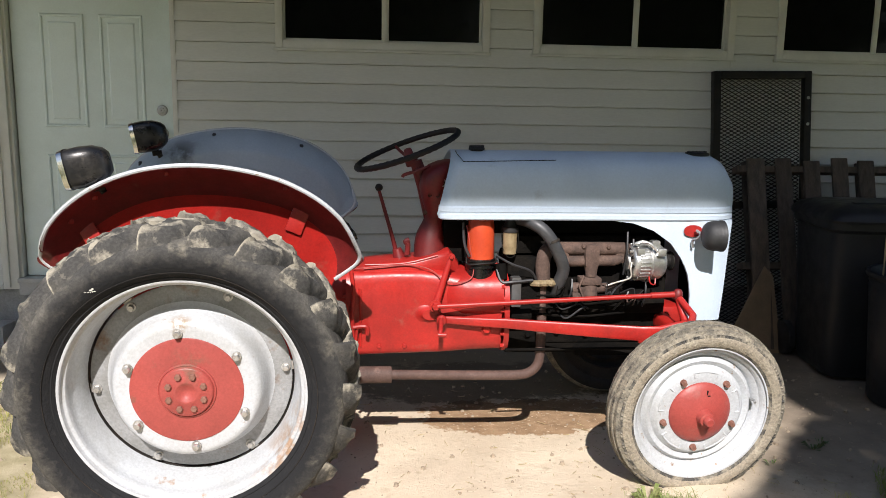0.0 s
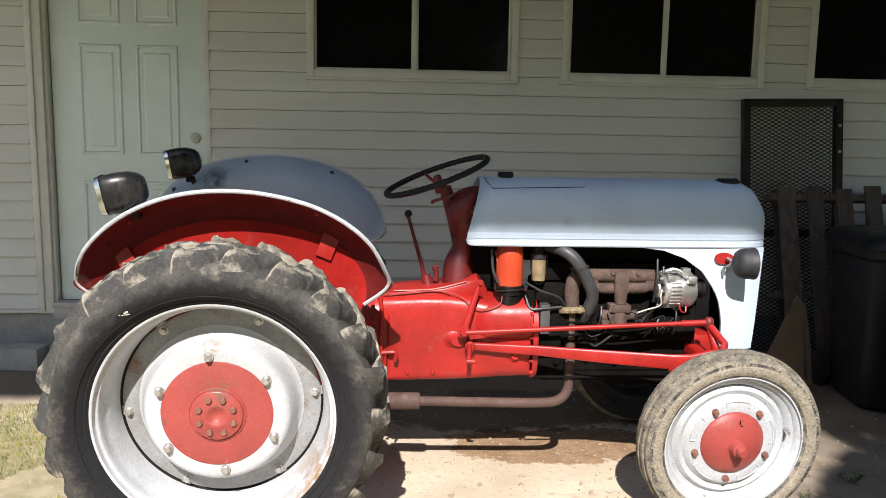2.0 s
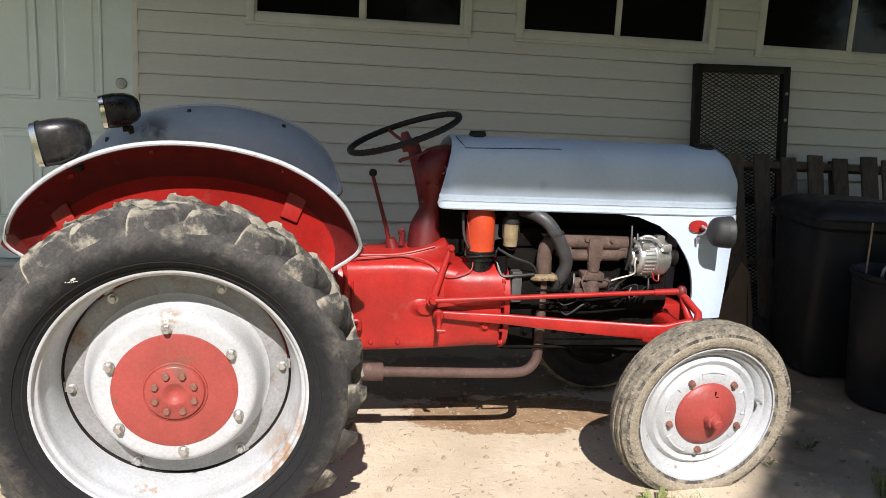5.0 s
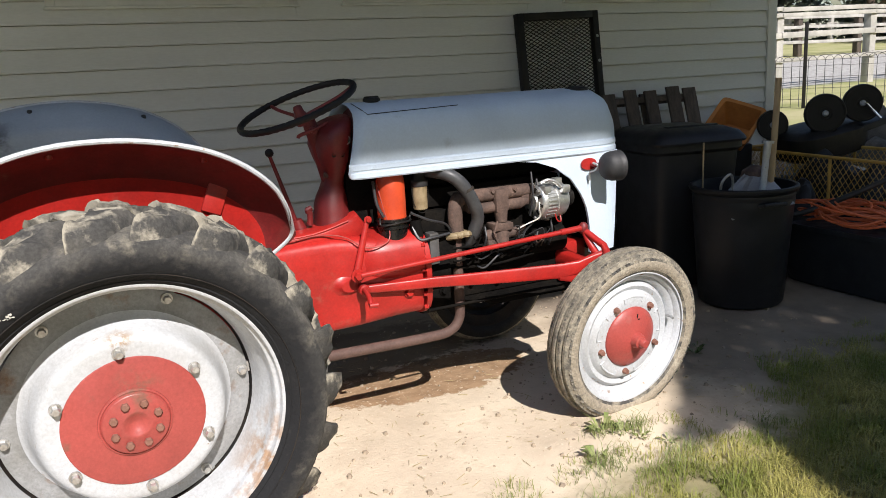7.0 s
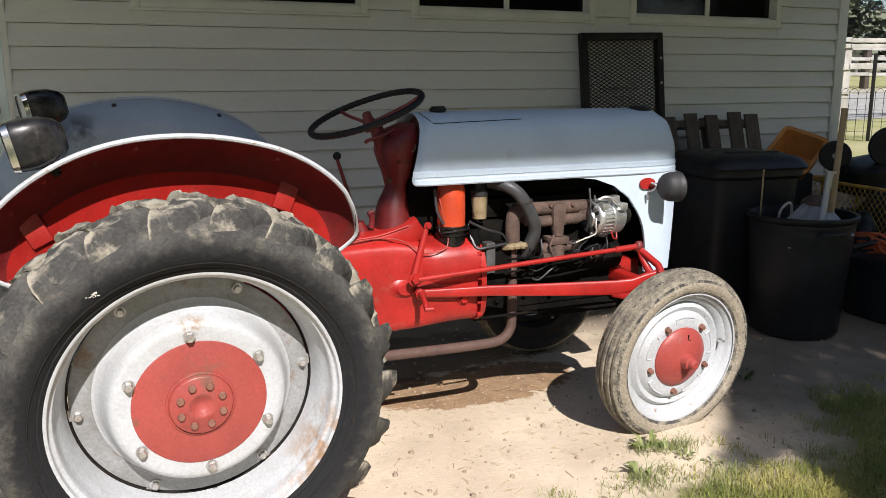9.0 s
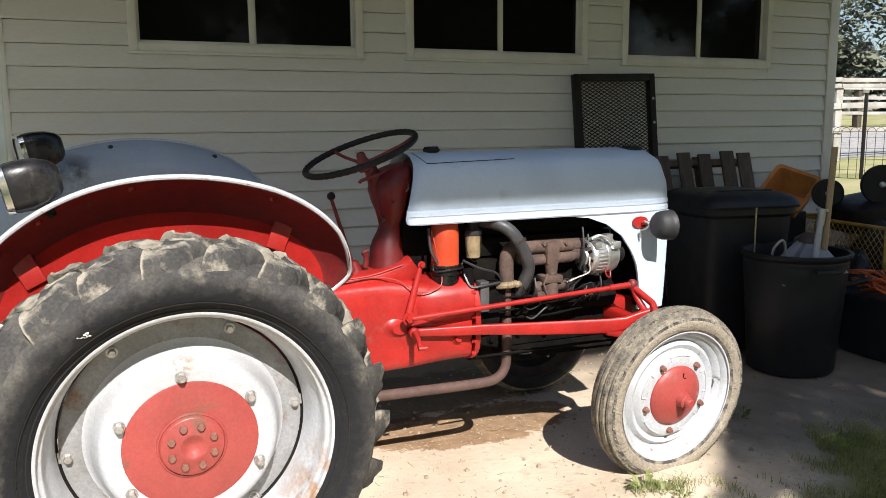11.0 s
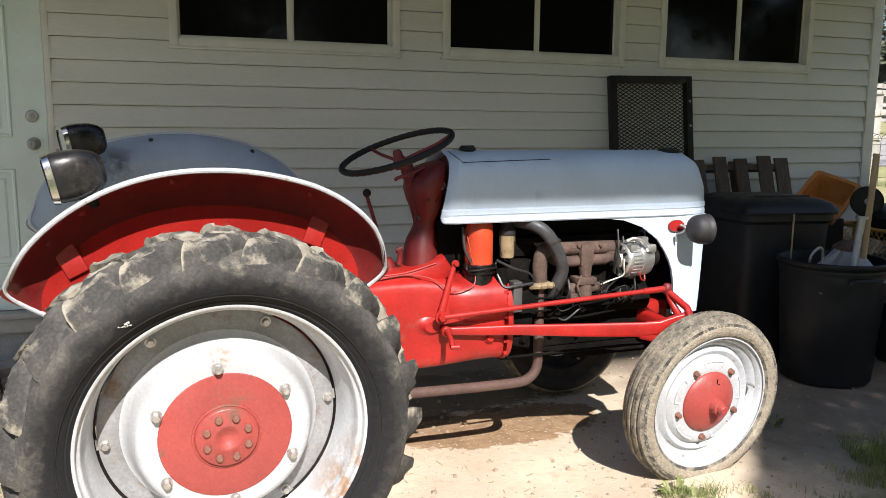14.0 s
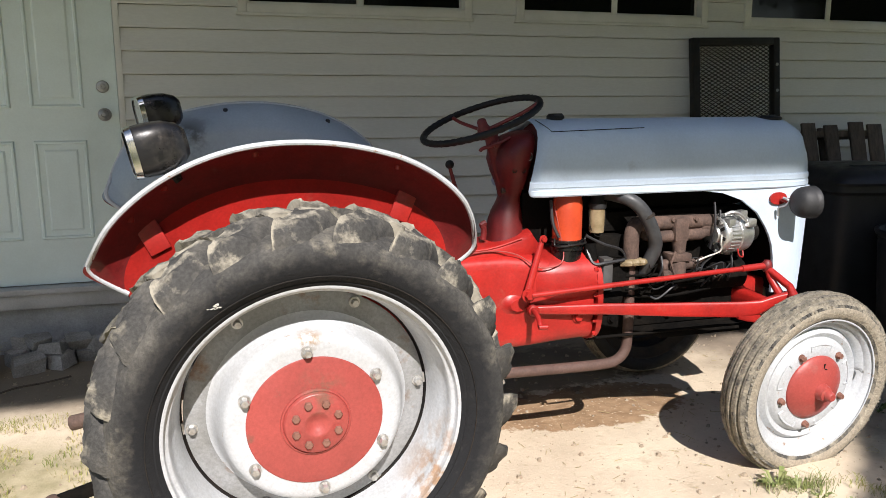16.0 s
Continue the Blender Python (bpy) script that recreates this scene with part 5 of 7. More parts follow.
        tube(bm, curve(pts, 4), r, 8)
        part("rib", bm, RED, case)
    bm = bmesh.new()
    rows = []
    for s in range(9):
        f = s / 8
        c = Vector((0.876, -0.175, 0.836)).lerp(Vector((0.815, -0.195, 0.645)), f)
        wd = 0.011 + 0.006 * f
        rows.append([(c.x + wd * math.cos(t), c.y + 0.008 * math.sin(t), c.z + 0.3 * wd * math.cos(t)) for t in (2 * math.pi * k / 12 for k in range(12))])
    loft(bm, rows)
    hexbolt(bm, Matrix.Translation((0.816, -0.20, 0.645)) @ OUT, 0.016, 0.02, 1.5)
    hexbolt(bm, Matrix.Translation((0.876, -0.18, 0.834)) @ OUT, 0.009, 0.012, 1.6)
    part("steering_arm", bm, RED, tractor, "red steering drop arm")
    bm = bmesh.new()
    tube(bm, [(0.822, -0.215, 0.647), (1.30, -0.225, 0.672), (1.66, -0.232, 0.690)], 0.0095, 12)
    tube(bm, [(1.655, -0.232, 0.690), (1.755, -0.234, 0.695)], 0.0125, 12)
    link = part("drag_link", bm, RED, tractor, "long red steering drag link")
    bm = bmesh.new()
    tube(bm, [(1.762, -0.234, 0.672), (1.762, -0.234, 0.680), (1.763, -0.234, 0.695), (1.764, -0.234, 0.708), (1.764, -0.234, 0.716)], [0.010, 0.017, 0.020, 0.017, 0.010], 14)
    part("ball_joint", bm, SHADOWRED, link, "dark red ball joint")
    # radius rod, widening to a fork at the axle
    bm = bmesh.new()
    rows = []
    for x, y, z, h, t in ((0.845, -0.165, 0.583, 0.014, 0.014), (0.90, -0.18, 0.582, 0.016, 0.012), (1.10, -0.22, 0.579, 0.020, 0.010), (1.35, -0.27, 0.569, 0.025, 0.010), (1.60, -0.32, 0.562, 0.029, 0.010), (1.66, -0.335, 0.570, 0.026, 0.012), (1.72, -0.35, 0.600, 0.016, 0.014), (1.765, -0.36, 0.612, 0.014, 0.014)):
        rows.append([(x, y + p, z + q) for p, q in squircle(16, t, h, 4)])
    loft(bm, rows)
    loft(bm, [[(x, y + p, z + q) for p, q in squircle(14, t, h, 4)] for x, y, z, h, t in ((1.585, -0.317, 0.556, 0.030, 0.009), (1.625, -0.325, 0.548, 0.032, 0.009), (1.655, -0.331, 0.532, 0.022, 0.009), (1.678, -0.336, 0.512, 0.010, 0.008))])
    rod = part("radius_rod", bm, RED, tractor, "red front axle radius rod")
    bm = bmesh.new()
    lathe(bm, [(0.02, 0), (0.02, 0.02), (0.014, 0.026), (0, 0.026)], Matrix.Translation((0.842, -0.175, 0.585)) @ OUT, 18)
    tube(bm, curve([(0.838, -0.185, 0.592), (0.836, -0.225, 0.585), (0.832, -0.262, 0.570), (0.828, -0.278, 0.556)], 4), 0.0095, 10)
    tube(bm, [(0.822, -0.281, 0.553), (0.852, -0.285, 0.553)], 0.009, 10)
    part("rod_end", bm, RED, rod)
    # clutch and brake linkage at the gearbox side
    bm = bmesh.new()
    tube(bm, curve([(0.50, -0.17, 0.555), (0.545, -0.175, 0.56), (0.555, -0.175, 0.545), (0.552, -0.175, 0.525)], 5), 0.009, 8)
    tube(bm, [(0.515, -0.165, 0.56), (0.505, -0.165, 0.43)], 0.006, 8)
    tube(bm, curve([(0.49, -0.16, 0.79), (0.50, -0.165, 0.70), (0.495, -0.165, 0.62), (0.50, -0.165, 0.50)], 4), 0.008, 8)
    part("brake_linkage", bm, RED, tractor)
    # fuel line over the gearbox
    bm = bmesh.new()
    tube(bm, curve([(0.50, -0.12, 0.775), (0.60, -0.125, 0.785), (0.72, -0.12, 0.790), (0.80, -0.14, 0.775), (0.86, -0.17, 0.735), (0.93, -0.175, 0.735), (0.965, -0.16, 0.765), (0.955, -0.14, 0.86), (0.94, -0.12, 0.95)], 6), 0.0024, 6)
    part("wire", bm, FADED, tractor, "thin wire brushed over with red paint")
    # front axle, king pins, steering arms
    bm = bmesh.new()
    rows = []
    for y, h, w2 in ((-0.42, 0.026, 0.022), (-0.30, 0.03, 0.024), (-0.1, 0.04, 0.03), (0.1, 0.04, 0.03), (0.30, 0.03, 0.024), (0.44, 0.026, 0.022)):
        rows.append([(1.755 + p, y, 0.545 + q) for p, q in squircle(14, w2, h, 4)])
    loft(bm, rows)
    box(bm, (1.80, 0, 0.56), (0.18, 0.16, 0.10), bevel=0.02)
    axle = part("front_axle", bm, RED, tractor, "red front axle beam")
    for s in (-1, 1):
        bm = bmesh.new()
        tube(bm, [(1.745, s * 0.415, 0.33), (1.748, s * 0.41, 0.60)], [0.026, 0.022], 16)
        tube(bm, [(1.745, s * 0.415, 0.33), (1.745, s * 0.50, 0.33)], 0.03, 16)
        tube(bm, [(1.748, s * 0.41, 0.61), (1.79, s * 0.33, 0.635), (1.765, s * 0.235, 0.685)], [0.018, 0.014, 0.014], 10)
        tube(bm, [(1.775, s * 0.30, 0.60), (1.768, s * 0.25, 0.655), (1.762, s * 0.235, 0.70)], [0.016, 0.013, 0.013], 10)
        part("spindle", bm, RED, axle)
    # lift arms behind
    for s in (-1, 1):
        bm = bmesh.new()
        tip = Vector((-0.689, -0.346, 0.189)) if s < 0 else Vector((-0.706, 0.35, 0.154))
        root = Vector((-0.10, s * 0.22, 0.30))
        if s > 0:
            tube(bm, [root, root.lerp(tip, 0.6), tip], 0.018, 12)
            m = Matrix.Translation(tip) @ (tip - root).to_track_quat("Z", "Y").to_matrix().to_4x4()
            lathe(bm, [(0.018, -0.09), (0.027, -0.085), (0.028, 0.026), (0.026, 0.029), (0.016, 0.029), (0.014, 0.024), (0.014, -0.02), (0.0, -0.02)], m, 24)
            part("lift_arm", bm, RUST, tractor, "rusty lower lift arm with a hollow pipe end")
        else:
            way = (tip - root).to_track_quat("X", "Z").to_matrix()
            box(bm, root.lerp(tip, 0.49), ((tip - root).length * 1.0, 0.014, 0.042), way, bevel=0.004)
            made = bmesh.ops.create_uvsphere(bm, u_segments=20, v_segments=12, radius=0.027, matrix=Matrix.Translation(tip))
            for f in {f for v in made["verts"] for f in v.link_faces}:
                f.material_index = 1
            part("lift_arm", bm, (GREASE, RUST), tractor, "flat dark lower lift arm with a rusty ball end")


castings()


def engine():
    bm = bmesh.new()
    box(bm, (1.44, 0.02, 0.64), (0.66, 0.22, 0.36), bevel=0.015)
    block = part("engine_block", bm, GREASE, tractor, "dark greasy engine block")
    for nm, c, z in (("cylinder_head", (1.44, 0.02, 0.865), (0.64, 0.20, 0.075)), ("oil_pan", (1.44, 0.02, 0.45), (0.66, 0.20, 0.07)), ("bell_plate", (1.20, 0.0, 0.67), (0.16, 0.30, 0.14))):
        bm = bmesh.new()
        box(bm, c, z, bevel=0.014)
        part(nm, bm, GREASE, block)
    for k in range(6):
        bm = bmesh.new()
        hexbolt(bm, Matrix.Translation((1.18 + 0.105 * k, -0.02, 0.90)), 0.012, 0.02, 1.3)
        part("head_bolt", bm, GREASE, block)
    for k in range(5):
        bm = bmesh.new()
        hexbolt(bm, Matrix.Translation((1.20 + 0.12 * k, -0.092, 0.50 + 0.01 * (k % 2))) @ OUT, 0.011, 0.016, 1.5)
        part("block_bolt", bm, GREASE, block)
    # fuel tank, enlarged to block the view through the dark engine bay
    bm = bmesh.new()
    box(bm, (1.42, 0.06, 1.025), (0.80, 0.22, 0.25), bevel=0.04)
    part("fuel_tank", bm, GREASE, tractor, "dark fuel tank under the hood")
    # added box that fills the dark space behind the air cleaner
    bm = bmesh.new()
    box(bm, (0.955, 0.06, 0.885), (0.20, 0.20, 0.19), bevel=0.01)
    part("battery", bm, GREASE, tractor, "added dark box blocking the view under the hood")
    # manifold
    bm = bmesh.new()
    tube(bm, [(1.255, -0.125, 0.857), (1.30, -0.13, 0.86), (1.58, -0.13, 0.858), (1.615, -0.13, 0.85)], [0.026, 0.026, 0.026, 0.018], 14)
    tube(bm, [(1.30, -0.135, 0.815), (1.36, -0.14, 0.81), (1.53, -0.14, 0.812), (1.56, -0.135, 0.82)], [0.018, 0.022, 0.022, 0.018], 12)
    for x in (1.32, 1.44, 1.56):
        box(bm, (x, -0.12, 0.838), (0.055, 0.06, 0.075), bevel=0.012)
    box(bm, (1.435, -0.155, 0.835), (0.06, 0.035, 0.09), bevel=0.014)
    tube(bm, [(1.435, -0.15, 0.80), (1.435, -0.155, 0.75)], [0.028, 0.022], 14)
    man = part("manifold", bm, RUST, tractor, "rusty brown exhaust and intake manifold")
    for x, z in ((1.30, 0.87), (1.40, 0.872), (1.50, 0.87), (1.59, 0.866)):
        bm = bmesh.new()
        hexbolt(bm, Matrix.Translation((x, -0.152, z)) @ OUT, 0.008, 0.012, 1.4)
        part("manifold_bolt", bm, RUST, man)
    # carburettor
    bm = bmesh.new()
    box(bm, (1.43, -0.15, 0.735), (0.085, 0.07, 0.03), bevel=0.008)
    lathe(bm, [(0, -0.06), (0.02, -0.06), (0.034, -0.045), (0.036, 0.0), (0.03, 0.012), (0, 0.014)], Matrix.Translation((1.43, -0.15, 0.712)), 18)
    tube(bm, [(1.36, -0.15, 0.70), (1.50, -0.15, 0.705)], [0.026, 0.02], 14)
    box(bm, (1.375, -0.17, 0.675), (0.035, 0.03, 0.03), bevel=0.006)
    tube(bm, [(1.49, -0.165, 0.705), (1.53, -0.17, 0.725)], 0.009, 8)
    tube(bm, [(1.40, -0.185, 0.76), (1.38, -0.19, 0.72), (1.40, -0.19, 0.67)], 0.005, 6)
    part("carburettor", bm, RUST, tractor, "oily brown carburettor")
    # exhaust
    bm = bmesh.new()
    tube(bm, curve([(1.30, -0.125, 0.862), (1.262, -0.13, 0.852), (1.245, -0.135, 0.81), (1.247, -0.135, 0.735)], 6), 0.029, 16)
    elbow = part("exhaust_elbow", bm, RUST, tractor, "rusty exhaust elbow")
    bm = bmesh.new()
    for dx in (-0.026, 0.0, 0.026):
        tube(bm, curve([(1.247 + dx - 0.02, -0.15, 0.722 + 0.004 * (dx > 0)), (1.247 + dx, -0.178, 0.728), (1.247 + dx + 0.02, -0.15, 0.724)], 4), 0.013, 8)
    box(bm, (1.247, -0.135, 0.725), (0.10, 0.07, 0.018), bevel=0.006)
    part("exhaust_clamp", bm, BRASS, elbow, "tan pipe clamp")
    bm = bmesh.new()
    tube(bm, curve([(1.247, -0.135, 0.745), (1.247, -0.135, 0.60), (1.247, -0.135, 0.44), (1.238, -0.135, 0.385), (1.205, -0.135, 0.352), (1.15, -0.135, 0.342), (1.0, -0.135, 0.342), (0.82, -0.135, 0.346), (0.64, -0.135, 0.350)], 6), 0.0195, 16)
    pipe = part("exhaust_pipe", bm, PIPERUST, tractor, "rust-brown exhaust pipe under the gearbox")
    bm = bmesh.new()
    lathe(bm, [(0.022, 0.0), (0.033, 0.0), (0.034, 0.004), (0.034, 0.155), (0.03, 0.158), (0.03, 0.10), (0.02, 0.10)], Matrix.Translation((0.650, -0.135, 0.350)) @ pose(0, 0, 0, 0, -90), 24, shut=True)
    part("exhaust_sleeve", bm, PIPERUST, pipe, "wider rusty pipe sleeve")
    # air hose
    bm = bmesh.new()
    tube(bm, curve([(1.14, -0.10, 0.975), (1.19, -0.17, 0.965), (1.24, -0.195, 0.93), (1.285, -0.20, 0.86), (1.315, -0.185, 0.79), (1.305, -0.165, 0.73), (1.30, -0.13, 0.68)], 7), 0.0245, 18)
    hose = part("air_hose", bm, HOSE, tractor, "black rubber air hose")
    bm = bmesh.new()
    tube(bm, [(1.266, -0.20, 0.902), (1.270, -0.202, 0.893)], 0.0262, 18)
    part("hose_clamp", bm, NEARBLACK, hose)
    # air cleaner: orange body over a black oil cup
    bm = bmesh.new()
    lathe(bm, [(0.0, -0.02), (0.052, -0.02), (0.0525, 0.0), (0.053, 0.09), (0.0525, 0.15), (0.047, 0.185), (0.036, 0.21), (0.030, 0.26), (0, 0.26)], Matrix.Translation((0.998, -0.112, 0.793)), 32)
    cleaner = part("air_cleaner", bm, ORANGE, tractor, "bright orange air cleaner canister")
    bm = bmesh.new()
    lathe(bm, [(0.0, -0.075), (0.035, -0.073), (0.048, -0.06), (0.053, -0.04), (0.055, -0.012), (0.060, -0.010), (0.060, 0.0), (0.056, 0.002), (0.0555, 0.014), (0.060, 0.016), (0.060, 0.024), (0.054, 0.026), (0.0, 0.026)], Matrix.Translation((0.998, -0.112, 0.793)), 32)
    part("oil_cup", bm, GLOSSBLACK, cleaner, "glossy black oil cup")
    bm = bmesh.new()
    tube(bm, curve([(0.942, -0.132, 0.825), (0.941, -0.137, 0.80), (0.951, -0.162, 0.800), (0.996, -0.175, 0.806), (1.046, -0.162, 0.808), (1.056, -0.137, 0.815), (1.066, -0.137, 0.835)], 5), 0.004, 6)
    part("clip_wire", bm, BLACKMETAL, cleaner)
    # sediment bowl and distributor clutter
    bm = bmesh.new()
    m = Matrix.Translation((1.113, -0.115, 0.882))
    lathe(bm, [(0.0, -0.048), (0.023, -0.048), (0.0265, -0.045), (0.0275, -0.03), (0.0285, 0.035), (0.0285, 0.042), (0.0, 0.042)], m, 22)
    bowl = part("sediment_bowl", bm, BRASS, tractor, "dirty tan fuel sediment bowl")
    bm = bmesh.new()
    lathe(bm, [(0.0, 0.040), (0.031, 0.040), (0.033, 0.044), (0.033, 0.060), (0.024, 0.068), (0.020, 0.090), (0.0, 0.090)], m, 22)
    part("bowl_cap", bm, LAMPGREY, bowl, "dark metal bowl cap")
    bm = bmesh.new()
    tube(bm, curve([(1.079, -0.118, 0.935), (1.082, -0.122, 0.87), (1.10, -0.13, 0.828), (1.128, -0.13, 0.828), (1.143, -0.122, 0.87), (1.146, -0.118, 0.935)], 5), 0.0014, 6)
    part("bail_wire", bm, BLACKMETAL, bowl)
    bm = bmesh.new()
    box(bm, (1.135, -0.15, 0.69), (0.04, 0.05, 0.12), bevel=0.008)
    part("starter_bracket", bm, DARKWIRE, tractor, "grey metal bracket beside the clutch housing")
    bm = bmesh.new()
    tube(bm, [(1.075, -0.14, 0.80), (1.08, -0.15, 0.74)], 0.022, 12)
    part("solenoid", bm, GREASE, tractor)
    for pts, r in (([(1.06, -0.15, 0.78), (1.075, -0.175, 0.735), (1.12, -0.18, 0.735), (1.20, -0.17, 0.74)], 0.006), ([(1.06, -0.14, 0.83), (1.12, -0.16, 0.80), (1.19, -0.16, 0.775), (1.22, -0.15, 0.73)], 0.005), ([(0.925, -0.13, 0.96), (0.93, -0.14, 0.88), (0.95, -0.15, 0.83)], 0.006)):
        bm = bmesh.new()
        tube(bm, curve(pts, 5), r, 6)
        part("starter_cable", bm, BLACK, tractor)
    bm = bmesh.new()
    tube(bm, [(1.12, -0.13, 0.60), (1.20, -0.13, 0.60)], 0.04, 16)
    part("starter_motor", bm, GREASE, tractor)
    bm = bmesh.new()
    tube(bm, [(1.575, -0.10, 0.645), (1.583, -0.10, 0.645), (1.59, -0.10, 0.645), (1.74, -0.10, 0.645)], [0.046, 0.048, 0.058, 0.058], 18)
    part("generator_case", bm, GREASE, tractor, "black oil filter housing")
    # alternator: a ribbed rear bell, a plain front bell, ears and a pulley
    m = Matrix.Translation((1.572, -0.155, 0.810)) @ pose(0, 0, 0, 0, 0, 7) @ ALONG @ Matrix.Diagonal((1.06, 1.06, 1.22, 1))
    bm = bmesh.new()
    lathe(bm, [(0.0, 0.0), (0.030, 0.0), (0.034, 0.006), (0.050, 0.008), (0.060, 0.012), (0.0655, 0.020), (0.067, 0.028), (0.067, 0.064), (0.0645, 0.066), (0.0645, 0.070), (0.069, 0.072), (0.069, 0.104), (0.066, 0.114), (0.058, 0.122), (0.036, 0.128), (0.0, 0.128)], m, 44)
    box(bm, m @ Vector((-0.062, -0.030, 0.086)), (0.045, 0.030, 0.030), m.to_3x3(), bevel=0.006)
    box(bm, m @ Vector((0.060, 0.030, 0.088)), (0.050, 0.028, 0.030), m.to_3x3(), bevel=0.006)
    box(bm, m @ Vector((-0.045, -0.045, 0.030)), (0.030, 0.030, 0.026), m.to_3x3(), bevel=0.004)
    alt = part("alternator", bm, ALLOY, tractor, "bright cast aluminium alternator with cooling ribs")
    for k in range(30):
        a = 2 * math.pi * k / 30
        bm = bmesh.new()
        box(bm, m @ Vector((0.0675 * math.cos(a), 0.0675 * math.sin(a), 0.045)), (0.006, 0.0055, 0.036), (m @ Matrix.Rotation(a, 4, "Z")).to_3x3(), bevel=0.001)
        part("cooling_rib", bm, ALLOY, alt)
    for k in range(9):
        a = 2 * math.pi * k / 9
        bm = bmesh.new()
        box(bm, m @ Vector((0.047 * math.cos(a), 0.047 * math.sin(a), 0.0075)), (0.020, 0.011, 0.004), (m @ Matrix.Rotation(a, 4, "Z")).to_3x3(), bevel=0.001)
        part("vent_slot", bm, BLACKMETAL, alt)
    for k in range(3):
        a = radians(100 + 120 * k)
        bm = bmesh.new()
        hexbolt(bm, m @ Matrix.Translation((0.060 * math.cos(a), 0.060 * math.sin(a), 0.008)) @ pose(0, 0, 0, 180), 0.006, 0.010, 1.3)
        part("case_bolt", bm, BOLT, alt)
    bm = bmesh.new()
    lathe(bm, [(0.02, 0.128), (0.036, 0.132), (0.036, 0.137), (0.026, 0.143), (0.026, 0.149), (0.036, 0.155), (0.036, 0.160), (0, 0.160)], m, 24)
    part("pulley", bm, BLACKMETAL, alt)
    bm = bmesh.new()
    tube(bm, curve([(1.595, -0.19, 0.888), (1.62, -0.20, 0.898), (1.650, -0.205, 0.890), (1.675, -0.21, 0.868), (1.69, -0.215, 0.862)], 5), 0.0062, 8)
    box(bm, (1.695, -0.21, 0.858), (0.035, 0.03, 0.03), bevel=0.006)
    part("alternator_strap", bm, ALLOY, alt)
    bm = bmesh.new()
    tube(bm, curve([(1.585, -0.195, 0.815), (1.578, -0.205, 0.79), (1.58, -0.20, 0.755), (1.53, -0.19, 0.735), (1.49, -0.185, 0.72)], 6), 0.0032, 6)
    part("alternator_wire", bm, WIRE, alt, "dirty white wire")
    bm = bmesh.new()
    tube(bm, curve([(1.655, -0.20, 0.76), (1.66, -0.205, 0.735), (1.68, -0.20, 0.728), (1.685, -0.19, 0.75)], 5), 0.003, 6)
    part("red_wire", bm, RED, alt)
    for x, z0, z1 in ((1.575, 0.76, 0.93), (1.60, 0.75, 0.90), (1.36, 0.66, 0.74), (1.39, 0.64, 0.70), (1.66, 0.63, 0.75)):
        bm = bmesh.new()
        tube(bm, curve([(x, -0.155, z1), (x - 0.006, -0.175, (z0 + z1) / 2), (x - 0.012, -0.16, z0)], 4), 0.0045, 6)
        part("spark_cable", bm, BLACK, tractor)
    rnd = random.Random(41)
    for k in range(14):
        a = Vector((rnd.uniform(1.28, 1.62), -0.165, rnd.uniform(0.60, 0.74)))
        b = a + Vector((rnd.uniform(-0.16, 0.16), rnd.uniform(-0.02, 0.02), rnd.uniform(-0.05, 0.09)))
        bm = bmesh.new()
        tube(bm, curve([a, a.lerp(b, 0.35) + Vector((0.01, -0.025, 0.02)), a.lerp(b, 0.7) + Vector((-0.01, -0.02, -0.015)), b], 5), rnd.choice((0.002, 0.0028, 0.004)), 6)
        part("engine_wire", bm, rnd.choice((BLACK, BLACK, GREASE, RUST)), tractor)
    for x, z, r in ((1.33, 0.655, 0.022), (1.40, 0.62, 0.018), (1.49, 0.665, 0.020), (1.545, 0.63, 0.026)):
        bm = bmesh.new()
        lathe(bm, [(0.0, -0.05), (r, -0.05), (r, 0.0), (r * 0.8, 0.008), (r * 0.8, 0.02), (r * 0.5, 0.024), (0, 0.024)], Matrix.Translation((x, -0.12, z)) @ OUT, 16)
        hexbolt(bm, Matrix.Translation((x, -0.144, z)) @ OUT, r * 0.45, 0.012, 1.3)
        part("engine_fitting", bm, GREASE, tractor)
    for k in range(4):
        z = 0.60 + 0.025 * k
        bm = bmesh.new()
        tube(bm, curve([(1.22, -0.15, z), (1.40, -0.16, z - 0.01 + 0.008 * (k % 2)), (1.58, -0.15, z + 0.004)], 4), 0.005, 6)
        part("pipe", bm, GREASE, tractor)
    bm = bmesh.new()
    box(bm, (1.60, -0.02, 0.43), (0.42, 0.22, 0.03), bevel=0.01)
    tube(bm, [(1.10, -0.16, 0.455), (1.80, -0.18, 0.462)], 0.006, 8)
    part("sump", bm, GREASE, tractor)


engine()

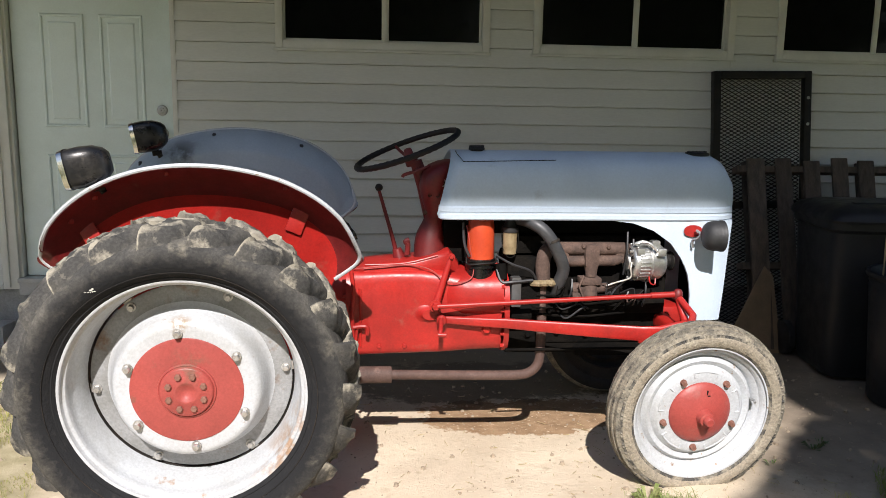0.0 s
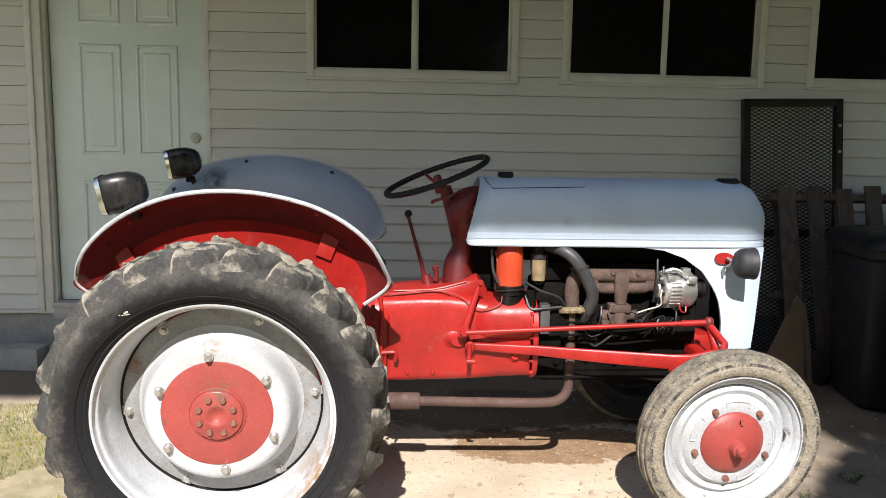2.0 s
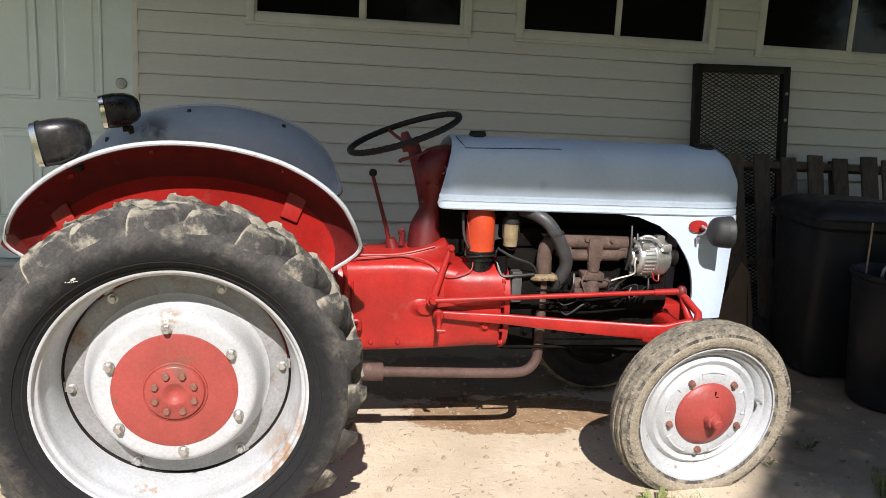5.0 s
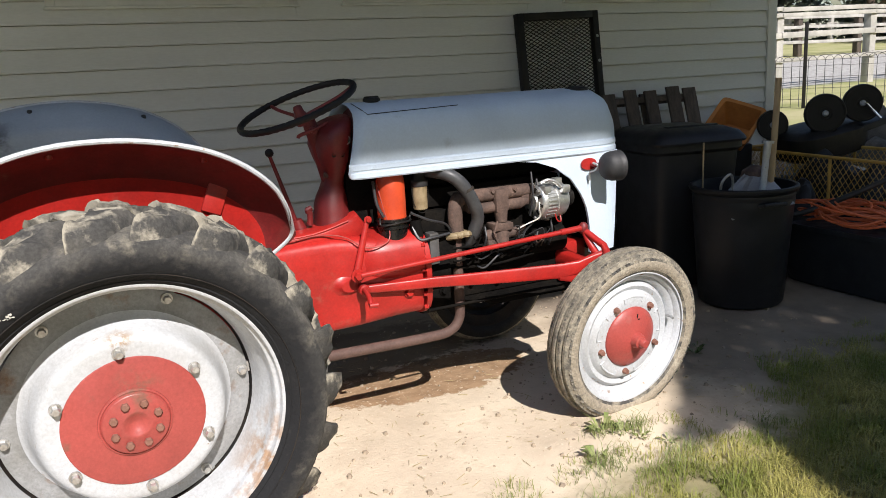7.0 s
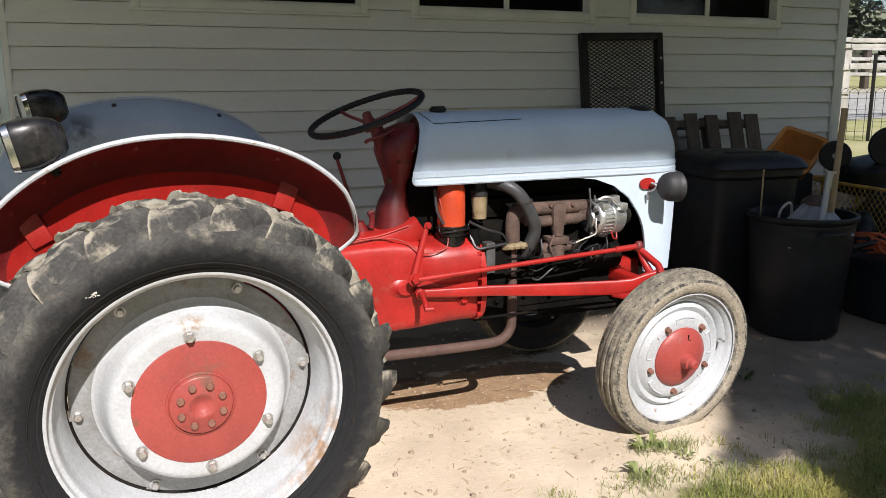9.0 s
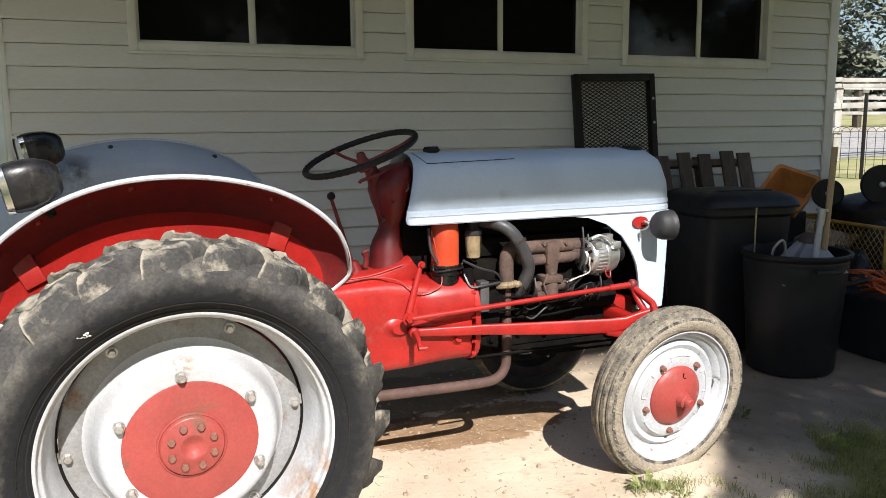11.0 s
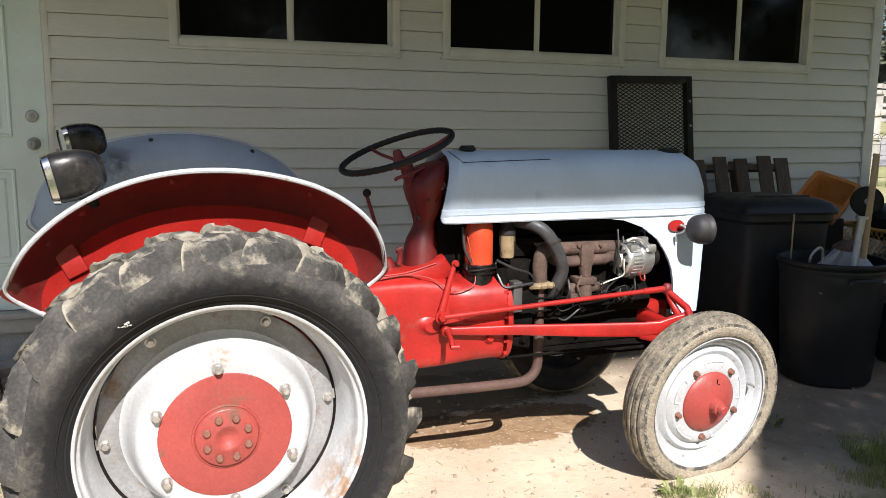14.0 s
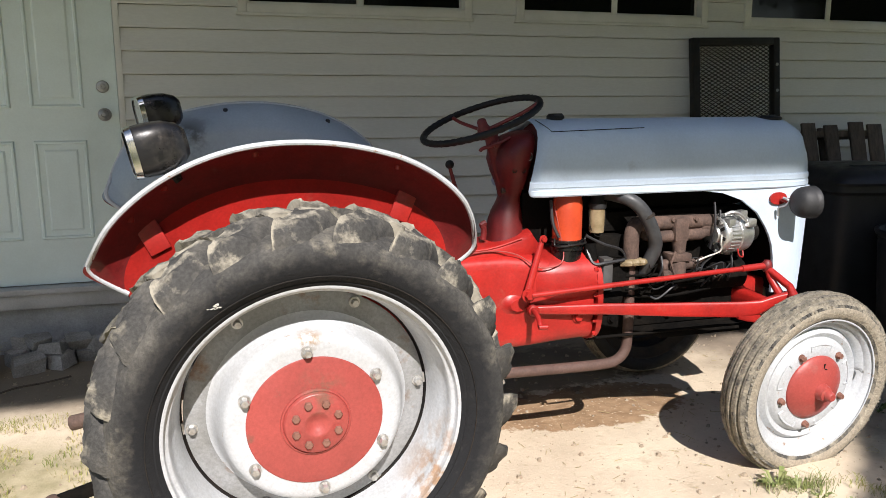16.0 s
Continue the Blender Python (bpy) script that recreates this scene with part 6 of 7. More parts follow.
# ---- things along the wall ----
def ramp_gate():
    """Expanded-metal trailer ramp gate, leaning against the siding."""
    lean = math.atan2(0.16, 1.63)
    m = Matrix.Translation((3.005, 1.50, 0.02)) @ pose(0, 0, 0, -math.degrees(lean), -1.2)
    ob = thing("ramp_gate", 2.985, 1.50, 0.0, "black steel mesh ramp gate leaning on the siding", "gate")
    w, h, t = 0.625, 1.645, 0.045
    for name, c, s in (("side_rail", (-w / 2 + t / 2, 0, h / 2), (t, 0.05, h)), ("side_rail", (w / 2 - t / 2, 0, h / 2), (t, 0.05, h)), ("top_rail", (0, 0, h - t / 2), (w - 2 * t, 0.05, t)), ("bottom_rail", (0, 0, t / 2), (w - 2 * t, 0.05, t)), ("cross_rail", (0, 0.01, h * 0.5), (w - 2 * t, 0.03, t))):
        bm = bmesh.new()
        box(bm, m @ Vector(c), s, m.to_3x3(), bevel=0.005)
        part(name, bm, BLACKMETAL, ob)
    # the diamond mesh
    bm = bmesh.new()
    x0, x1, z0, z1 = -w / 2 + t * 0.8, w / 2 - t * 0.8, t * 0.8, h - t * 0.8
    dx, dz = 0.044, 0.0118
    rows = int((z1 - z0) / dz)
    cols = int((x1 - x0) / dx)
    for i in range(rows + 1):
        z = z0 + i * dz
        pts = []
        for j in range(2 * cols + 1):
            x = x0 + j * dx / 2
            zz = z + (dz * 0.46 if (j + i) % 2 else -dz * 0.46)
            pts.append(Vector((x, 0, zz)))
        tube(bm, [m @ p for p in pts], 0.0038, 4)
    part("mesh", bm, BLACKMETAL, ob, "black expanded-metal mesh", smooth=0)
    for z in (1.32, 1.48, 0.9):
        bm = bmesh.new()
        hexbolt(bm, m @ Matrix.Translation((w / 2 - t / 2, -0.025, z)) @ OUT, 0.007, 0.008, 1.4)
        part("bolt", bm, STEEL, ob)


ramp_gate()


def pallet():
    lean = 16.0
    m = Matrix.Translation((3.40, 1.235, 0.01)) @ pose(0, 0, 0, -lean)
    ob = thing("pallet", 3.40, 1.235, 0.0, "weathered wooden pallet standing on edge against the wall", "pallet")
    h = 1.15
    for a, b, top in ((2.84, 2.95, 0), (3.02, 3.12, 0.004), (3.20, 3.30, -0.012), (3.38, 3.48, 0.008), (3.55, 3.65, -0.006), (3.745, 3.855, 0.012), (3.89, 4.0, -0.004)):
        bm = bmesh.new()
        box(bm, m @ Vector(((a + b) / 2 - 3.40, -0.055, (h + top) / 2)), (b - a, 0.018, h + top), m.to_3x3(), bevel=0.003)
        part("slat", bm, PALLET, ob)
    for z in (0.07, 0.50, h - 0.06):
        bm = bmesh.new()
        box(bm, m @ Vector((0.0, 0.0, z)), (1.22, 0.088, 0.04), m.to_3x3(), bevel=0.004)
        part("stringer", bm, PALLET, ob)
    for a, b in ((2.86, 2.97), (3.24, 3.33), (3.60, 3.68)):
        bm = bmesh.new()
        box(bm, m @ Vector(((a + b) / 2 - 3.40, 0.054, h / 2)), (b - a, 0.018, h), m.to_3x3(), bevel=0.003)
        part("slat", bm, PALLET, ob)


pallet()


def cardboard():
    bm = bmesh.new()
    m = Matrix.Translation((2.80, 1.12, 0.0)) @ pose(0, 0, 0, -14, 0, 20)
    vs = [(-0.28, 0, 0.0), (0.22, 0, 0.0), (0.22, 0, 0.46), (0.16, 0, 0.52), (0.02, 0, 0.36), (-0.12, 0, 0.20)]
    loft(bm, [[m @ Vector((x, y, z)) for x, _, z in vs] for y in (0.0, 0.006)])
    solid("cardboard_sheet", bm, CARD, "torn brown cardboard sheet leaning on the bin", "cardboard", smooth=0)


cardboard()


def wheeled_bin():
    ob = thing("wheeled_bin", 3.22, 0.95, 0.0, "large black plastic wheeled bin with a domed lid", "bin")
    turn = radians(-8)
    def ring(a, b, z, cx=0.0, cy=0.0):
        out = []
        for p, q in squircle(32, a, b, 7):
            out.append((3.25 + cx + p * math.cos(turn) - q * math.sin(turn), 0.89 + cy + p * math.sin(turn) + q * math.cos(turn), z))
        return out
    bm = bmesh.new()
    loft(bm, [ring(0.23, 0.23, 0.02), ring(0.24, 0.24, 0.05), ring(0.285, 0.29, 0.80), ring(0.305, 0.31, 0.82), ring(0.305, 0.31, 0.86), ring(0.29, 0.295, 0.865)])
    part("body", bm, BLACKBIN, ob)
    bm = bmesh.new()
    loft(bm, [ring(0.318, 0.325, 0.855), ring(0.322, 0.33, 0.868), ring(0.315, 0.322, 0.885), ring(0.29, 0.295, 0.915), ring(0.22, 0.225, 0.94), ring(0.10, 0.10, 0.95)])
    box(bm, (3.25, 0.74, 0.942), (0.34, 0.05, 0.02), Matrix.Rotation(turn, 3, "Z"), bevel=0.008)
    part("lid", bm, BLACKBIN, ob, "dusty black domed lid")
    for s in (-1, 1):
        bm = bmesh.new()
        lathe(bm, [(0.0, -0.025), (0.08, -0.025), (0.10, -0.018), (0.10, 0.018), (0.08, 0.025), (0, 0.025)], Matrix.Translation((3.25 + s * 0.24, 1.19, 0.10)) @ ALONG, 24)
        part("wheel", bm, BLACK, ob)
    bm = bmesh.new()
    tube(bm, [(3.05, 1.24, 0.90), (3.45, 1.20, 0.90)], 0.014, 10)
    part("handle", bm, BLACKBIN, ob)


wheeled_bin()


def round_can():
    cx, cy = 3.25, 0.34
    ob = thing("rubbish_can", cx, cy, 0.0, "round black plastic rubbish can holding tools and scrap", "rubbish can")
    m = Matrix.Translation((cx, cy, 0.0)) @ Matrix.Scale(0.95, 4)
    bm = bmesh.new()
    lathe(bm, [(0.0, 0.012), (0.225, 0.006), (0.236, 0.02), (0.262, 0.40), (0.275, 0.57), (0.279, 0.612), (0.276, 0.625), (0.281, 0.635), (0.278, 0.648), (0.283, 0.655), (0.292, 0.66), (0.298, 0.672), (0.297, 0.685), (0.288, 0.69), (0.275, 0.685), (0.268, 0.66), (0.25, 0.40), (0.225, 0.03), (0.0, 0.025)], m, 64)
    part("body", bm, BLACKBIN, ob)
    for a in (75, 255):
        bm = bmesh.new()
        c, s = math.cos(radians(a)), math.sin(radians(a))
        tube(bm, [(cx + 0.262 * c - 0.07 * s, cy + 0.262 * s + 0.07 * c, 0.57), (cx + 0.295 * c - 0.06 * s, cy + 0.295 * s + 0.06 * c, 0.58), (cx + 0.295 * c + 0.06 * s, cy + 0.295 * s - 0.06 * c, 0.58), (cx + 0.262 * c + 0.07 * s, cy + 0.262 * s - 0.07 * c, 0.57)], 0.010, 8)
        part("handle", bm, BLACKBIN, ob)
    bm = bmesh.new()
    tube(bm, [(3.32, 0.26, 0.03), (3.352, 0.247, 0.65), (3.37, 0.235, 1.205)], 0.0165, 14)
    solid("wooden_pole", bm, POLEWOOD, "pale wooden tool handle standing in the rubbish can", "pole")
    bm = bmesh.new()
    tube(bm, [(3.14, 0.44, 0.05), (3.105, 0.490, 0.616), (3.085, 0.468, 0.877)], 0.0045, 8)
    solid("thin_stick", bm, POLEWOOD, "thin pale garden stake standing in the can", "stick")
    bm = bmesh.new()
    tube(bm, [(3.25, 0.26, 0.10), (3.272, 0.225, 0.66), (3.280, 0.220, 0.80), (3.283, 0.219, 0.83)], [0.017, 0.017, 0.017, 0.020], 16)
    pipe = solid("white_pipe", bm, WHITE, "scuffed white pipe standing in the rubbish can", "pipe")
    BASES[pipe] = Matrix.Identity(4)
    bm = bmesh.new()
    tube(bm, [(3.281, 0.220, 0.80), (3.286, 0.217, 0.875)], 0.0195, 16)
    tube(bm, [(3.286, 0.217, 0.872), (3.287, 0.217, 0.885)], 0.031, 20)
    part("flange", bm, STEEL, pipe, "grey metal pipe flange")
    bm = bmesh.new()
    mm = Matrix.Translation((3.19, 0.30, 0.63)) @ pose(0, 0, 0, -58, -16, -12)
    loft(bm, [[mm @ Vector((x, y + 0.03 * math.cos(x * 9), z)) for x, z in ((-0.17, -0.16), (0.17, -0.22), (0.19, 0.10), (0.14, 0.115), (-0.14, 0.0))] for y in (0.0, 0.004)])
    solid("sheet_metal", bm, STEEL, "bent galvanised sheet in the rubbish can", "sheet metal", smooth=0)
    bm = bmesh.new()
    tube(bm, curve([(3.04, 0.30, 0.60), (3.03, 0.28, 0.68), (3.06, 0.27, 0.72), (3.10, 0.28, 0.715), (3.12, 0.29, 0.66), (3.10, 0.29, 0.60)], 6), 0.007, 8)
    solid("bent_wire", bm, STEEL, "bent grey wire sticking out of the rubbish can", "wire")
    bm = bmesh.new()
    lathe(bm, [(0.0, -0.09), (0.06, -0.07), (0.085, 0.0), (0.07, 0.06), (0.03, 0.085), (0, 0.09)], Matrix.Translation((3.36, 0.36, 0.65)), 20)
    solid("old_ball", bm, RUST, "rusty brown round float in the rubbish can", "float")


round_can()


def tote():
    ob = thing("tote", 3.95, 0.12, 0.0, "dark grey plastic tote with cord heaped on top", "tote")
    bm = bmesh.new()
    loft(bm, [[(3.95 + p, 0.12 + q, z) for p, q in squircle(36, a, b, 6)] for a, b, z in ((0.185, 0.37, 0.01), (0.195, 0.38, 0.03), (0.225, 0.42, 0.335))])
    part("body", bm, TOTE, ob)
    bm = bmesh.new()
    loft(bm, [[(3.95 + p, 0.12 + q, z) for p, q in squircle(36, a, b, 6)] for a, b, z in ((0.224, 0.418, 0.333), (0.24, 0.435, 0.335), (0.24, 0.435, 0.362), (0.215, 0.41, 0.366), (0.21, 0.40, 0.34))])
    part("lid", bm, TOTE, ob, "dark grey snap-on lid")
    for y in (-0.325, 0.565):
        bm = bmesh.new()
        tube(bm, [(3.85, y, 0.30), (3.86, y + (0.03 if y > 0 else -0.03), 0.31), (4.04, y + (0.03 if y > 0 else -0.03), 0.31), (4.05, y, 0.30)], 0.009, 8)
        part("handle", bm, TOTE, ob)
    for k in range(10):
        bm = bmesh.new()
        rnd = random.Random(k)
        cx, cy, a0 = 3.94 + rnd.uniform(-0.05, 0.05), 0.14 + rnd.uniform(-0.12, 0.12), rnd.uniform(0, 6.28)
        pts = []
        for j in range(22):
            t = a0 + j / 22 * 2 * math.pi * 1.6
            rx, ry = 0.15 + 0.06 * math.sin(1.7 * t + k), 0.25 + 0.08 * math.cos(1.3 * t + 2 * k)
            pts.append((cx + rx * math.cos(t), cy + ry * math.sin(t), 0.385 + 0.010 * k + 0.025 * math.sin(2.1 * t + k)))
        tube(bm, curve(pts, 3), 0.0068, 6)
        solid("cord", bm, CORD, "orange extension cord loosely coiled on the tote", "extension cord", "coils of cord")
    bm = bmesh.new()
    tube(bm, curve([(3.72, 0.42, 0.40), (3.84, 0.28, 0.47), (3.97, 0.06, 0.60), (4.07, -0.16, 0.74)], 6), 0.016, 10)
    solid("black_handle", bm, BLACK, "black tubular handle lying across the tote", "handle")


tote()


def garden_cart():
    ob = thing("garden_cart", 4.65, 0.80, 0.0, "yellow steel mesh garden cart full of scrap", "garden cart")
    z0, z1 = 0.28, 0.665
    corners = [(4.46, 1.50), (4.30, 0.16), (4.90, 0.10), (4.98, 1.44)]
    for i in range(4):
        (ax, ay), (bx, by) = corners[i], corners[(i + 1) % 4]
        for z in (z0, z1):
            bm = bmesh.new()
            tube(bm, [(ax, ay, z), (bx, by, z)], 0.011, 8)
            part("rail", bm, YELLOW, ob)
        for f in (0.0, 0.62):
            bm = bmesh.new()
            x, y = ax + (bx - ax) * f, ay + (by - ay) * f
            tube(bm, [(x, y, z0), (x, y, z1)], 0.011, 8)
            part("stake", bm, YELLOW, ob)
        bm = bmesh.new()
        n = 30 if i % 2 == 0 else 13
        for k in range(-6, n):
            for up in (1, -1):
                f0, f1 = k / n, (k + 7) / n
                g0, g1 = max(0.0, -f0 / (f1 - f0)), min(1.0, (1 - f0) / (f1 - f0))
                if g1 <= g0:
                    continue
                p = []
                for g in (g0, g1):
                    f = f0 + (f1 - f0) * g
                    zz = z0 + (z1 - z0) * (g if up > 0 else 1 - g)
                    p.append((ax + (bx - ax) * f, ay + (by - ay) * f, zz))
                tube(bm, p, 0.0022, 4)
        part("mesh", bm, YELLOW, ob, "dull yellow wire mesh", smooth=0)
    bm = bmesh.new()
    box(bm, (4.66, 0.80, z0), (0.52, 1.3, 0.02), Matrix.Rotation(radians(-5), 3, "Z"))
    part("floor", bm, BLACKMETAL, ob)
    for x, y in ((4.42, 0.30), (4.80, 0.28), (4.54, 1.35), (4.88, 1.32)):
        bm = bmesh.new()
        lathe(bm, [(0.0, -0.03), (0.05, -0.035), (0.10, -0.04), (0.14, -0.025), (0.14, 0.025), (0.10, 0.04), (0.0, 0.03)], Matrix.Translation((x, y + 0.02, 0.14)) @ OUT, 24)
        part("wheel", bm, BLACK, ob)
    # planks and scrap inside
    for k, (x, y, z, a, l, mat, nm) in enumerate(((4.62, 0.55, 0.50, 66, 0.75, PALLET, "scrap_board"), (4.66, 0.78, 0.56, 98, 0.7, STEEL, "scrap_board"), (4.55, 1.15, 0.42, 84, 0.5, CARD, "scrap_board"), (4.72, 0.45, 0.47, 60, 0.4, YELLOW, "scrap_board"))):
        bm = bmesh.new()
        box(bm, (x, y, z), (l, 0.12, 0.03), pose(0, 0, 0, 10 * (k - 1), -8, a).to_3x3(), bevel=0.004)
        solid(nm, bm, mat, "loose scrap board lying in the garden cart", "board", "scrap in the cart")


garden_cart()


def heap(name, x, y, z, rx, ry, h, seed, mat, label, cat, turn=0.0):
    """A crumpled heap with folds, on its support."""
    n, w = 40, 15
    bm = bmesh.new()
    rows = []
    for j in range(w):
        f = j / (w - 1)
        row = []
        for i in range(n):
            t = 2 * math.pi * i / n
            r = math.sin(f * math.pi / 2) * (1 + 0.14 * noise.noise(Vector((math.cos(t) * 1.7, math.sin(t) * 1.7, seed))))
            px, py = rx * r * math.cos(t), ry * r * math.sin(t)
            pz = h * max(0.0, math.cos(f * math.pi / 2)) ** 0.7
            pz = max(0.0, pz * (1 + 0.8 * noise.noise(Vector((px * 4, py * 4, seed + 2)))) + 0.05 * noise.noise(Vector((px * 13, py * 13, seed))) * (f < 0.95))
            c, s = math.cos(turn), math.sin(turn)
            row.append(Vector((x + px * c - py * s, y + px * s + py * c, z + pz)))
        rows.append(row)
    loft(bm, rows[1:])
    solid(name, bm, mat, label, cat, smooth=28)


HEAPGREY = material("dusty grey scrap", (0.16, 0.15, 0.135), 0.9, second=(0.08, 0.075, 0.068), scale=7, grain=0.3, bump=0.5, third=(0.15, 0.14, 0.125), third_mix=(0.6, 0.68))
heap("tarp", 4.65, 0.78, 0.29, 0.27, 0.58, 0.30, 5, BLACKBIN, "crumpled black tarp heaped in the garden cart", "tarp", radians(-5))
heap("debris_mound", 6.0, 1.15, height(6.0, 1.15) - 0.02, 0.85, 1.0, 0.62, 9, HEAPGREY, "dusty grey scrap heap behind the garden cart", "scrap heap")
heap("debris_mound", 5.35, 0.15, height(5.35, 0.15) - 0.02, 0.35, 0.55, 0.42, 12, HEAPGREY, "low grey scrap heap beside the garden cart", "scrap heap")
heap("tarp", 4.12, 0.98, 0.0, 0.26, 0.40, 0.52, 21, BLACKBIN, "crumpled black tarp on the ground between bin and cart", "tarp")


def orange_tub():
    bm = bmesh.new()
    m = Matrix.Translation((4.34, 1.46, 0.79)) @ pose(0, 0, 0, 22, -38, 12) @ Matrix.Scale(0.86, 4)
    rows = []
    for a, b, z in ((0.0, 0.0, -0.13), (0.12, 0.10, -0.13), (0.15, 0.125, -0.10), (0.19, 0.165, 0.12), (0.215, 0.19, 0.125), (0.215, 0.19, 0.145), (0.185, 0.16, 0.14), (0.145, 0.12, -0.09), (0.0, 0.0, -0.095)):
        rows.append([m @ Vector((p, q, z)) for p, q in squircle(32, max(a, 1e-4), max(b, 1e-4), 11)])
    loft(bm, rows)
    solid("plastic_tub", bm, TUBORANGE, "orange-brown plastic tub tipped on the scrap pile", "tub")
    bm = bmesh.new()
    box(bm, (4.25, 1.50, 0.36), (0.34, 0.32, 0.70), Matrix.Rotation(0.15, 3, "Z"), bevel=0.02)
    solid("dark_crate", bm, BLACKBIN, "dark plastic crate stacked beside the wall", "crate")


orange_tub()


def mower():
    ob = thing("push_mower", 4.6, 0.98, 0.70, "black push mower lying upturned on the garden cart", "mower")
    bm = bmesh.new()
    m = Matrix.Translation((4.74, 1.08, 0.77)) @ pose(0, 0, 0, 4, -7, -6)
    loft(bm, [[m @ Vector((p, q, z)) for p, q in squircle(32, a, b, 4)] for a, b, z in ((0.28, 0.17, -0.15), (0.31, 0.20, -0.13), (0.33, 0.21, -0.02), (0.33, 0.21, 0.02), (0.27, 0.17, 0.05), (0.10, 0.09, 0.06))])
    part("deck", bm, BLACKMETAL, ob)
    for x, y, z, r in ((4.64, 0.94, 0.915, 0.132), (4.96, 0.90, 0.965, 0.128), (4.42, 1.18, 0.845, 0.102)):
        bm = bmesh.new()
        w = Matrix.Translation((x, y, z)) @ pose(0, 0, 0, 90, 0, -38)
        lathe(bm, [(0.0, 0.002), (r * 0.30, 0.002), (r * 0.32, 0.006), (r * 0.88, 0.006), (r * 0.90, 0.010), (r * 0.97, 0.009), (r, 0.002), (r, -0.030), (r * 0.95, -0.036), (0, -0.036)], w, 48)
        wh = part("wheel", bm, WHEELBLACK, ob, "black plastic disc wheel")
        bm = bmesh.new()
        lathe(bm, [(0.0, 0.022), (0.012, 0.021), (0.019, 0.012), (0.021, 0.003), (0.021, 0.0)], w, 20)
        part("hub", bm, WHITE, wh, "small white hub cap")
    bm = bmesh.new()
    tube(bm, [(4.94, 0.86, 0.97), (5.02, 0.80, 0.86)], 0.009, 8)
    part("brace", bm, CHROME, ob)
    bm = bmesh.new()
    box(bm, (4.98, 0.92, 0.80), (0.36, 0.14, 0.05), pose(0, 0, 0, 0, -14, -10).to_3x3(), bevel=0.015)
    part("guard", bm, TOTE, ob)


mower()


# ---- blocks by the step ----
def rubble():
    for x, y, sx, sy, sz, tx, tz in ((-1.07, 1.46, 0.16, 0.12, 0.09, 8, 20), (-0.93, 1.50, 0.13, 0.11, 0.08, -12, 55), (-1.02, 1.58, 0.14, 0.10, 0.07, 25, -20), (-0.80, 1.60, 0.15, 0.10, 0.06, 12, 10), (-0.70, 1.56, 0.12, 0.09, 0.06, -10, 60), (-1.14, 1.60, 0.12, 0.10, 0.08, 0, 35), (-0.58, 1.62, 0.14, 0.09, 0.06, 15, -15), (-0.90, 1.63, 0.15, 0.10, 0.10, 20, 70), (-0.66, 1.64, 0.16, 0.09, 0.10, -18, 25)):
        bm = bmesh.new()
        box(bm, (0, 0, 0), (sx * 0.82, sy * 0.88, sz * 0.9), bevel=0.006)
        for v in bm.verts:
            v.co += 0.026 * Vector((noise.noise(v.co * 9 + Vector((x * 9, 0, 0))), noise.noise(v.co * 9 + Vector((0, x * 9, 5))), noise.noise(v.co * 9 + Vector((0, 3, x * 9)))))
        bmesh.ops.transform(bm, matrix=Matrix.Translation((x, y, sz * 0.42 + 0.004)) @ pose(0, 0, 0, tx, 0, tz), verts=bm.verts)
        solid("paving_piece", bm, BLOCK, "broken grey paving piece lying on the dirt", "paving piece", "rubble by the step", smooth=25)
    for x, y, z, sx, sy, sz, tx, tz in ((-1.04, 1.58, 0.135, 0.13, 0.10, 0.07, 14, 30), (-0.96, 1.54, 0.105, 0.12, 0.11, 0.08, -16, -25), (-0.86, 1.60, 0.115, 0.15, 0.10, 0.07, 18, 12), (-0.76, 1.60, 0.10, 0.13, 0.10, 0.08, -8, 40), (-1.12, 1.62, 0.13, 0.10, 0.10, 0.07, 5, -10)):
        bm = bmesh.new()
        box(bm, (0, 0, 0), (sx * 0.82, sy * 0.88, sz * 0.9), bevel=0.006)
        for v in bm.verts:
            v.co += 0.028 * Vector((noise.noise(v.co * 9 + Vector((x * 9, 1, 0))), noise.noise(v.co * 9 + Vector((0, x * 9, 7))), noise.noise(v.co * 9 + Vector((2, 3, x * 9)))))
        bmesh.ops.transform(bm, matrix=Matrix.Translation((x, y, z * 0.78)) @ pose(0, 0, 0, tx, 0, tz), verts=bm.verts)
        solid("paving_piece", bm, BLOCK, "broken grey paving piece piled on others", "paving piece", "rubble by the step", smooth=25)
    for x, y, sx, sy in ((-1.66, 1.52, 0.30, 0.14), (-1.30, 1.40, 0.16, 0.20), (-1.98, 1.52, 0.30, 0.14)):
        bm = bmesh.new()
        box(bm, (x, y, 0.065), (sx, sy, 0.13), Matrix.Rotation(0.06 * x, 3, "Z"), bevel=0.007)
        solid("edging_block", bm, CONCRETE, "grey concrete edging block on the ground", "concrete block", "edging blocks")
    bm = bmesh.new()
    tube(bm, curve([(-1.18, 1.10, 0.012), (-1.08, 1.18, 0.02), (-0.95, 1.24, 0.015), (-0.86, 1.28, 0.02)], 4), 0.005, 6)
    solid("twig", bm, BARK, "thin dry twig lying on the dirt", "twig")


rubble()


# ---- yard beyond the corner ----
ACROSS = Vector((0.6, -0.8, 0))


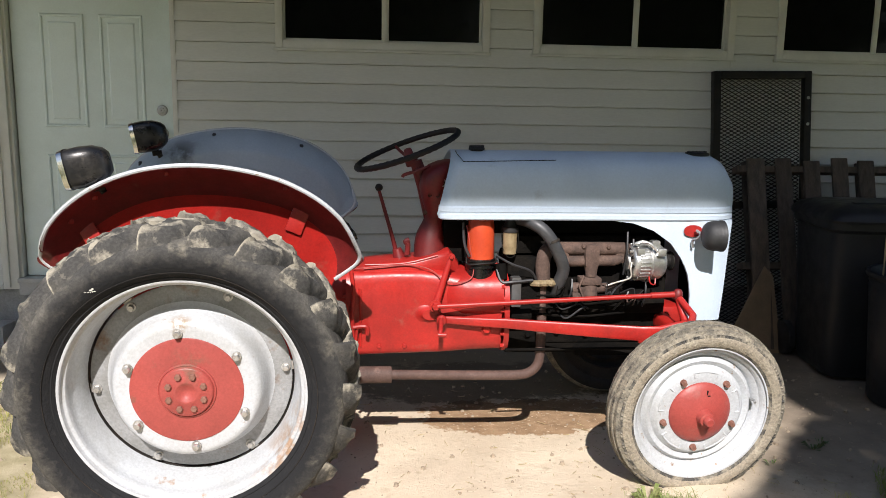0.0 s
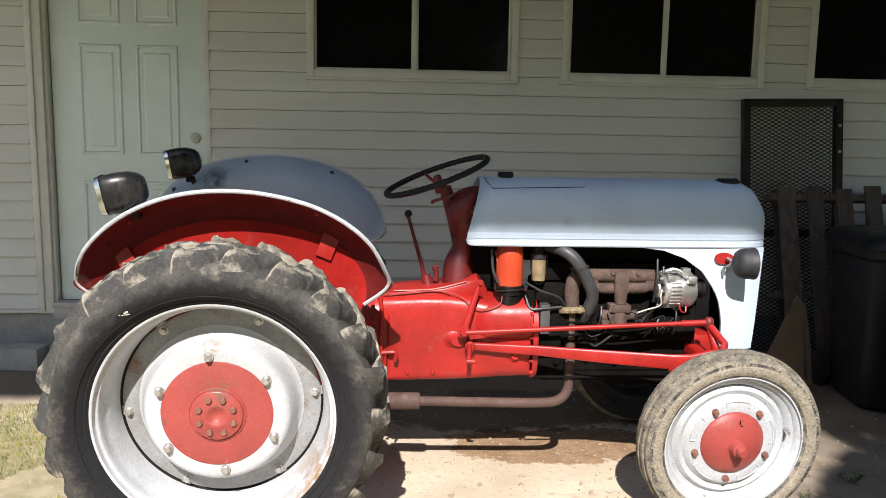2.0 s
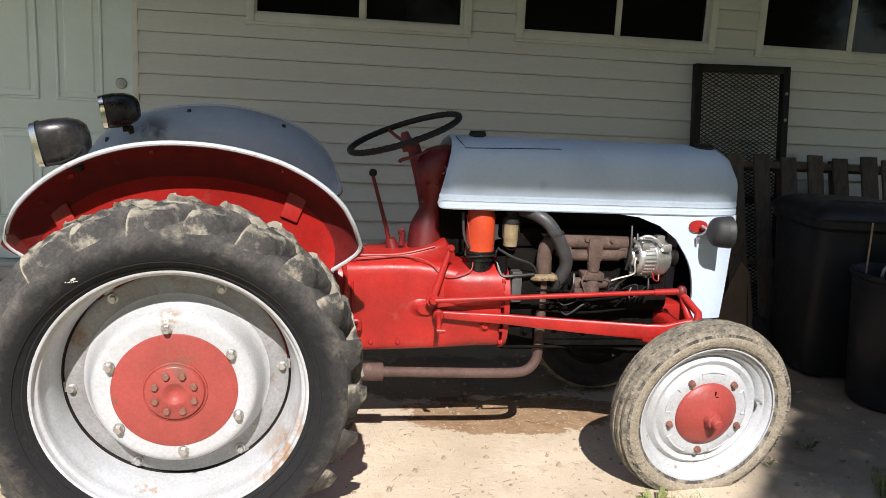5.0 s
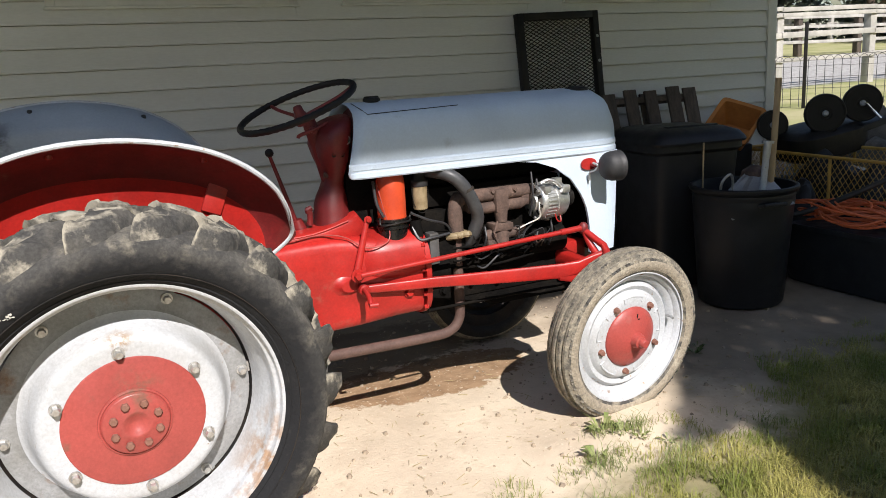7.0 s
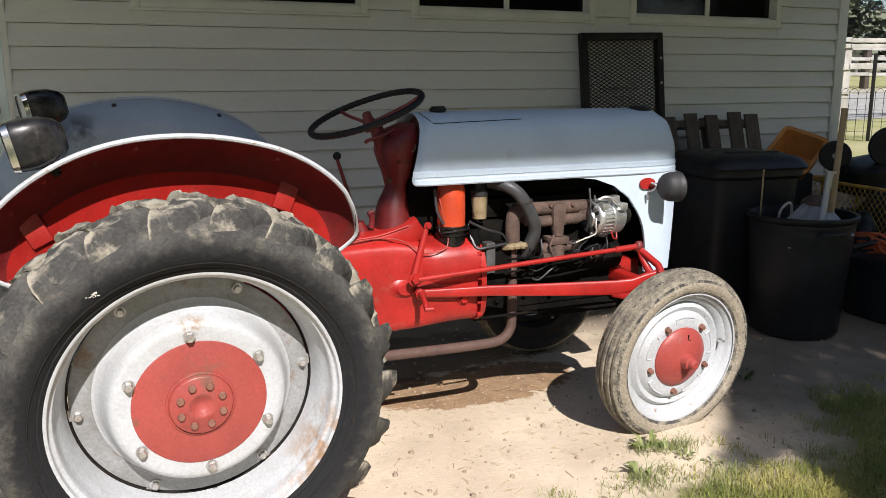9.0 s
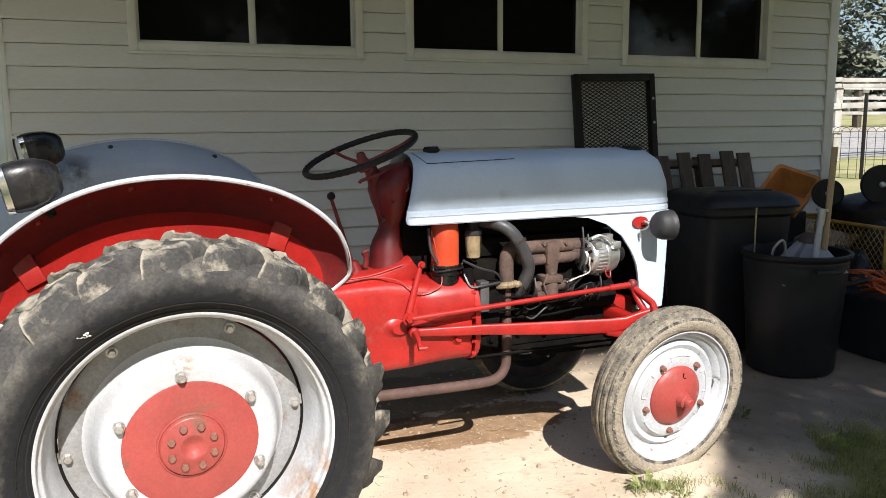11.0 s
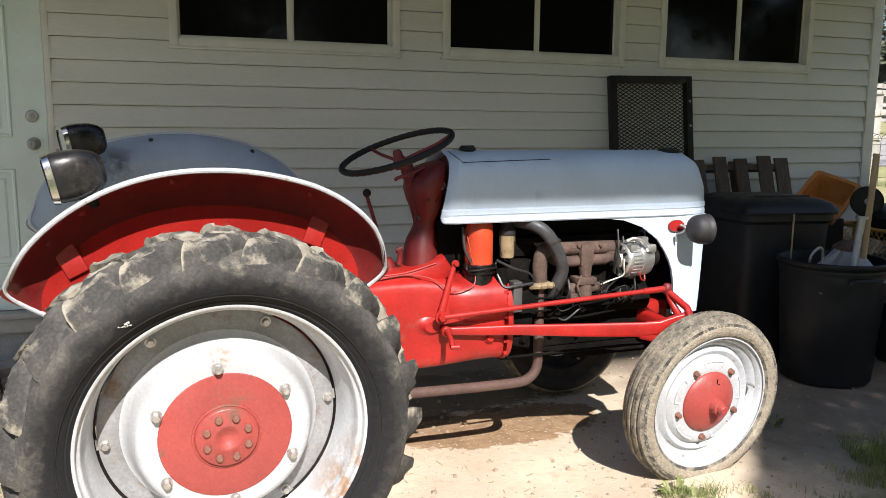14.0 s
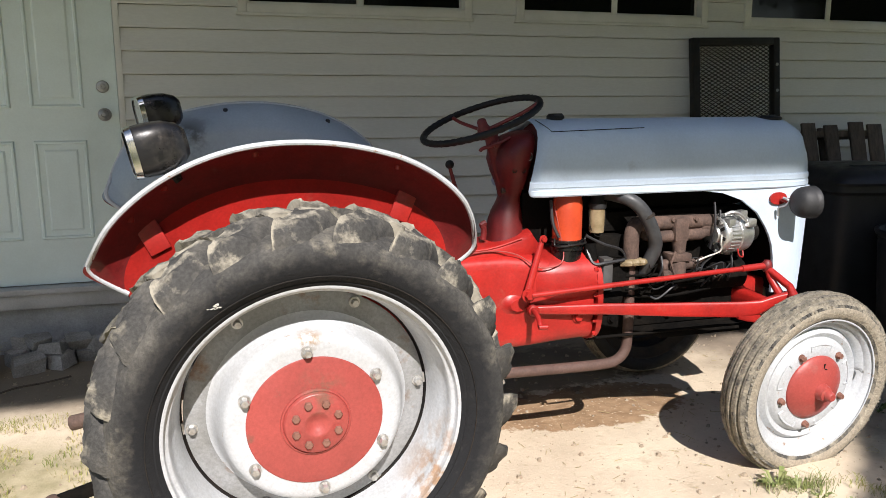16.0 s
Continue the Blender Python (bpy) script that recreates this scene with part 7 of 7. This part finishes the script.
def rail_fence(name, label, x, y, count, pitch, post, tall, rails, post_mat):
    """Posts along the road with rails nailed to their near side."""
    ob = thing(name, x, y, height(x, y), label, "fence")
    rnd = random.Random(count)
    for k in range(count):
        px = x + pitch * k
        z = height(px, y)
        bm = bmesh.new()
        box(bm, (px, y, z + tall / 2 - 0.05), (post, post, tall + 0.1), Matrix.Rotation(rnd.uniform(-0.08, 0.08), 3, "Z"), bevel=0.012)
        part("post", bm, post_mat, ob)
        for up, h in rails:
            bm = bmesh.new()
            drop = height(px + pitch, y) - z
            box(bm, (px + pitch / 2, y - post / 2 - 0.02, z + drop / 2 + up + rnd.uniform(-0.012, 0.012)), (pitch * 1.01, 0.035, h), Matrix.Rotation(-math.atan2(drop, pitch), 3, "Y"), bevel=0.006)
            part("rail", bm, FENCEWOOD, ob)


def plank_fence():
    rail_fence("plank_fence", "whitewashed plank fence along the gravel road", 6.84, 7.6, 8, 2.475, 0.16, 1.36, ((1.40, 0.075), (1.31, 0.07), (0.955, 0.10), (0.54, 0.075)), FENCEWOOD)
    rail_fence("pasture_fence", "grey wooden pasture fence beyond the gravel road", 13.68, 16.0, 9, 2.9, 0.20, 1.33, ((1.24, 0.10), (0.93, 0.10), (0.46, 0.10)), PALLET)
    rail_fence("pasture_fence", "pale rail fence far across the pasture", 22.0, 27.0, 9, 3.2, 0.22, 1.5, ((1.4, 0.12), (0.95, 0.12), (0.5, 0.12)), FENCEWOOD)


plank_fence()


def wire_fence():
    o = Vector((9.6, 5.0, 0))
    base = height(9.6, 5.0)
    ob = thing("wire_fence", 9.6, 5.0, base, "low arched wire garden fence on a black post", "fence")
    bm = bmesh.new()
    n = 46
    top = 1.20 - base
    for k in range(-n // 2, n // 2):
        p = o + ACROSS * 0.105 * k
        tube(bm, [(p.x, p.y, base - 0.02), (p.x, p.y, base + top)], 0.004, 4)
        arc = [p + ACROSS * (0.105 - 0.105 * math.cos(t)) + Vector((0, 0, base + top + 0.07 * math.sin(t))) for t in (math.pi * i / 6 for i in range(7))]
        tube(bm, arc, 0.004, 4)
    for z in (0.10, 0.25, 0.40, 0.55, top):
        a, b = o - ACROSS * 2.5, o + ACROSS * 2.5
        tube(bm, [(a.x, a.y, base + z), (b.x, b.y, base + z)], 0.0035, 4)
    part("wire_mesh", bm, DARKWIRE, ob, "dark weathered welded wire", smooth=0)
    bm = bmesh.new()
    box(bm, (9.37, 5.0, (1.716 + base) / 2 - 0.05), (0.045, 0.045, 1.716 - base + 0.1), Matrix.Rotation(0.6, 3, "Z"), bevel=0.004)
    part("post", bm, BLACKMETAL, ob, "black steel stake")


wire_fence()


def leaf_cloud(rnd, centres, count, size):
    """Many small folded leaves gathered round the given centres."""
    verts, faces = [], []
    for _ in range(count):
        c, r = rnd.choice(centres)
        d = Vector((rnd.gauss(0, 1), rnd.gauss(0, 1), rnd.gauss(0, 0.8)))
        d = d.normalized() * r * rnd.random() ** 0.4
        p = c + d
        a = Vector((rnd.gauss(0, 1), rnd.gauss(0, 1), rnd.gauss(0, 1))).normalized()
        b = a.orthogonal().normalized()
        s = size * rnd.uniform(0.6, 1.4)
        i = len(verts)
        verts += [p - a * s, p + b * s * 0.42 + a * s * 0.1, p + a * s, p - b * s * 0.42 + a * s * 0.1]
        faces.append((i, i + 1, i + 2, i + 3))
    return verts, faces


def tree(x, y, tall, spread_r, seed, count, size, mat, label, low=0.35, cat="tree"):
    rnd = random.Random(seed)
    z = height(x, y)
    ob = thing("tree", x, y, z, label, cat, "trees round the yard")
    bm = bmesh.new()
    trunk = [(x + 0.12 * math.sin(k * 1.3 + seed), y + 0.1 * math.cos(k * 1.7 + seed), z - 0.1 + tall * 0.8 * k / 6) for k in range(7)]
    tube(bm, trunk, [tall * 0.02 * (1 - 0.13 * k) for k in range(7)], 12)
    centres = []
    for k in range(14):
        a, f = rnd.uniform(0, 6.28), rnd.uniform(low, 0.78)
        s = Vector(trunk[min(5, int(f / 0.8 * 6))])
        reach = spread_r * rnd.uniform(0.45, 0.95)
        e = Vector((x + reach * math.cos(a), y + reach * math.sin(a), z + tall * min(1.0, f + rnd.uniform(0.05, 0.25))))
        tube(bm, curve([s, s.lerp(e, 0.5) + Vector((0, 0, 0.05 * tall)), e], 4), [tall * 0.011 * (1 - 0.1 * q) for q in range(9)], 7)
        for g in (0.55, 0.8, 1.0):
            centres.append((s.lerp(e, g) + Vector((0, 0, 0.03 * tall)), spread_r * rnd.uniform(0.18, 0.34)))
    for k in range(8):
        a = rnd.uniform(0, 6.28)
        centres.append((Vector((x + 0.3 * spread_r * math.cos(a), y + 0.3 * spread_r * math.sin(a), z + tall * rnd.uniform(0.75, 0.98))), spread_r * 0.3))
    part("trunk", bm, BARK, ob)
    verts, faces = leaf_cloud(rnd, centres, count, size)
    me = bpy.data.meshes.new("crown")
    me.from_pydata(verts, [], faces)
    me.materials.append(mat)
    adopt(new("crown", me), ob)


def high_tree(x, y, seed, count, size, lo, hi, inside, label, limb=None):
    """A tall tree with a bare bole and a high crown that fills the box lo to hi as far as inside() allows."""
    rnd = random.Random(seed)
    ob = thing("tree", x, y, 0, label, "tree", "trees round the yard")
    bm = bmesh.new()
    top = hi[2]
    trunk = [(x + 0.10 * math.sin(k * 1.3 + seed), y + 0.1 * math.cos(k * 1.7 + seed), -0.1 + top * 0.9 * k / 7) for k in range(8)]
    tube(bm, trunk, [0.24 * (1 - 0.11 * k) for k in range(8)], 12)
    for k in range(12):
        s = Vector(trunk[4 + k % 4])
        for _ in range(30):
            e = Vector((rnd.uniform(lo[0], hi[0]), rnd.uniform(lo[1], hi[1]), rnd.uniform(lo[2], hi[2])))
            if inside(e) and inside(s.lerp(e, 0.6) + Vector((0, 0, 0.2))):
                tube(bm, curve([s, s.lerp(e, 0.5) + Vector((0, 0, 0.3)), e], 4), [0.07 * (1 - 0.1 * q) for q in range(9)], 7)
                break
    part("trunk", bm, BARK, ob)
    if limb:
        # made-up level limb under the crown, for a straight shadow edge
        bm = bmesh.new()
        z = 0.995 - y / 1.12
        tube(bm, [(limb[0] + (limb[1] - limb[0]) * k / 12, y, z + 0.006 * math.sin(k * 1.1)) for k in range(13)], 0.10, 10)
        part("limb", bm, BARK, ob)
    verts, faces = [], []
    while len(faces) < count:
        p = Vector((rnd.uniform(lo[0], hi[0]), rnd.uniform(lo[1], hi[1]), rnd.uniform(lo[2], hi[2])))
        if not inside(p):
            continue
        a = Vector((rnd.gauss(0, 1), rnd.gauss(0, 1), rnd.gauss(0, 1))).normalized()
        b = a.orthogonal().normalized()
        s = size * rnd.uniform(0.7, 1.3)
        i = len(verts)
        verts += [p - a * s, p + b * s * 0.5, p + a * s, p - b * s * 0.5]
        faces.append((i, i + 1, i + 2, i + 3))
    me = bpy.data.meshes.new("crown")
    me.from_pydata(verts, [], faces)
    me.materials.append(LEAF)
    adopt(new("crown", me), ob)


# made-up tall trees out of view shade the wall; one lower crown, the bins
# the tall crowns end along a level line to cast a straight shadow
def level_crown(p):
    return 1.0 < p.z + p.y / 1.12 < 2.9


def low_crown(p):
    g = p.x + 0.12 * p.z
    s = p.z + p.y / 1.12
    if s > -0.2:
        edge = min(2.30 + 1.1 * (s + 0.2), 2.74)
    else:
        edge = 2.30 + 0.95 * (s + 0.2) if s > -0.73 else 2.12 + 0.36 * (s + 0.73)
    edge += 0.06 * noise.noise(p * 1.5) - 0.08
    return g > edge and -2.9 < s < 1.3 and noise.noise(p * 1.3) > -0.5


high_tree(-2.9, -6.7, 3, 5200, 0.13, (-3.3, -7.3, 6.0), (-0.6, -6.0, 11.0), level_crown, "unseen added tree whose high level crown shades the wall", (-3.4, -0.4))
high_tree(2.95, -6.7, 4, 11500, 0.13, (-0.8, -7.3, 6.0), (6.9, -6.0, 11.0), level_crown, "unseen added tree whose high level crown shades the wall", (6.9, -0.7))
high_tree(4.4, -6.3, 6, 30000, 0.06, (0.9, -6.9, 2.2), (5.9, -5.0, 7.5), low_crown, "leafy green yard tree casting dappled shade")
# trees out of view, placed so the window panes reflect dark leaves
for i, (x, y, h, r) in enumerate(((0.5, -20, 10, 4.2), (10.8, -23, 12, 5.0), (15, -19, 10, 4.8), (20.5, -18, 11, 5.5), (26.5, -15, 12, 6.0), (-1.5, -17, 9, 4.5), (11.5, -17, 9, 4.5))):
    tree(x, y, h, r, 20 + i, 8000, 0.34, LEAF, "unseen green leafy tree at the edge of the yard", 0.15)
for i, (x, y, h, r) in enumerate(((37, 24, 11, 5.0), (33, 31, 12, 5.0), (42, 17, 11, 5), (29, 38, 12, 5.5), (46, 27, 14, 6), (48, 9, 12, 6), (40, 35, 14, 6))):
    tree(x, y, h, r, 40 + i, 7000, 0.20, LEAFGREY, "grey-green tree far across the pasture", 0.10)


def hedge():
    """A belt of far bushes that closes the view under the trees."""
    rnd = random.Random(77)
    centres = []
    for k in range(40):
        a = radians(20 + 60 * k / 39)
        d = rnd.uniform(50, 58)
        x, y = d * math.sin(a), d * math.cos(a)
        for z in (1.0, 2.4, 3.8):
            centres.append((Vector((x + rnd.uniform(-1, 1), y + rnd.uniform(-1, 1), height(x, y) - 0.3 + z * rnd.uniform(0.8, 1.15))), rnd.uniform(1.5, 2.3)))
    verts, faces = leaf_cloud(rnd, centres, 12000, 0.42)
    me = bpy.data.meshes.new("bushes")
    me.from_pydata(verts, [], faces)
    me.materials.append(LEAFGREY)
    tagged(new("bushes", me), "grey-green belt of far bushes across the pasture", "bushes", kind="stuff")


hedge()


# ---- grass, weeds and litter ----
def grass_patch(name, label, seed, count, place, tall, mat=GRASS):
    rnd = random.Random(seed)
    verts, faces = [], []
    tries = 0
    while len(faces) < 2 * count and tries < count * 12:
        tries += 1
        p = place(rnd)
        if not p:
            continue
        x, y, f = p
        z = height(x, y) - 0.004
        a, lean = rnd.uniform(0, 6.28), rnd.uniform(0.2, 1.2)
        h = tall * rnd.uniform(0.5, 1.3) * f
        w = rnd.uniform(0.0007, 0.0015)
        c, s = math.cos(a), math.sin(a)
        d = Vector((c, s, 0)) * h * lean
        i = len(verts)
        mid = Vector((x, y, z + h * 0.62)) + d * 0.35
        verts += [(x - s * w, y + c * w, z), (x + s * w, y - c * w, z), mid + Vector((s * w, -c * w, 0)) * 0.9, mid - Vector((s * w, -c * w, 0)) * 0.9, Vector((x, y, z + h * 0.8)) + d]
        faces += [(i, i + 1, i + 2, i + 3), (i + 3, i + 2, i + 4)]
    me = bpy.data.meshes.new(name)
    me.from_pydata(verts, [], faces)
    me.materials.append(mat)
    tagged(new(name, me), label, "grass", kind="stuff")


def right_lawn(rnd):
    x, y = rnd.uniform(0.85, 5.6), rnd.uniform(-2.9, -0.25)
    if rnd.random() < max(0.0, (x - 4.2) / 1.4, (-1.9 - y) / 1.0 + 0.5 * noise.noise(Vector((x * 2, y * 2, 7)))):
        return None
    edge = -0.72 + 0.36 * min(1.0, max(0.0, (x - 2.1) / 0.7))
    d = edge - y + 0.26 * noise.noise(Vector((x * 2.6, y * 2.6, 1))) + 0.10 * noise.noise(Vector((x * 9, y * 9, 1))) - 0.30 * max(0, 1.3 - x)
    if d < 0 or rnd.random() > min(1.0, 0.10 + d * 2.6) or noise.noise(Vector((x * 6, y * 6, 9))) < -0.52 + (0.45 if d < 0.2 else 0):
        return None
    return x, y, 0.7 + min(0.45, d)


def left_lawn(rnd):
    x, y = rnd.uniform(-3.2, -0.45), rnd.uniform(-1.9, 0.85)
    if rnd.random() < max(0.0, (-1.8 - x) / 1.3, (-0.9 - y) / 0.9) + 0.3 * noise.noise(Vector((x * 2, y * 2, 7))):
        return None
    d = -0.55 - x + 0.25 * noise.noise(Vector((x * 2.5, y * 2.5, 4))) - 0.25 * max(0, y)
    if d < 0 or rnd.random() > min(1, 0.15 + d) or noise.noise(Vector((x * 4, y * 4, 2))) < -0.15:
        return None
    return x, y, 0.6


def wall_weeds(rnd):
    x, y = rnd.uniform(-2.6, -1.25), 1.70 - abs(rnd.gauss(0, 0.08))
    return x, y, 1.2


def wheel_weeds(rnd):
    cx, cy, r = rnd.choice(((1.56, -0.64, 0.04), (1.66, -0.68, 0.03), (1.40, -0.84, 0.045), (1.42, -0.80, 0.03), (1.62, -0.92, 0.05), (1.72, -0.88, 0.04), (1.26, -1.0, 0.05)))
    return cx + rnd.gauss(0, r), cy + rnd.gauss(0, r * 0.7), 1.15


STRAW = material("dry straw", (0.42, 0.34, 0.17), 0.8, second=(0.30, 0.25, 0.12), scale=5, grain=0.2)
grass_patch("lawn_grass", "patchy green and straw-coloured lawn grass", 1, 140000, right_lawn, 0.048)
grass_patch("yard_grass", "sparse dry grass behind the tractor", 2, 34000, left_lawn, 0.048)
grass_patch("straw", "pale dry straw on the dirt", 5, 22000, left_lawn, 0.028, STRAW)
grass_patch("wall_weeds", "low green weeds along the foundation", 6, 900, wall_weeds, 0.09)
grass_patch("tuft", "small green grass tufts by the front wheel", 7, 520, wheel_weeds, 0.055, WEED)


def weeds():
    """Broad-leaved weeds at the front wheel and on the shaded dirt."""
    rnd = random.Random(12)
    for cx, cy, r, n in ((1.55, -0.62, 0.058, 26), (1.60, -0.67, 0.045, 18), (1.63, -0.73, 0.038, 14), (1.42, -0.76, 0.05, 20), (1.70, -0.80, 0.04, 16), (2.42, -0.18, 0.05, 16), (2.48, -0.13, 0.035, 10), (2.15, -0.35, 0.03, 6)):
        bm = bmesh.new()
        for k in range(n):
            a, l = rnd.uniform(0, 6.28), r * rnd.uniform(0.4, 1.1)
            c, s = math.cos(a), math.sin(a)
            z = height(cx, cy)
            w = l * 0.15
            up = rnd.uniform(0.2, 0.9) * l
            p0 = Vector((cx + 0.01 * c, cy + 0.01 * s, z))
            p1 = p0 + Vector((c * l * 0.6, s * l * 0.6, up))
            p2 = p0 + Vector((c * l, s * l, up * 0.8))
            q = Vector((-s, c, 0)) * w
            v = [bm.verts.new(p) for p in (p0, p1 + q, p2, p1 - q)]
            bm.faces.new(v)
        solid("weed", bm, WEED if cx < 2 else LEAF, "small broad-leaved green weed on the dirt", "weed", "weeds on the dirt", smooth=0)


weeds()


def litter():
    """Pebbles, clods and chips scattered over the dirt."""
    rnd = random.Random(31)
    verts, faces = [], []
    for _ in range(2600):
        x, y = rnd.uniform(-1.4, 3.6), rnd.uniform(-1.3, 1.6)
        s = 0.0028 + 0.011 * rnd.random() ** 5
        z = height(x, y)
        i = len(verts)
        a = rnd.uniform(0, 6.28)
        for k in range(5):
            t = a + k * 6.283 / 5
            rr = s * rnd.uniform(0.7, 1.3)
            verts.append((x + rr * math.cos(t), y + rr * math.sin(t), z - 0.001))
        for k in range(5):
            t = a + k * 6.283 / 5 + 0.3
            rr = s * rnd.uniform(0.4, 0.8)
            verts.append((x + rr * math.cos(t), y + rr * math.sin(t), z + s * rnd.uniform(0.5, 1.0)))
        faces.append(tuple(range(i + 5, i + 10)))
        faces += [(i + k, i + (k + 1) % 5, i + 5 + (k + 1) % 5, i + 5 + k) for k in range(5)]
    me = bpy.data.meshes.new("pebbles")
    me.from_pydata(verts, [], faces)
    me.materials.append(material("pebbles", (0.37, 0.30, 0.215), 0.9, second=(0.25, 0.2, 0.145), scale=9, grain=0.2))
    tagged(new("pebbles", me), "small tan pebbles and clods on the dirt", "pebbles", kind="stuff")
    bm = bmesh.new()
    for _ in range(240):
        x, y, a, l = rnd.uniform(0.5, 2.4), rnd.uniform(-1.0, 0.8), rnd.uniform(0, 6.28), rnd.uniform(0.01, 0.05)
        z = height(x, y) + 0.003
        tube(bm, [(x, y, z), (x + l * math.cos(a), y + l * math.sin(a), z + 0.003)], 0.0009, 4)
    tagged(new("straw_bits", mesh_of("straw_bits", bm, STRAW, 0)), "bits of pale straw on the dirt", "straw", kind="stuff")


litter()
